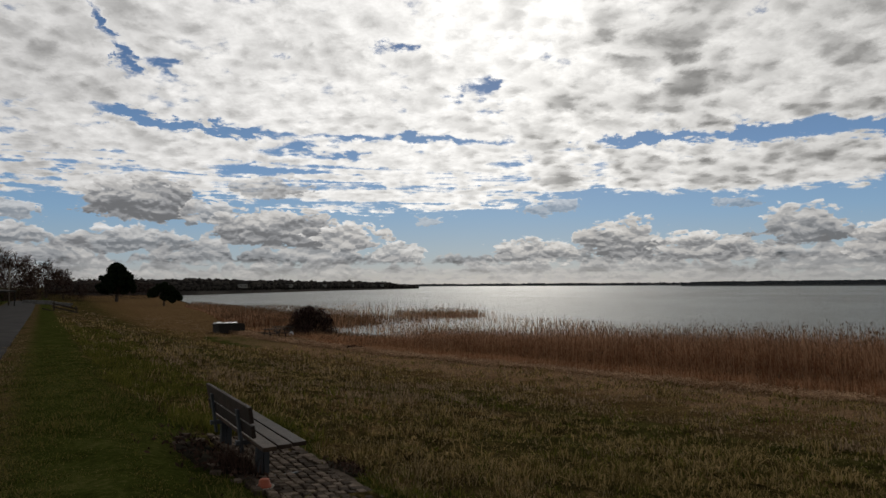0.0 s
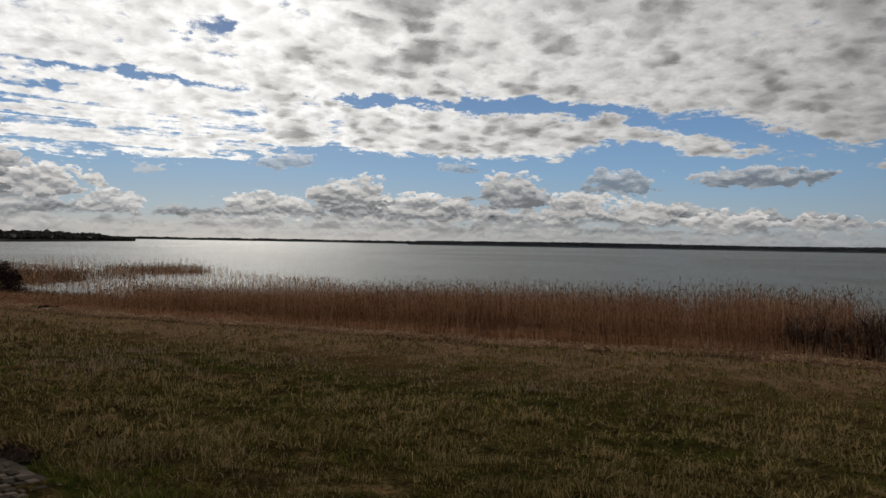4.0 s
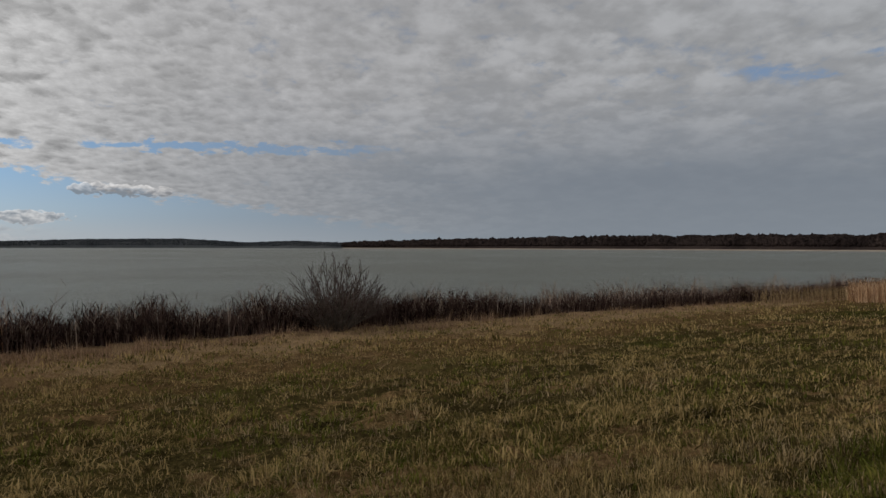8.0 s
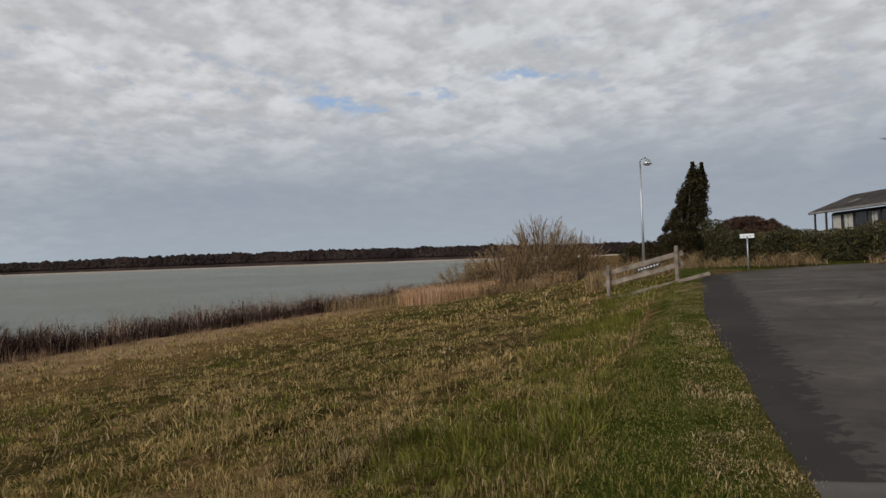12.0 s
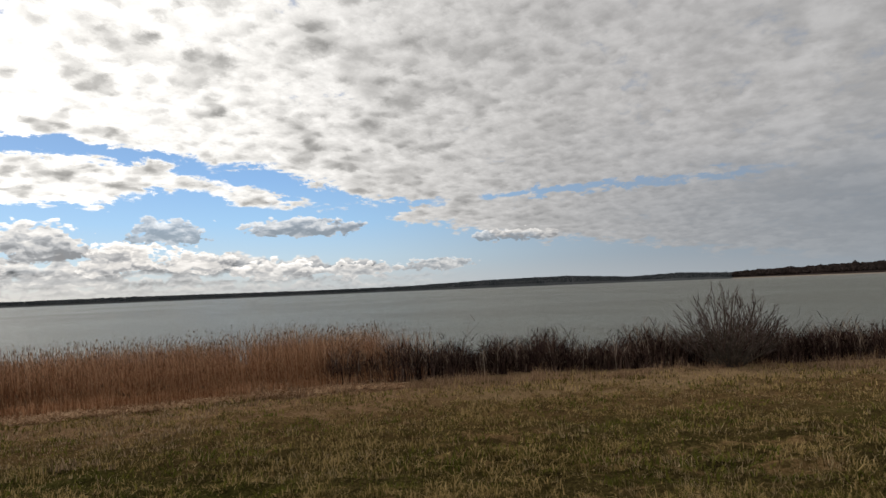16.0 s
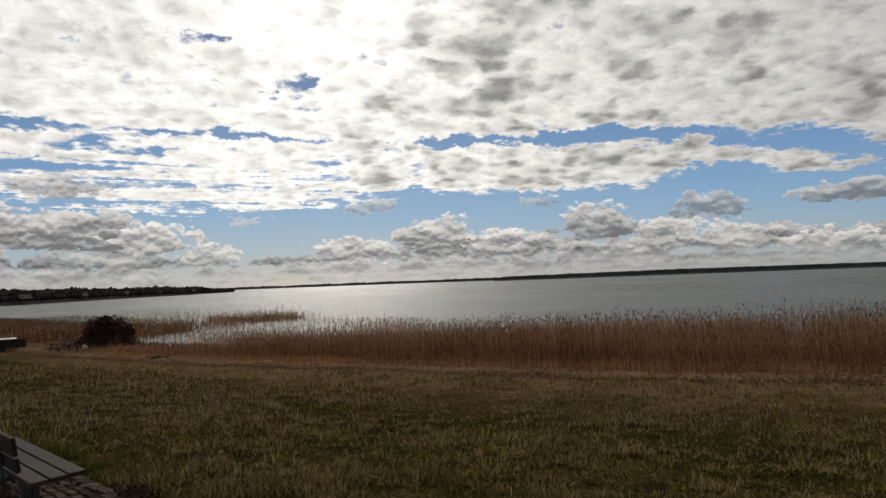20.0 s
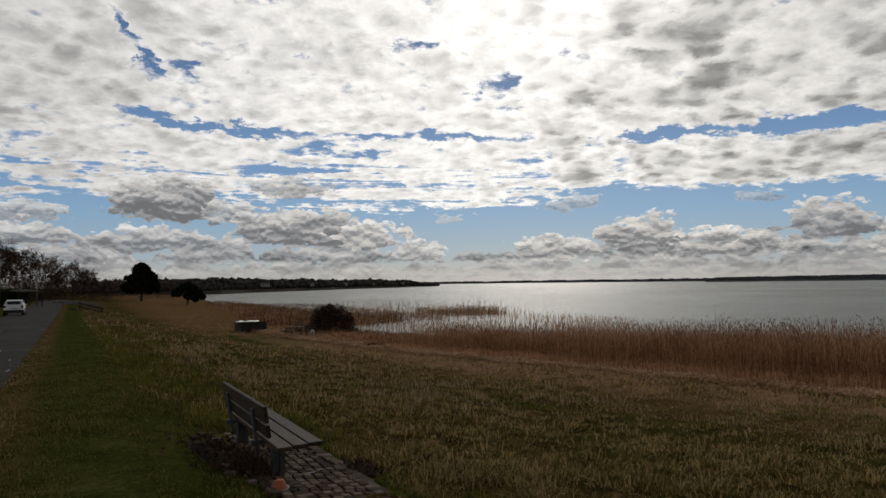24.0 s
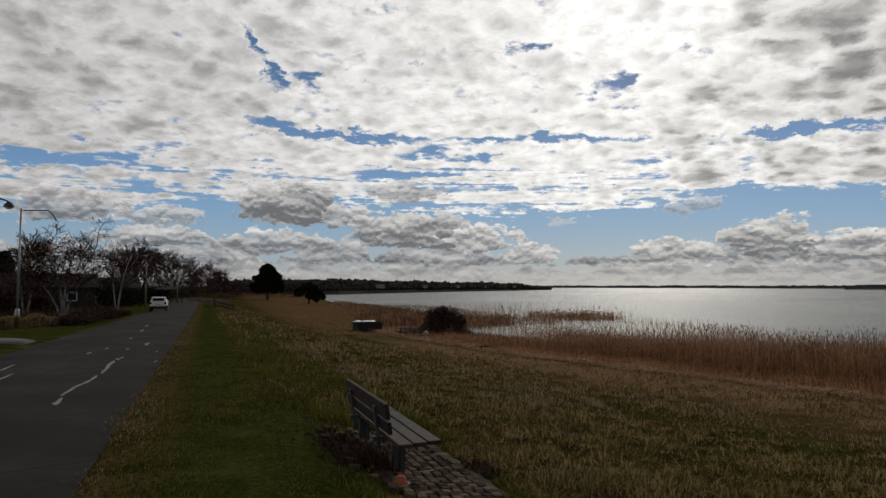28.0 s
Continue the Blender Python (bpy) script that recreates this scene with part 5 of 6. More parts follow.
def pipe(path, radius, sides=8):
    """A round bar along a path."""
    radii = radius if isinstance(radius, (list, tuple)) else [radius] * len(path)
    v, t = tube(path, radii, sides)
    bm = bmesh.new()
    vs_ = [bm.verts.new(x) for x in v]
    for a, b, c in t:
        f = bm.faces.new((vs_[a], vs_[b], vs_[c]))
        f.smooth = True
    for base in (0, len(vs_) - sides):
        bm.faces.new([vs_[base + i] for i in range(sides)])
    return bm


def prism(outline, depth, axis="x"):
    """An outline in (y, z) drawn out along x, centred."""
    bm = bmesh.new()
    a = [bm.verts.new((-depth / 2, y, z)) for y, z in outline]
    b = [bm.verts.new((depth / 2, y, z)) for y, z in outline]
    n = len(outline)
    bm.faces.new(a[::-1])
    bm.faces.new(b)
    for i in range(n):
        bm.faces.new((a[i], a[(i + 1) % n], b[(i + 1) % n], b[i]))
    return bm


def stand(name, label, category, v, u, turn=0.0, dz=0.0, group=""):
    """An empty at the base of a thing; its own x points across the road, y along it."""
    ob = tagged(new(name), label, category, group)
    ob.matrix_world = Matrix.Translation(spot(v, u, dz)) @ pose(0, 0, 0, 0, 0, TURN + turn)
    return ob


# ---- the bench and its paving ----
bench = stand("park_bench", "brown plank bench on blue-grey steel supports facing the lake", "bench", 2.19, 8.1, 0.0, 0.0)
for i, x in enumerate((-0.125, 0.035, 0.195)):
    part("seat_plank", block(0.15, 2.3, 0.045, (x, -0.05, 0.425 + 0.008 * i), 0.008), MAT_BENCH, bench)
lean_back = pose(0, 0, 0, 0, -8, 0)
for z, h in ((0.572, 0.135), (0.748, 0.175)):
    part("back_plank", block(0.042, 2.12, h, (-0.225 - (z - 0.5) * 0.16, 0.08, z), 0.008, lean_back), MAT_BENCH, bench)
for y in (-0.52, 0.78):
    part("back_support", block(0.03, 0.085, 0.50, (-0.268, y, 0.50), 0.006, lean_back), MAT_STEEL, bench)
    part("seat_bearer", block(0.56, 0.07, 0.05, (-0.03, y, 0.378), 0.006), MAT_STEEL, bench)
    for x in (-0.125, -0.055):
        part("leg", block(0.062, 0.10, 0.42, (x, y - 0.28 if y < 0 else y + 0.1, 0.17), 0.006), MAT_STEEL, bench)
    part("foot_bar", block(0.46, 0.045, 0.02, (0.09, y - 0.28 if y < 0 else y + 0.1, 0.03), 0.004), MAT_STEEL, bench)

# terracotta pot upside down in a dish
pot = stand("flower_pot", "small terracotta pot upside down in a cream dish on the setts", "pot", 1.91, 6.56, 0, 0.02)
pot.scale = (0.72, 0.72, 0.72)
part("dish", lathe([(0.07, 0.0), (0.125, 0.045), (0.135, 0.06), (0.12, 0.058), (0.07, 0.018)], 24), MAT_CREAM, pot, "cream glazed dish")
part("pot", lathe([(0.095, 0.03), (0.095, 0.075), (0.082, 0.08), (0.066, 0.15), (0.05, 0.158)], 24), MAT_TERRA, pot, "terracotta pot with its base up")


def sheet_patch(name, label, category, outline, mat, lift, kind="structure", dome=0.0):
    """A thin irregular patch laid on the ground: outline in (v, u)."""
    bm = bmesh.new()
    cv, cu = sum(p[0] for p in outline) / len(outline), sum(p[1] for p in outline) / len(outline)
    rings = []
    for f in (1.0, 0.8, 0.5):
        ring = []
        for v, u in outline:
            vv, uu = cv + (v - cv) * f, cu + (u - cu) * f
            ring.append(bm.verts.new((vv, uu, float(land(uu, vv)) + (lift if f < 1 else -0.04) + dome * (1 - f))))
        rings.append(ring)
    mid = bm.verts.new((cv, cu, float(land(cu, cv)) + lift + dome))
    n = len(outline)
    for a, b in zip(rings, rings[1:]):
        for i in range(n):
            bm.faces.new((a[i], a[(i + 1) % n], b[(i + 1) % n], b[i]))
    for i in range(n):
        bm.faces.new((rings[-1][i], rings[-1][(i + 1) % n], mid))
    me = bpy.data.meshes.new(name)
    bmesh.ops.recalc_face_normals(bm, faces=bm.faces)
    for f in bm.faces:
        f.smooth = True
    bm.to_mesh(me)
    bm.free()
    me.materials.append(mat)
    return tagged(lay(new(name, me)), label, category, kind=kind)


def ragged(v0, u0, rv, ru, n=18, seed=0, rough=0.2):
    q = random.Random(seed)
    return [(v0 + rv * math.cos(2 * math.pi * i / n) * (1 + q.uniform(-rough, rough)), u0 + ru * math.sin(2 * math.pi * i / n) * (1 + q.uniform(-rough, rough))) for i in range(n)]


bed = sheet_patch("paving_bed", "dark earth joints between the granite setts", "paving", [(1.66, 6.42), (2.14, 5.92), (2.99, 6.12), (3.10, 6.6), (3.0, 8.4), (2.89, 9.6), (1.89, 9.7), (1.84, 8.0)], MAT_SOIL, 0.012)
sheet_patch("bare_soil", "bare dark soil with dead leaves behind the bench", "soil", ragged(1.68, 8.1, 0.34, 1.15, 18, 4), MAT_SOIL, 0.015, dome=0.02)
sheet_patch("bare_soil", "bare dark soil with old leaves beside the setts", "soil", ragged(3.14, 7.5, 0.24, 0.5, 14, 5), MAT_SOIL, 0.03, dome=0.05)


def inside(v, u):
    lo = np.interp(u, [5.9, 6.45, 7.2, 9.6], [2.14, 1.72, 1.78, 1.86])
    hi = np.interp(u, [5.9, 6.12, 8.4, 9.6], [2.34, 2.92, 2.87, 2.84])
    return lo < v < hi and 5.9 < u < 9.6


sett_meshes = []
for i in range(6):
    bm = block(0.103, 0.103, 0.07, (0, 0, -0.014), 0.014, None, 0.003)
    me = bpy.data.meshes.new("sett")
    for f in bm.faces:
        f.smooth = False
    bm.to_mesh(me)
    bm.free()
    me.materials.append(MAT_STONE)
    sett_meshes.append(me)
pave_rng = random.Random(9)


def set_stone(name, v, u, sx, sy, turn, dz):
    ob = new(name, pave_rng.choice(sett_meshes))
    ob.parent = bed
    z = float(land(u, v)) + dz
    ob.matrix_world = ROT @ (Matrix.Translation((v, u, z)) @ pose(0, 0, 0, pave_rng.uniform(-1.5, 1.5), pave_rng.uniform(-1.5, 1.5) + 6, turn) @ Matrix.Diagonal((sx, sy, 1, 1)))
    return ob


uu = 5.95
while uu < 9.55:
    off = pave_rng.uniform(-0.012, 0.012)
    vv = 1.69 + off
    while vv < 3.0:
        a, b = vv + pave_rng.uniform(-0.008, 0.008), uu + 0.16 * (vv - 2.3) ** 2 - 0.10 * (vv - 2.3) + pave_rng.uniform(-0.008, 0.008)
        if inside(a, b) and not (b > 8.3 and a < 2.0):
            set_stone("sett", a, b, pave_rng.uniform(0.86, 0.98), pave_rng.uniform(0.86, 0.98), pave_rng.uniform(-4, 4), 0.034 + pave_rng.uniform(-0.004, 0.004))
        vv += 0.118 + pave_rng.uniform(-0.004, 0.006)
    uu += 0.120
uu = 6.2
while uu < 9.4:  # larger flat edging stones on the lake side
    s = pave_rng.uniform(1.5, 2.3)
    set_stone("edging_stone", 2.97 + pave_rng.uniform(-0.02, 0.02), uu + 0.05 * s, 1.35, s, pave_rng.uniform(-5, 5), 0.026)
    uu += 0.1 * s + 0.02
# loose stones behind the bench
for v, u, s in ((1.66, 9.35, 1.6), (1.78, 9.1, 1.4), (1.52, 9.0, 1.2), (1.46, 8.6, 1.4), (1.55, 8.2, 1.0), (1.62, 7.5, 1.1), (1.56, 7.1, 1.3), (1.7, 6.8, 1.0)):
    ob = tagged(new("loose_stone", pave_rng.choice(sett_meshes)), "flat grey stone lying in the soil behind the bench", "stone", "loose stones behind the bench")
    ob.matrix_world = ROT @ (Matrix.Translation((v, u, float(land(u, v)) + 0.028)) @ pose(0, 0, 0, 3, 4, pave_rng.uniform(0, 90)) @ Matrix.Diagonal((s * 0.95, s * 0.8, 0.7, 1)))
# dead leaves and stalks
lv = np.random.default_rng(31)
pts = np.concatenate([np.stack([lv.normal(3.2, 0.10, 110), lv.normal(7.5, 0.22, 110)], -1), np.stack([lv.normal(1.6, 0.25, 160), lv.normal(8.1, 0.6, 160)], -1), np.stack([lv.normal(1.85, 0.1, 160), lv.normal(7.4, 0.2, 160)], -1)])
p3 = np.concatenate([pts, (land(pts[:, 1], pts[:, 0]) + 0.07)[:, None]], 1)
lay(tagged(new("dead_leaves", leaf_cloud("dead_leaves", p3, np.tile([[0.05, 0.05, 0.03]], (len(p3), 1)), 2, 0.035, MAT_BROWN, 33)), "dry brown leaves blown against the setts", "leaves", kind="stuff"))
stalk = np.stack([lv.normal(1.86, 0.10, 380), lv.normal(7.4, 0.16, 380)], -1)
s3 = np.concatenate([stalk, (land(stalk[:, 1], stalk[:, 0]))[:, None]], 1)
lay(tagged(new("dead_stalks", blade_mesh("dead_stalks", s3, lv.uniform(0.12, 0.42, 380), 0.007, 0.5, MAT_BROWN, 35)), "clump of dry brown stalks under the bench", "grass", kind="stuff"))


# ---- barriers across the footpath ----
def barrier(v0, u0, span, drop, turn, label, plate=True, lift=0.0, wood=None):
    """Two capped posts and two sloping rails."""
    ob = stand("wooden_barrier", label, "fence", v0, u0, turn, lift, "barriers across the verge")
    wood = wood or MAT_WOOD
    slope = math.degrees(math.atan2(drop, span))
    for x in (0.0, span):
        z = -drop * x / span
        part("post", block(0.12, 0.12, 1.30, (x, 0, z + 0.38), 0.012), wood, ob)
        part("post_cap", lathe([(0.075, 0.0), (0.085, 0.02), (0.05, 0.06), (0.015, 0.075)], 10, (x, 0, z + 1.02)), wood, ob)
    for h in (0.80, 0.42):
        part("rail", block(span + 0.5, 0.05, 0.17, (span / 2, -0.085, h - drop / 2), 0.008, pose(0, 0, 0, 0, slope, 0)), wood, ob)
    part("ground_beam", block(span + 2.2, 0.22, 0.12, (span / 2 - 0.1, 0.25, 0.0 - lift - drop / 2), 0.012, pose(0, 0, 0, 0, slope, 0)), wood, ob, "pale ground beam in the grass")
    if plate:
        board = part("plate", block(0.85, 0.02, 0.13, (span * 0.40, 0.03, 0.62 - drop * 0.40), 0.004, pose(0, 0, 0, 0, slope, 0)), MAT_DARKWALL, ob, "dark plate with pale unreadable lettering")
        for i in range(7):
            part("letter_bar", block(0.045, 0.008, 0.05, (span * 0.40 - 0.33 + 0.11 * i, 0.043, 0.62 - drop * (0.40 + (0.11 * i - 0.33) / span)), 0.0), MAT_WHITE, board)
    return ob


def down(v0, u0, v1, u1):
    return float(land(u0, v0) - land(u1, v1))


barrier(0.83, -24.55, 2.45, down(0.83, -24.6, 3.26, -25.1), -12.0, "weathered grey two-rail barrier sloping down across the footpath", True, 0.14)
barrier(1.1, 86.0, 2.2, down(1.1, 86, 3.3, 86.4) + 0.35, 6.0, "dark two-rail barrier at the far end of the verge", False, 0.0, MAT_DARKWOOD)


# ---- street lamps ----
def street_lamp(label, v, u, height, reach, turn, pole_r=0.05, group="street lamps"):
    ob = stand("street_lamp", label, "street lamp", v, u, turn, 0.0, group)
    part("base", lathe([(0.10, -0.1), (0.10, 0.5), (0.07, 0.6)], 12), MAT_GALV, ob)
    part("pole", pipe([(0, 0, 0.5), (0, 0, height * 0.5), (0, 0, height - reach * 0.5)], [pole_r * 1.2, pole_r, pole_r * 0.8], 10), MAT_GALV, ob)
    arc = [(reach * 0.5 * (1 - math.cos(a)), 0, height - reach * 0.5 + reach * 0.5 * math.sin(a)) for a in np.linspace(0, math.pi, 9)]
    part("neck", pipe(arc, pole_r * 0.75, 8), MAT_GALV, ob)
    head = part("lamp_head", lathe([(0.05, 0.08), (0.10, 0.06), (0.18, -0.04), (0.20, -0.13), (0.19, -0.14)], 20, (reach, 0, height - reach * 0.5)), MAT_GALV, ob, "domed lamp shade")
    part("diffuser", lathe([(0.16, 0.0), (0.14, -0.03), (0.08, -0.06)], 16, (reach, 0, height - reach * 0.5 - 0.135)), MAT_CREAM, head)
    return ob


v0, u0 = polar(144.45, 31.0)
street_lamp("slim grey street lamp with a curved neck and domed shade", v0, u0, 5.5, 0.32, 180.0)


def arm_lamp(label, v, u, height, arm, turn, shade=True):
    drop = 0.14 if shade else 0.55
    ob = stand("street_lamp", label, "street lamp", v, u, turn, 0.0, "street lamps")
    part("base", lathe([(0.11, -0.1), (0.11, 0.8), (0.08, 0.9)], 12), MAT_GALV, ob)
    part("pole", pipe([(0, 0, 0.8), (0, 0, height * 0.6), (0, 0, height)], [0.062, 0.054, 0.045], 10), MAT_GALV, ob)
    part("arm", pipe([(0, 0, height - 0.1), (arm * 0.4, 0, height - 0.06), (arm * 0.75, 0, height - 0.03), (arm * 0.9, 0, height - 0.03 - drop * 0.4), (arm, 0, height - drop)], 0.03, 8), MAT_DARKMETAL, ob)
    if not shade:
        return ob
    head = part("lamp_head", lathe([(0.04, 0.10), (0.10, 0.06), (0.17, -0.03), (0.185, -0.10), (0.17, -0.11)], 18, (arm, 0, height - 0.22)), MAT_DARKMETAL, ob, "dark domed lamp shade")
    part("diffuser", lathe([(0.17, 0.0), (0.08, -0.06)], 14, (arm, 0, height - 0.335)), MAT_CREAM, head)
    return ob


v0, u0 = polar(-44.05, 38)
arm_lamp("grey street lamp with a long bent arm beside the road", v0, u0, 5.75, 1.5, 12.0, False)
v0, u0 = polar(-46.75, 30)
arm_lamp("street lamp with a dark domed shade on an arm", v0, u0, 5.2, 1.05, 5.0)

# ---- sign on a post ----
v0, u0 = polar(152.25, 30.3)
sign = stand("road_sign", "small white lettered sign on a thin post by the hedge", "sign", v0, u0, 180 - 4)
part("post", pipe([(0, 0, -0.1), (0, 0, 1.33)], 0.025, 8), MAT_GALV, sign)
board = part("board", block(0.54, 0.025, 0.18, (0, 0.035, 1.32), 0.006), MAT_WHITE, sign)
for i in range(8):
    part("letter_bar", block(0.036, 0.006, 0.055, (-0.19 + 0.054 * i, 0.051, 1.31), 0.0), MAT_DARKMETAL, board)
for x in (-0.12, 0.12):
    part("bracket", block(0.03, 0.03, 0.06, (x, 0.012, 1.32), 0.004), MAT_GALV, sign)


# ---- hedges and gardens beyond the rail ----
def hedge(label, v0, u0, v1, u1, width, height, mat, seed, per=560, size=0.062, name="hedge", lump=0.42):
    """A hedge of leaf sprays along a line on the ground, with a core of twigs."""
    q = np.random.default_rng(seed)
    ob = stand(name, label, "hedge", (v0 + v1) / 2, (u0 + u1) / 2)
    length = math.hypot(v1 - v0, u1 - u0)
    n = max(3, int(length / (width * 0.55)))
    blobs, rad = [], []
    mv, mu = (v0 + v1) / 2, (u0 + u1) / 2
    mz = float(land(mu, mv))
    for i in range(n):
        f = (i + 0.5) / n
        v, u = v0 + (v1 - v0) * f + q.normal(0, 0.08 * width), u0 + (u1 - u0) * f + q.normal(0, 0.08 * width)
        h = height * (1 + lump * (noise.noise((i * 0.37, seed, 0))) + q.normal(0, 0.06))
        for k in range(3):
            blobs.append((v - mv, u - mu, float(land(u, v)) - mz + h * (0.2 + 0.3 * k)))
            rad.append((width * 0.5, width * 0.5, h * 0.26))
    c = new("foliage", leaf_cloud("foliage", blobs, rad, per, size, mat, seed))
    c.parent = ob
    stems = []
    for i in range(n * 2):
        f = (i + 0.5) / (n * 2)
        v, u = v0 + (v1 - v0) * f - mv, u0 + (u1 - u0) * f - mu
        z = float(land(u + mu, v + mv)) - mz
        stems.append((0, np.array([(v, u, z - 0.1), (v + q.normal(0, 0.1), u + q.normal(0, 0.1), z + height * 0.45), (v + q.normal(0, 0.2), u + q.normal(0, 0.2), z + height * 0.8)]), [0.03, 0.02, 0.01]))
    s = new("stems", stem_mesh("stems", stems, MAT_BARK, 4))
    s.parent = ob
    s["kind"] = c["kind"] = "stuff"
    return ob


pv = lambda b, d: polar(b, d)
a, b = pv(151.3, 33.0), pv(155.5, 33.5)
hedge("mixed green and brown garden hedge behind the sign", *a, *b, 1.4, 1.5, MAT_HEDGE, 201, 2300, 0.05)
a, b = pv(156.0, 33.5), pv(166.0, 32.0)
hedge("dark green clipped hedge in front of the house", *a, *b, 1.5, 1.42, MAT_HEDGE, 202, 2300, 0.05)
a, b = pv(143.0, 37.0), pv(147.0, 35.0)
hedge("dark tangled bush below the street lamp", *a, *b, 1.8, 1.5, MAT_CONIFER, 203, 1500, 0.055, "bush")
a, b = pv(149.8, 33.5), pv(151.6, 33.0)
hedge("low dark green bush beside the conifer", *a, *b, 1.5, 1.7, MAT_HEDGE, 204, 2000, 0.05, "bush")
a, b = pv(146.3, 33.2), pv(148.0, 33.0)
hedge("brown leafless shrub at the conifer's foot", *a, *b, 1.4, 1.35, MAT_CONIFER, 205, 1500, 0.05, "bush")
v0, u0 = pv(152.5, 60)
evergreen("rounded_hedge_tree", "rounded russet-brown tree crown behind the hedge", spot(v0, u0, -0.1), 1.0, 0.15, crown_blobs(np.random.default_rng(8), 230, 3.8, 1.75, 0.9, 0.32, lambda f: math.sqrt(max(0.02, 1 - f ** 2))), 260, 0.06, MAT_BROWN, 206)
# tan grass at the hedge's foot
q = np.random.default_rng(77)
for b0, b1, d, n, h in ((149.0, 152.6, 31.8, 1300, 0.34), (153.2, 158.0, 31.8, 2200, 0.46), (160.0, 166.0, 30.6, 1500, 0.42), (142.0, 149.0, 31.5, 2600, 0.62)):
    hub = q.uniform(b0, b1, 16)
    bb, dd = hub[q.integers(0, 16, n)] + q.normal(0, 0.45, n), d + q.normal(0, 0.5, n)
    aa = np.radians(bb + TURN)
    v, u = dd * np.sin(aa), dd * np.cos(aa)
    lay(tagged(new("dry_grass", blade_mesh("dry_grass", np.stack([v, u, land(u, v)], -1), h * q.uniform(0.25, 1.2, n) * np.clip(1 + 0.5 * np.sin(bb * 5.1), 0.4, 1.4), 0.018, 0.7, MAT_DRYTAN, 78 + n)), "tan dry grass at the foot of the hedge", "grass", kind="stuff"))

reed_bed("tall_grass", "brown dry reeds and grass behind the barrier", 1600, oval_place(*pv(142.3, 33), 1.5, 3.0), 0.75, 0.018, 83, 0.1, MAT_DRYTAN)

# ---- the bungalow ----
EAVE, RIDGE = 2.45, 3.45
house = stand("bungalow", "low dark bungalow with a grey roof and glazed veranda", "house", -10.46, -39.5, 14.5, -0.28)
HL = 12.0
part("wall", block(6.2, HL - 1.9, EAVE + 0.02, (-0.85, 0.65, EAVE / 2), 0.02), MAT_DARKWALL, house, "dark stained boarded wall")
roof = bmesh.new()
over = 0.5
sect = [(2.85, EAVE), (2.85, EAVE + 0.14), (0.37, RIDGE + 0.10), (-4.4, EAVE + 0.14), (-4.4, EAVE), (0.37, RIDGE - 0.06)]
ends = []
for y in (-HL / 2, HL / 2):
    ends.append([roof.verts.new((x, y, z)) for x, z in sect])
for i in range(6):
    roof.faces.new((ends[0][i], ends[0][(i + 1) % 6], ends[1][(i + 1) % 6], ends[1][i]))
roof.faces.new(ends[0][::-1])
roof.faces.new(ends[1])
roof_part = part("roof", roof, MAT_ROOF, house, "grey-brown felt roof")
part("fascia", block(0.035, HL, 0.10, (2.87, 0, EAVE + 0.08), 0.004), MAT_CONCRETE, roof_part, "thin grey eaves board")
for i in range(7):
    if i in (1, 4):
        part("roof_light_patch", block(0.5, 0.35, 0.03, (1.4 + 0.5 * (i % 2), -3.8 + i * 1.2, EAVE + 0.14 + (2.85 - 1.4 - 0.5 * (i % 2)) * 0.40 + 0.03), 0.004, pose(0, 0, 0, 0, 20.6, 0)), MAT_CONCRETE, roof_part)
for y in (-5.75, -4.35):
    part("veranda_post", block(0.09, 0.09, EAVE + 0.05, (2.6, y, EAVE / 2), 0.008), MAT_DARKWALL, house)
for i, y in enumerate((-3.75, -2.45, -1.15, 0.15, 1.45, 2.75, 4.05)):
    w = part("window", block(0.06, 1.24, 1.75, (2.27, y, 1.50), 0.006), MAT_DARKWALL, house, "dark window frame")
    part("pane", block(0.02, 1.08, 1.6, (2.312, y, 1.50), 0.0), MAT_GLASS, w)
    if i % 2:
        part("mullion", block(0.03, 0.05, 1.6, (2.33, y, 1.50), 0.0), MAT_DARKWALL, w)
    # pale sheets over some panes, added to imitate sky reflected in the glass
    if i in (0, 1, 3, 5):
        part("sky_sheet", block(0.012, 0.9 if i < 2 else 0.5, 1.55, (2.328, y + 0.05, 1.50), 0.0), MAT_WALL, w, "pale sheet painting bright sky into the window")
part("gable_window", block(1.2, 0.06, 1.1, (0.4, -4.34, 1.5), 0.006), MAT_GLASS, house)
aerial = stand("roof_aerial", "tall television aerial with crossbars on the roof", "aerial", -9.95, -42.9, 0, RIDGE - 0.15)
part("mast", pipe([(0, 0, -0.1), (0, 0, 1.4), (0, 0, 2.75)], 0.028, 8), MAT_GALV, aerial)
part("boom", pipe([(-0.35, -0.45, 2.66), (0.35, 0.45, 2.76)], 0.02, 6), MAT_GALV, aerial)
for f in np.linspace(-1, 1, 7):
    part("element", pipe([(0.35 * f - 0.16, 0.45 * f + 0.12, 2.71 + 0.05 * f), (0.35 * f + 0.16, 0.45 * f - 0.12, 2.71 + 0.05 * f)], 0.008, 5), MAT_GALV, aerial)
for z, w in ((0.75, 0.35), (0.38, 0.4)):
    part("crossbar", pipe([(-w * 0.6, -w, z), (w * 0.6, w, z)], 0.012, 5), MAT_GALV, aerial)

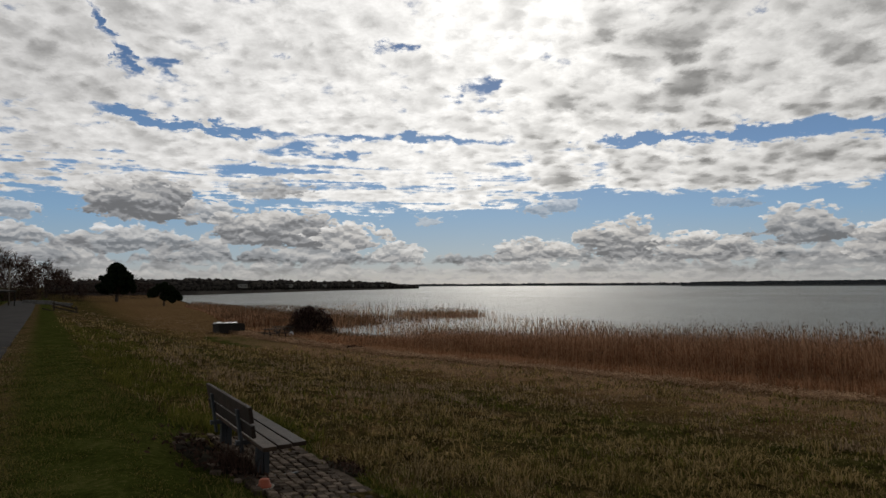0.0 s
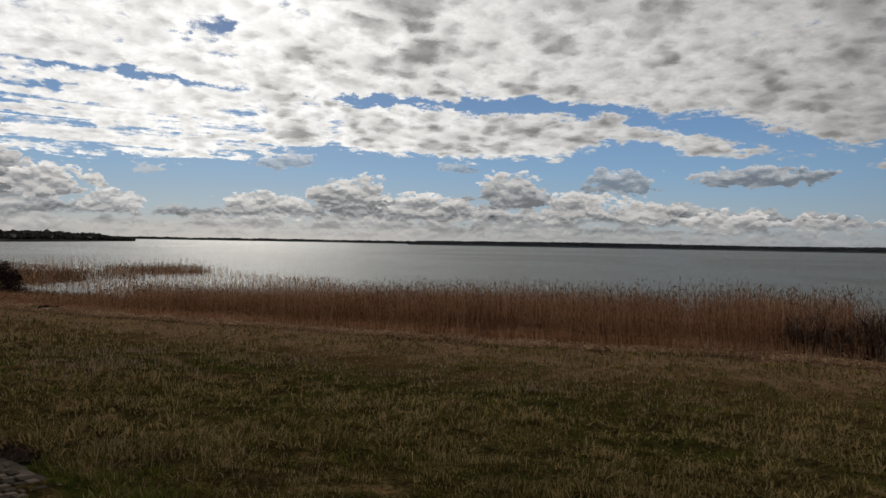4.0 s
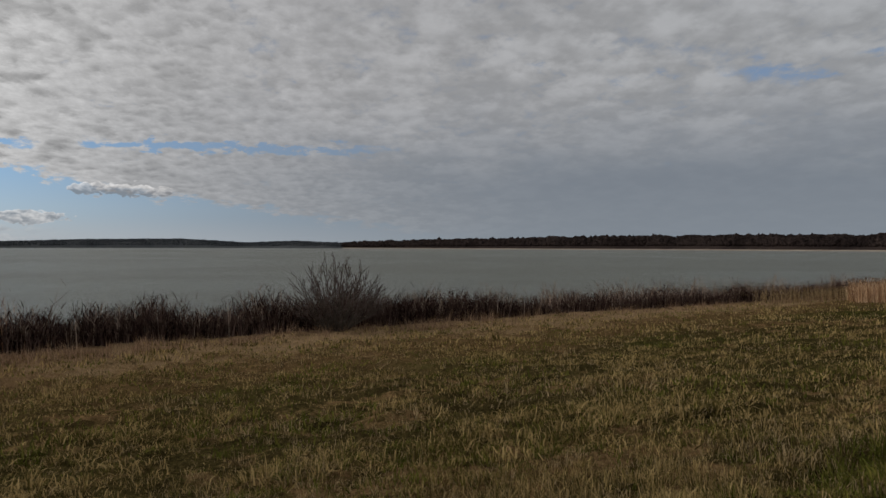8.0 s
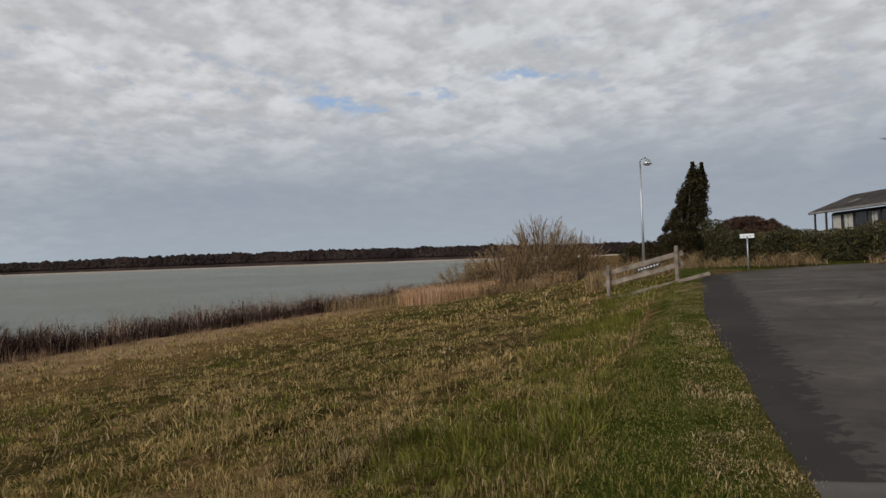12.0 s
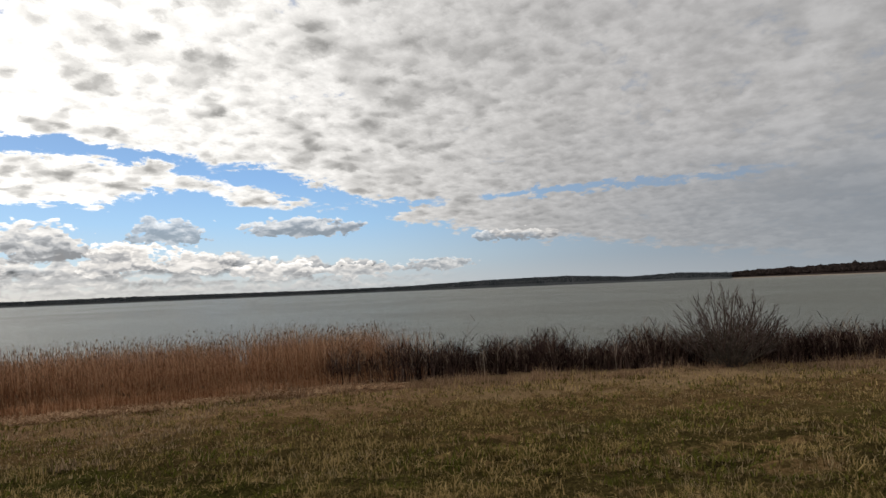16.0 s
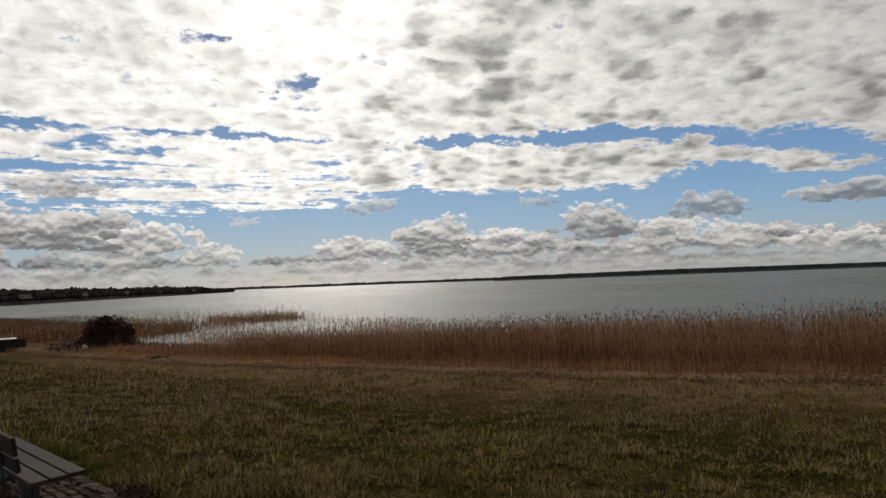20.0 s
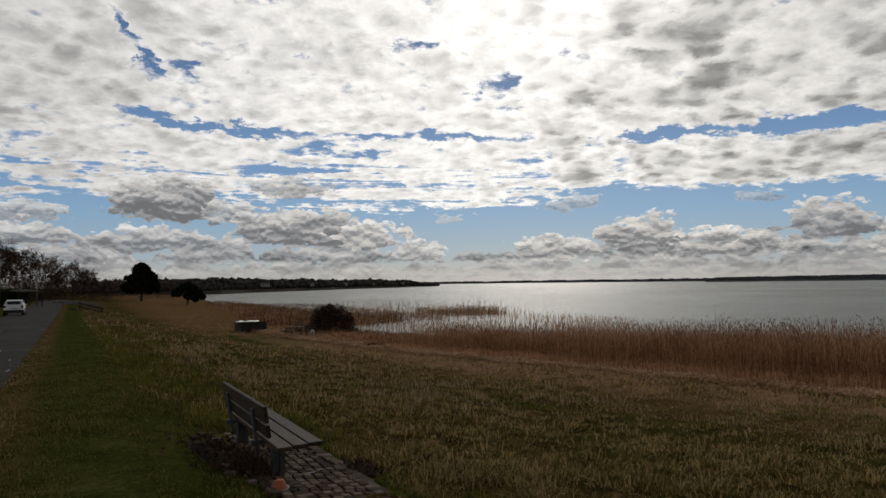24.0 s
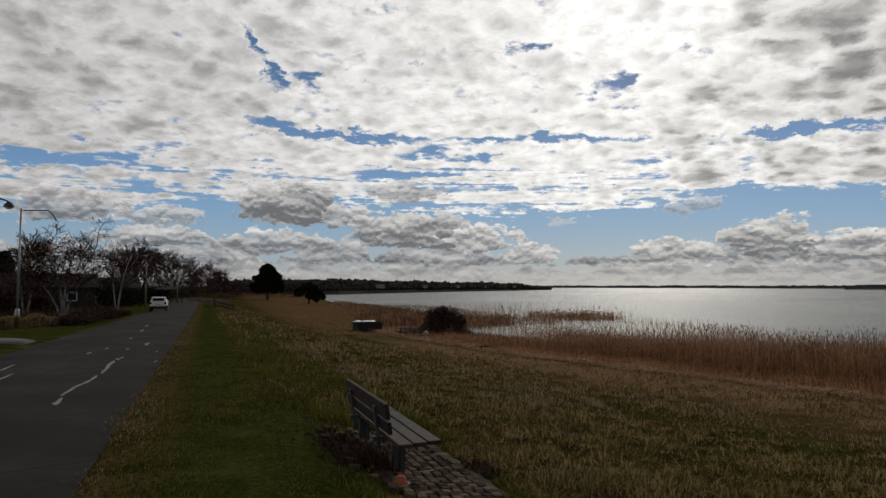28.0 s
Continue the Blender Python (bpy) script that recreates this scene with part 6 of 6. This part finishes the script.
# ---- across the road: trees, houses, car ----
r = np.random.default_rng(23)
for b, d, h, n, sp in ((-41.2, 49, 7.6, 4, 0.82), (-37.6, 76, 9.4, 3, 0.60), (-43.6, 60, 5.4, 2, 0.75)):
    v0, u0 = pv(b, d)
    bare_tree("birch", "bare white-barked birch with drooping twigs", spot(v0, u0), r, n, h, [11, 9, 6], MAT_BIRCH, MAT_TWIG, 0.06, sp, 0.2, 0.085, 0.52, "tree", 0.012, group="bare trees across the road")
for b, d, h, n in ((-36.4, 118, 12.5, 3), (-35.2, 128, 12.0, 3), (-33.6, 150, 12.5, 3), (-32.2, 175, 10.5, 2), (-31.0, 185, 11.0, 3), (-29.9, 195, 9.5, 2), (-43.5, 90, 10.5, 2)):
    v0, u0 = pv(b, d)
    bare_tree("bare_tree", "leafless spreading tree beyond the gardens", spot(v0, u0), r, n, h, [10, 8, 5], MAT_BARK, MAT_TWIG, 0.0, 0.75, 0.4, 0.15, 0.58, "tree", 0.03, group="bare trees across the road")
for i, (b0, d0, b1, d1, w, h, m, lab) in enumerate((
        (-46.5, 35, -41.8, 40, 0.6, 0.5, MAT_DRYTAN, "low dry tan grass bank by the road"),
        (-41.0, 40, -37.6, 58, 2.0, 0.5, MAT_TWIG, "brown dead scrub on the road bank"),
        (-47, 62, -41.5, 66, 2.0, 1.7, MAT_TWIG, "dark leafless garden hedge"),
        (-39.0, 84, -36.6, 92, 3.0, 2.4, MAT_PINE, "tall dark garden hedge"),
        (-37, 100, -34.2, 112, 3.0, 2.6, MAT_PINE, "dark hedge beside the road"),
        (-35, 140, -31.5, 165, 4.0, 4.4, MAT_TWIG, "brown thicket where the road bends"),
        (-32.4, 165, -28.7, 175, 3.5, 4.6, MAT_TWIG, "dark thicket along the road's end"),
        (-29.0, 225, -23.6, 245, 5.0, 6.5, MAT_TWIG, "dark thicket behind the lone tree"))):
    hedge(lab, *pv(b0, d0), *pv(b1, d1), w, h, m, 220 + i, 1100 if d0 < 60 else 420, 0.045 if d0 < 60 else 0.12)
v0, u0 = pv(-45.0, 120)
evergreen("dark_spruce", "dark spruce behind the gardens", spot(v0, u0, -0.1), 1.0, 0.2, crown_blobs(np.random.default_rng(3), 50, 2.2, 6.0, 1.0, 0.7, lambda f: 1.0 - 0.85 * f), 120, 0.26, MAT_PINE, 240)


scrub("bank_brush", "dark reddish-brown dead brambles on the bank beyond the road", 4000, lambda q_, c: (q_.uniform(-24.0, -8.3, c), q_.uniform(32.5, 84.0, c)), 0.5, 0.035, MAT_TWIG, 250, 4, 0.9)


def stone_wall(label, v0, u0, v1, u1, height, count, seed, mat=None):
    """A low dry wall of single blocks in two courses."""
    q_ = random.Random(seed)
    ob = stand("stone_wall", label, "wall", v0, u0, -math.degrees(math.atan2(v1 - v0, u1 - u0)))
    length = math.hypot(v1 - v0, u1 - u0)
    for i in range(count):
        for c in (0, 1):
            y = length * (i + 0.5 + 0.25 * c) / count
            f = y / length
            z = float(land(u0 + (u1 - u0) * f, v0 + (v1 - v0) * f) - land(u0, v0))
            part("block", block(0.35, length / count * q_.uniform(0.86, 0.97), height * 0.5, (q_.uniform(-0.03, 0.03), y, z + height * (0.22 + 0.49 * c)), 0.03, pose(0, 0, 0, 0, 0, q_.uniform(-3, 3)), 0.012), mat or MAT_STONE, ob)
    return ob


stone_wall("low grey stone wall where the road bends away", *pv(-32.4, 128), *pv(-29.4, 112), 0.6, 14, 5, MAT_CONCRETE)
stone_wall("row of squared grey stones holding the grassy bank", *pv(-44.0, 37.5), *pv(-41.4, 40.5), 0.45, 5, 6)


def carport(v, u, turn):
    ob = stand("carport", "small dark flat-roofed carport beside the road", "carport", v, u, turn)
    part("roof", block(3.4, 4.6, 0.18, (0, 0, 2.2), 0.02, pose(0, 0, 0, 4, 0, 0)), MAT_ROOF, ob)
    for x in (-1.55, 1.55):
        for y in (-2.1, 2.1):
            part("post", block(0.12, 0.12, 2.2, (x, y, 1.1 - 0.03 * y), 0.01), MAT_DARKWALL, ob)
    part("back_wall", block(3.1, 0.08, 2.0, (0, 2.0, 1.0), 0.01), MAT_DARKWALL, ob)


carport(*pv(-34.2, 108), 30)
for b, d, h in ((-35.6, 82, 5.0), (-33.3, 112, 5.6)):
    ob = stand("utility_pole", "thin grey wooden utility pole beside the road", "pole", *pv(b, d), 0, 0, "utility poles")
    part("shaft", pipe([(0, 0, -0.2), (0, 0, h * 0.5), (0, 0, h)], [0.11, 0.10, 0.08], 8), MAT_WOOD, ob)
    part("cap", lathe([(0.09, 0.0), (0.08, 0.04), (0.02, 0.09)], 8, (0, 0, h)), MAT_DARKMETAL, ob)


def cottage(label, v, u, turn, w, d, h, rise, wall=MAT_WALL, name="cottage", windows=2):
    ob = stand(name, label, "house", v, u, turn)
    part("wall", block(w, d, h, (0, 0, h / 2), 0.02), wall, ob)
    rf = prism([(-d / 2 - 0.4, h), (0, h + rise), (d / 2 + 0.4, h), (d / 2 + 0.4, h + 0.15), (0, h + rise + 0.18), (-d / 2 - 0.4, h + 0.15)], w + 0.6)
    rp = part("roof", rf, MAT_ROOF, ob)
    part("chimney", block(0.5, 0.5, 1.0, (w * 0.2, 0, h + rise + 0.2), 0.02), MAT_STONE, rp)
    for i in range(windows):
        x = -w / 2 + w * (i + 0.5) / windows
        wd = part("window", block(1.0, 0.06, 1.0, (x, -d / 2 - 0.02, h * 0.55), 0.01), MAT_WHITE, ob)
        part("pane", block(0.84, 0.03, 0.84, (x, -d / 2 - 0.05, h * 0.55), 0.0), MAT_GLASS, wd)
    return ob


cottage("low dark house with a grey roof behind the hedge", *pv(-42.2, 86), 10, 9, 6, 2.0, 1.5, MAT_DARKWALL)
cottage("dark-roofed house among the trees", *pv(-39.2, 98), 10, 10, 6, 2.0, 1.3, MAT_DARKWALL)
cottage("small white garden shed", *pv(-39.7, 90), -35, 2.8, 2.0, 1.5, 0.35, MAT_WHITE, "garden_shed", 2)
# drive and kerb on the far side of the road
drive = sheet_patch("driveway", "pale concrete driveway joining the road", "driveway", [(-4.95, 27.2), (-5.6, 28.6), (-9, 29.8), (-20, 31.5), (-20, 28.5), (-9, 27.0), (-5.6, 26.0), (-4.95, 24.8)], MAT_CONCRETE, 0.02)


def car():
    ob = stand("parked_car", "white hatchback parked at the roadside with its rear to view", "car", *pv(-34.6, 73), 0.0, 0.06)
    wd = 1.68
    side = [(-2.1, 0.30), (-2.12, 0.62), (-2.02, 0.92), (-1.75, 1.02), (-1.35, 1.42), (-0.6, 1.50), (0.35, 1.46), (1.05, 1.02), (1.95, 0.86), (2.12, 0.62), (2.1, 0.30)]
    body = prism(side, wd)
    for v in body.verts:
        if v.co.z > 1.05:
            v.co.x *= 0.80
        elif v.co.z < 0.4:
            v.co.x *= 0.95
    bmesh.ops.bevel(body, geom=list(body.edges), offset=0.05, segments=2, profile=0.7, affect="EDGES")
    b = part("body", body, MAT_WHITE, ob, "white painted body")
    part("rear_window", block(1.16, 0.03, 0.40, (0, -1.60, 1.24), 0.02, pose(0, 0, 0, -45, 0, 0)), MAT_GLASS, b)
    part("bumper", block(1.72, 0.16, 0.26, (0, -2.10, 0.42), 0.05), MAT_BLACK, b, "black lower bumper")
    part("number_plate", block(0.5, 0.02, 0.11, (0, -2.135, 0.72), 0.004), MAT_CREAM, b)
    for x in (-0.74, 0.74):
        part("tail_light", block(0.22, 0.08, 0.24, (x, -2.04, 0.86), 0.03), MAT_REDLIGHT, b, "red tail light")
        part("mirror", block(0.20, 0.12, 0.13, (x * 1.22, 0.75, 1.0), 0.04), MAT_WHITE, b)
        for y in (-1.2, -0.1):
            part("side_window", block(0.03, 0.95, 0.34, (x * 0.985, y + 0.2, 1.22), 0.02, pose(0, 0, 0, 0, 12 if x < 0 else -12, 0)), MAT_GLASS, b)
    for x in (-0.80, 0.80):
        for y in (-1.32, 1.32):
            m = pose(x, y, 0.31, 0, 90, 0)
            w = part("wheel", lathe([(0.2, -0.1), (0.30, -0.1), (0.315, -0.06), (0.315, 0.06), (0.30, 0.1), (0.2, 0.1)], 20), MAT_BLACK, ob, "", m)
            part("rim", lathe([(0.05, -0.102), (0.19, -0.104), (0.19, 0.104), (0.05, 0.102)], 16), MAT_GALV, w)
    ob.scale = (0.9, 0.9, 0.95)
    return ob


car()

# ---- road marks: worn dashes ----
def mark(v, u, w, ln, turn, seed):
    q, n = random.Random(seed), max(4, int(ln * 6))
    drift, sides = 0.0, ([], [])
    for i in range(n + 1):
        drift = drift * 0.8 + q.uniform(-0.35, 0.35) * w
        for k, side in zip((-1, 1), sides):
            side.append((drift + k * w * 0.5 * q.uniform(0.25, 1.0) * (0.4 if i in (0, n) else 1.0), -ln + 2 * ln * i / n))
    pts = sides[1] + sides[0][::-1]
    bm = bmesh.new()
    f = (v + 5.1) / 4.28
    z = float(along(u)) + 0.035 + 0.05 * math.sin(math.pi * min(max(f, 0), 1)) + 0.006
    a = [bm.verts.new((x, y, 0.0)) for x, y in pts]
    bm.faces.new(a)
    d = bmesh.ops.extrude_face_region(bm, geom=list(bm.faces))
    for e in d["geom"]:
        if isinstance(e, bmesh.types.BMVert):
            e.co.z -= 0.012
    bmesh.ops.recalc_face_normals(bm, faces=bm.faces)
    me = bpy.data.meshes.new("road_mark")
    bm.to_mesh(me)
    bm.free()
    me.materials.append(MAT_MARK)
    ob = new("road_mark", me)
    ob["label"] = "worn white painted dash"
    pitch = math.degrees(math.atan(float(along(u + 1) - along(u - 1)) / 2))
    ob.matrix_world = ROT @ (Matrix.Translation((v, u, z)) @ pose(0, 0, 0, pitch, 0, turn))
    ob.parent = road
    ob.matrix_parent_inverse = road.matrix_world.inverted()


for i, (v, u, w, ln) in enumerate(((-1.93, 16.4, 0.085, 1.4), (-1.95, 13.3, 0.085, 1.35), (-1.96, 11.3, 0.10, 0.35), (-1.90, 18.2, 0.10, 0.2), (-3.5, 14.7, 0.07, 0.8), (-3.95, 16.8, 0.06, 0.7), (-1.7, 23.5, 0.14, 0.6), (-2.4, 26.5, 0.10, 0.4), (-2.05, 21.4, 0.06, 0.25), (-2.65, 21.8, 0.06, 0.2), (-2.85, 20.2, 0.07, 0.3), (-1.2, 20.5, 0.05, 0.2), (-2.5, 32, 0.10, 0.8), (-2.7, 37, 0.1, 0.8), (-1.05, 17.6, 0.06, 0.2), (-1.9, 18.6, 0.06, 0.25))):
    mark(v, u, w, ln, random.Random(i).uniform(-3, 3), i)

# ---- the landing place by the reeds ----
v0, u0 = pv(-18.1, 60.5)
rack = stand("boat_store", "dark low timber boat store with pale boards on top", "shed", v0, u0, 8)
part("body", block(2.3, 1.5, 0.75, (0.2, 0, 0.37), 0.02), MAT_DARKWALL, rack)
part("lid", block(2.5, 1.7, 0.06, (0.2, 0, 0.78), 0.01, pose(0, 0, 0, -4, 0, 0)), MAT_DARKWOOD, rack, "dark weathered lid")
for i in range(9):
    part("front_board", block(0.22, 0.03, 0.66, (-0.80 + i * 0.25, -0.77, 0.37), 0.006), MAT_DARKWALL, rack)
for x, t in ((-0.55, 62), (0.35, 50), (1.0, 58)):
    bt = stand("upturned_boat", "pale upturned rowing boat lying on the boat store", "boat", v0 + x * 0.9 - 0.25, u0 + 0.25 + 0.3 * x, t, 0.80, "upturned boats")
    hull = bmesh.new()
    rings = []
    for s in np.linspace(-1, 1, 9):
        w = 0.45 * math.sqrt(max(0.0, 1 - abs(s) ** 2.6)) + 0.02
        rings.append([hull.verts.new((1.25 * s, w * 0.7 * math.cos(a), 0.26 * math.sin(a) * (1 - 0.25 * s * s) + 0.02)) for a in np.linspace(0, math.pi, 8)])
    for p, q in zip(rings, rings[1:]):
        for i in range(7):
            hull.faces.new((p[i], p[i + 1], q[i + 1], q[i]))
    hull.faces.new(rings[0])
    hull.faces.new(rings[-1][::-1])
    for p, q in zip(rings, rings[1:]):
        hull.faces.new((p[0], q[0], q[-1], p[-1]))
    part("hull", hull, MAT_WHITE, bt)
    part("keel", block(2.1, 0.04, 0.04, (0, 0, 0.27), 0.01), MAT_WOOD, bt)
    bt.scale = (0.8, 0.8, 0.5)


def picnic_table(v, u, turn):
    ob = stand("picnic_table", "dark weathered picnic table with fixed benches", "table", v, u, turn, 0, "picnic tables")
    for i in range(5):
        part("table_plank", block(1.8, 0.135, 0.04, (0, -0.29 + 0.145 * i, 0.74), 0.006), MAT_DARKWOOD, ob)
    for y in (-0.72, 0.72):
        for k in (-0.07, 0.07):
            part("seat_plank", block(1.8, 0.13, 0.04, (0, y + k, 0.44), 0.006), MAT_DARKWOOD, ob)
    for x in (-0.65, 0.65):
        part("crossbar", block(0.05, 1.6, 0.09, (x, 0, 0.40), 0.006), MAT_DARKWOOD, ob)
        for s in (-1, 1):
            part("leg", block(0.05, 0.09, 0.90, (x + 0.05, s * 0.45, 0.36), 0.006, pose(0, 0, 0, s * 24, 0, 0)), MAT_DARKWOOD, ob)


picnic_table(*pv(-14.3, 53.5), 12)
picnic_table(*pv(-13.6, 58.5), -10)
# plank edge, mound of cut reed, buoy
edge = stand("plank_edging", "pale plank edging beside the mown landing place", "edging", *pv(-11.6, 50.0), 20)
for i in range(3):
    part("plank", block(0.16, 2.4, 0.10, (-0.4 + 0.2 * i, -2.4 + 2.4 * i, 0.05), 0.01), MAT_WOOD, edge)
v0, u0 = pv(-7.8, 43.0)
mound = stand("brush_heap", "small dark heap of cut brushwood on the meadow", "heap", v0, u0)

hp = np.random.default_rng(3)
c = new("brushwood", leaf_cloud("brushwood", [(x, y, 0.12) for x, y in hp.normal(0, 0.2, (10, 2))], np.tile([[0.25, 0.25, 0.12]], (10, 1)), 50, 0.10, MAT_TWIG, 301))
c.parent, c["kind"] = mound, "stuff"
buoy = stand("mooring_buoy", "small white buoy lying by the bush", "buoy", *pv(-12.9, 57.0), 0)
part("float", lathe([(0.02, 0.02), (0.14, 0.08), (0.2, 0.22), (0.15, 0.38), (0.04, 0.44)], 16), MAT_WHITE, buoy)
part("eye", pipe([(0, 0, 0.42), (0, 0.03, 0.5), (0, 0, 0.52)], 0.015, 6), MAT_GALV, buoy)
# houses on the peninsula
for b, d, s in ((-17.0, 447, 1.0), (-13.2, 537, 0.9), (-10.4, 628, 1.1), (-8.0, 706, 1.0), (-5.4, 812, 1.0), (-23.0, 374, 0.8)):
    a = radians(b)
    ob = cottage("pale house on the wooded peninsula", 0, 0, -b - TURN, 8 * s, 6, 2.6, 2.0, MAT_WALL, "shore_house", 3)
    ob.matrix_world = Matrix.Translation((d * math.sin(a), d * math.cos(a), 3.4)) @ pose(0, 0, 0, 0, 0, -b)
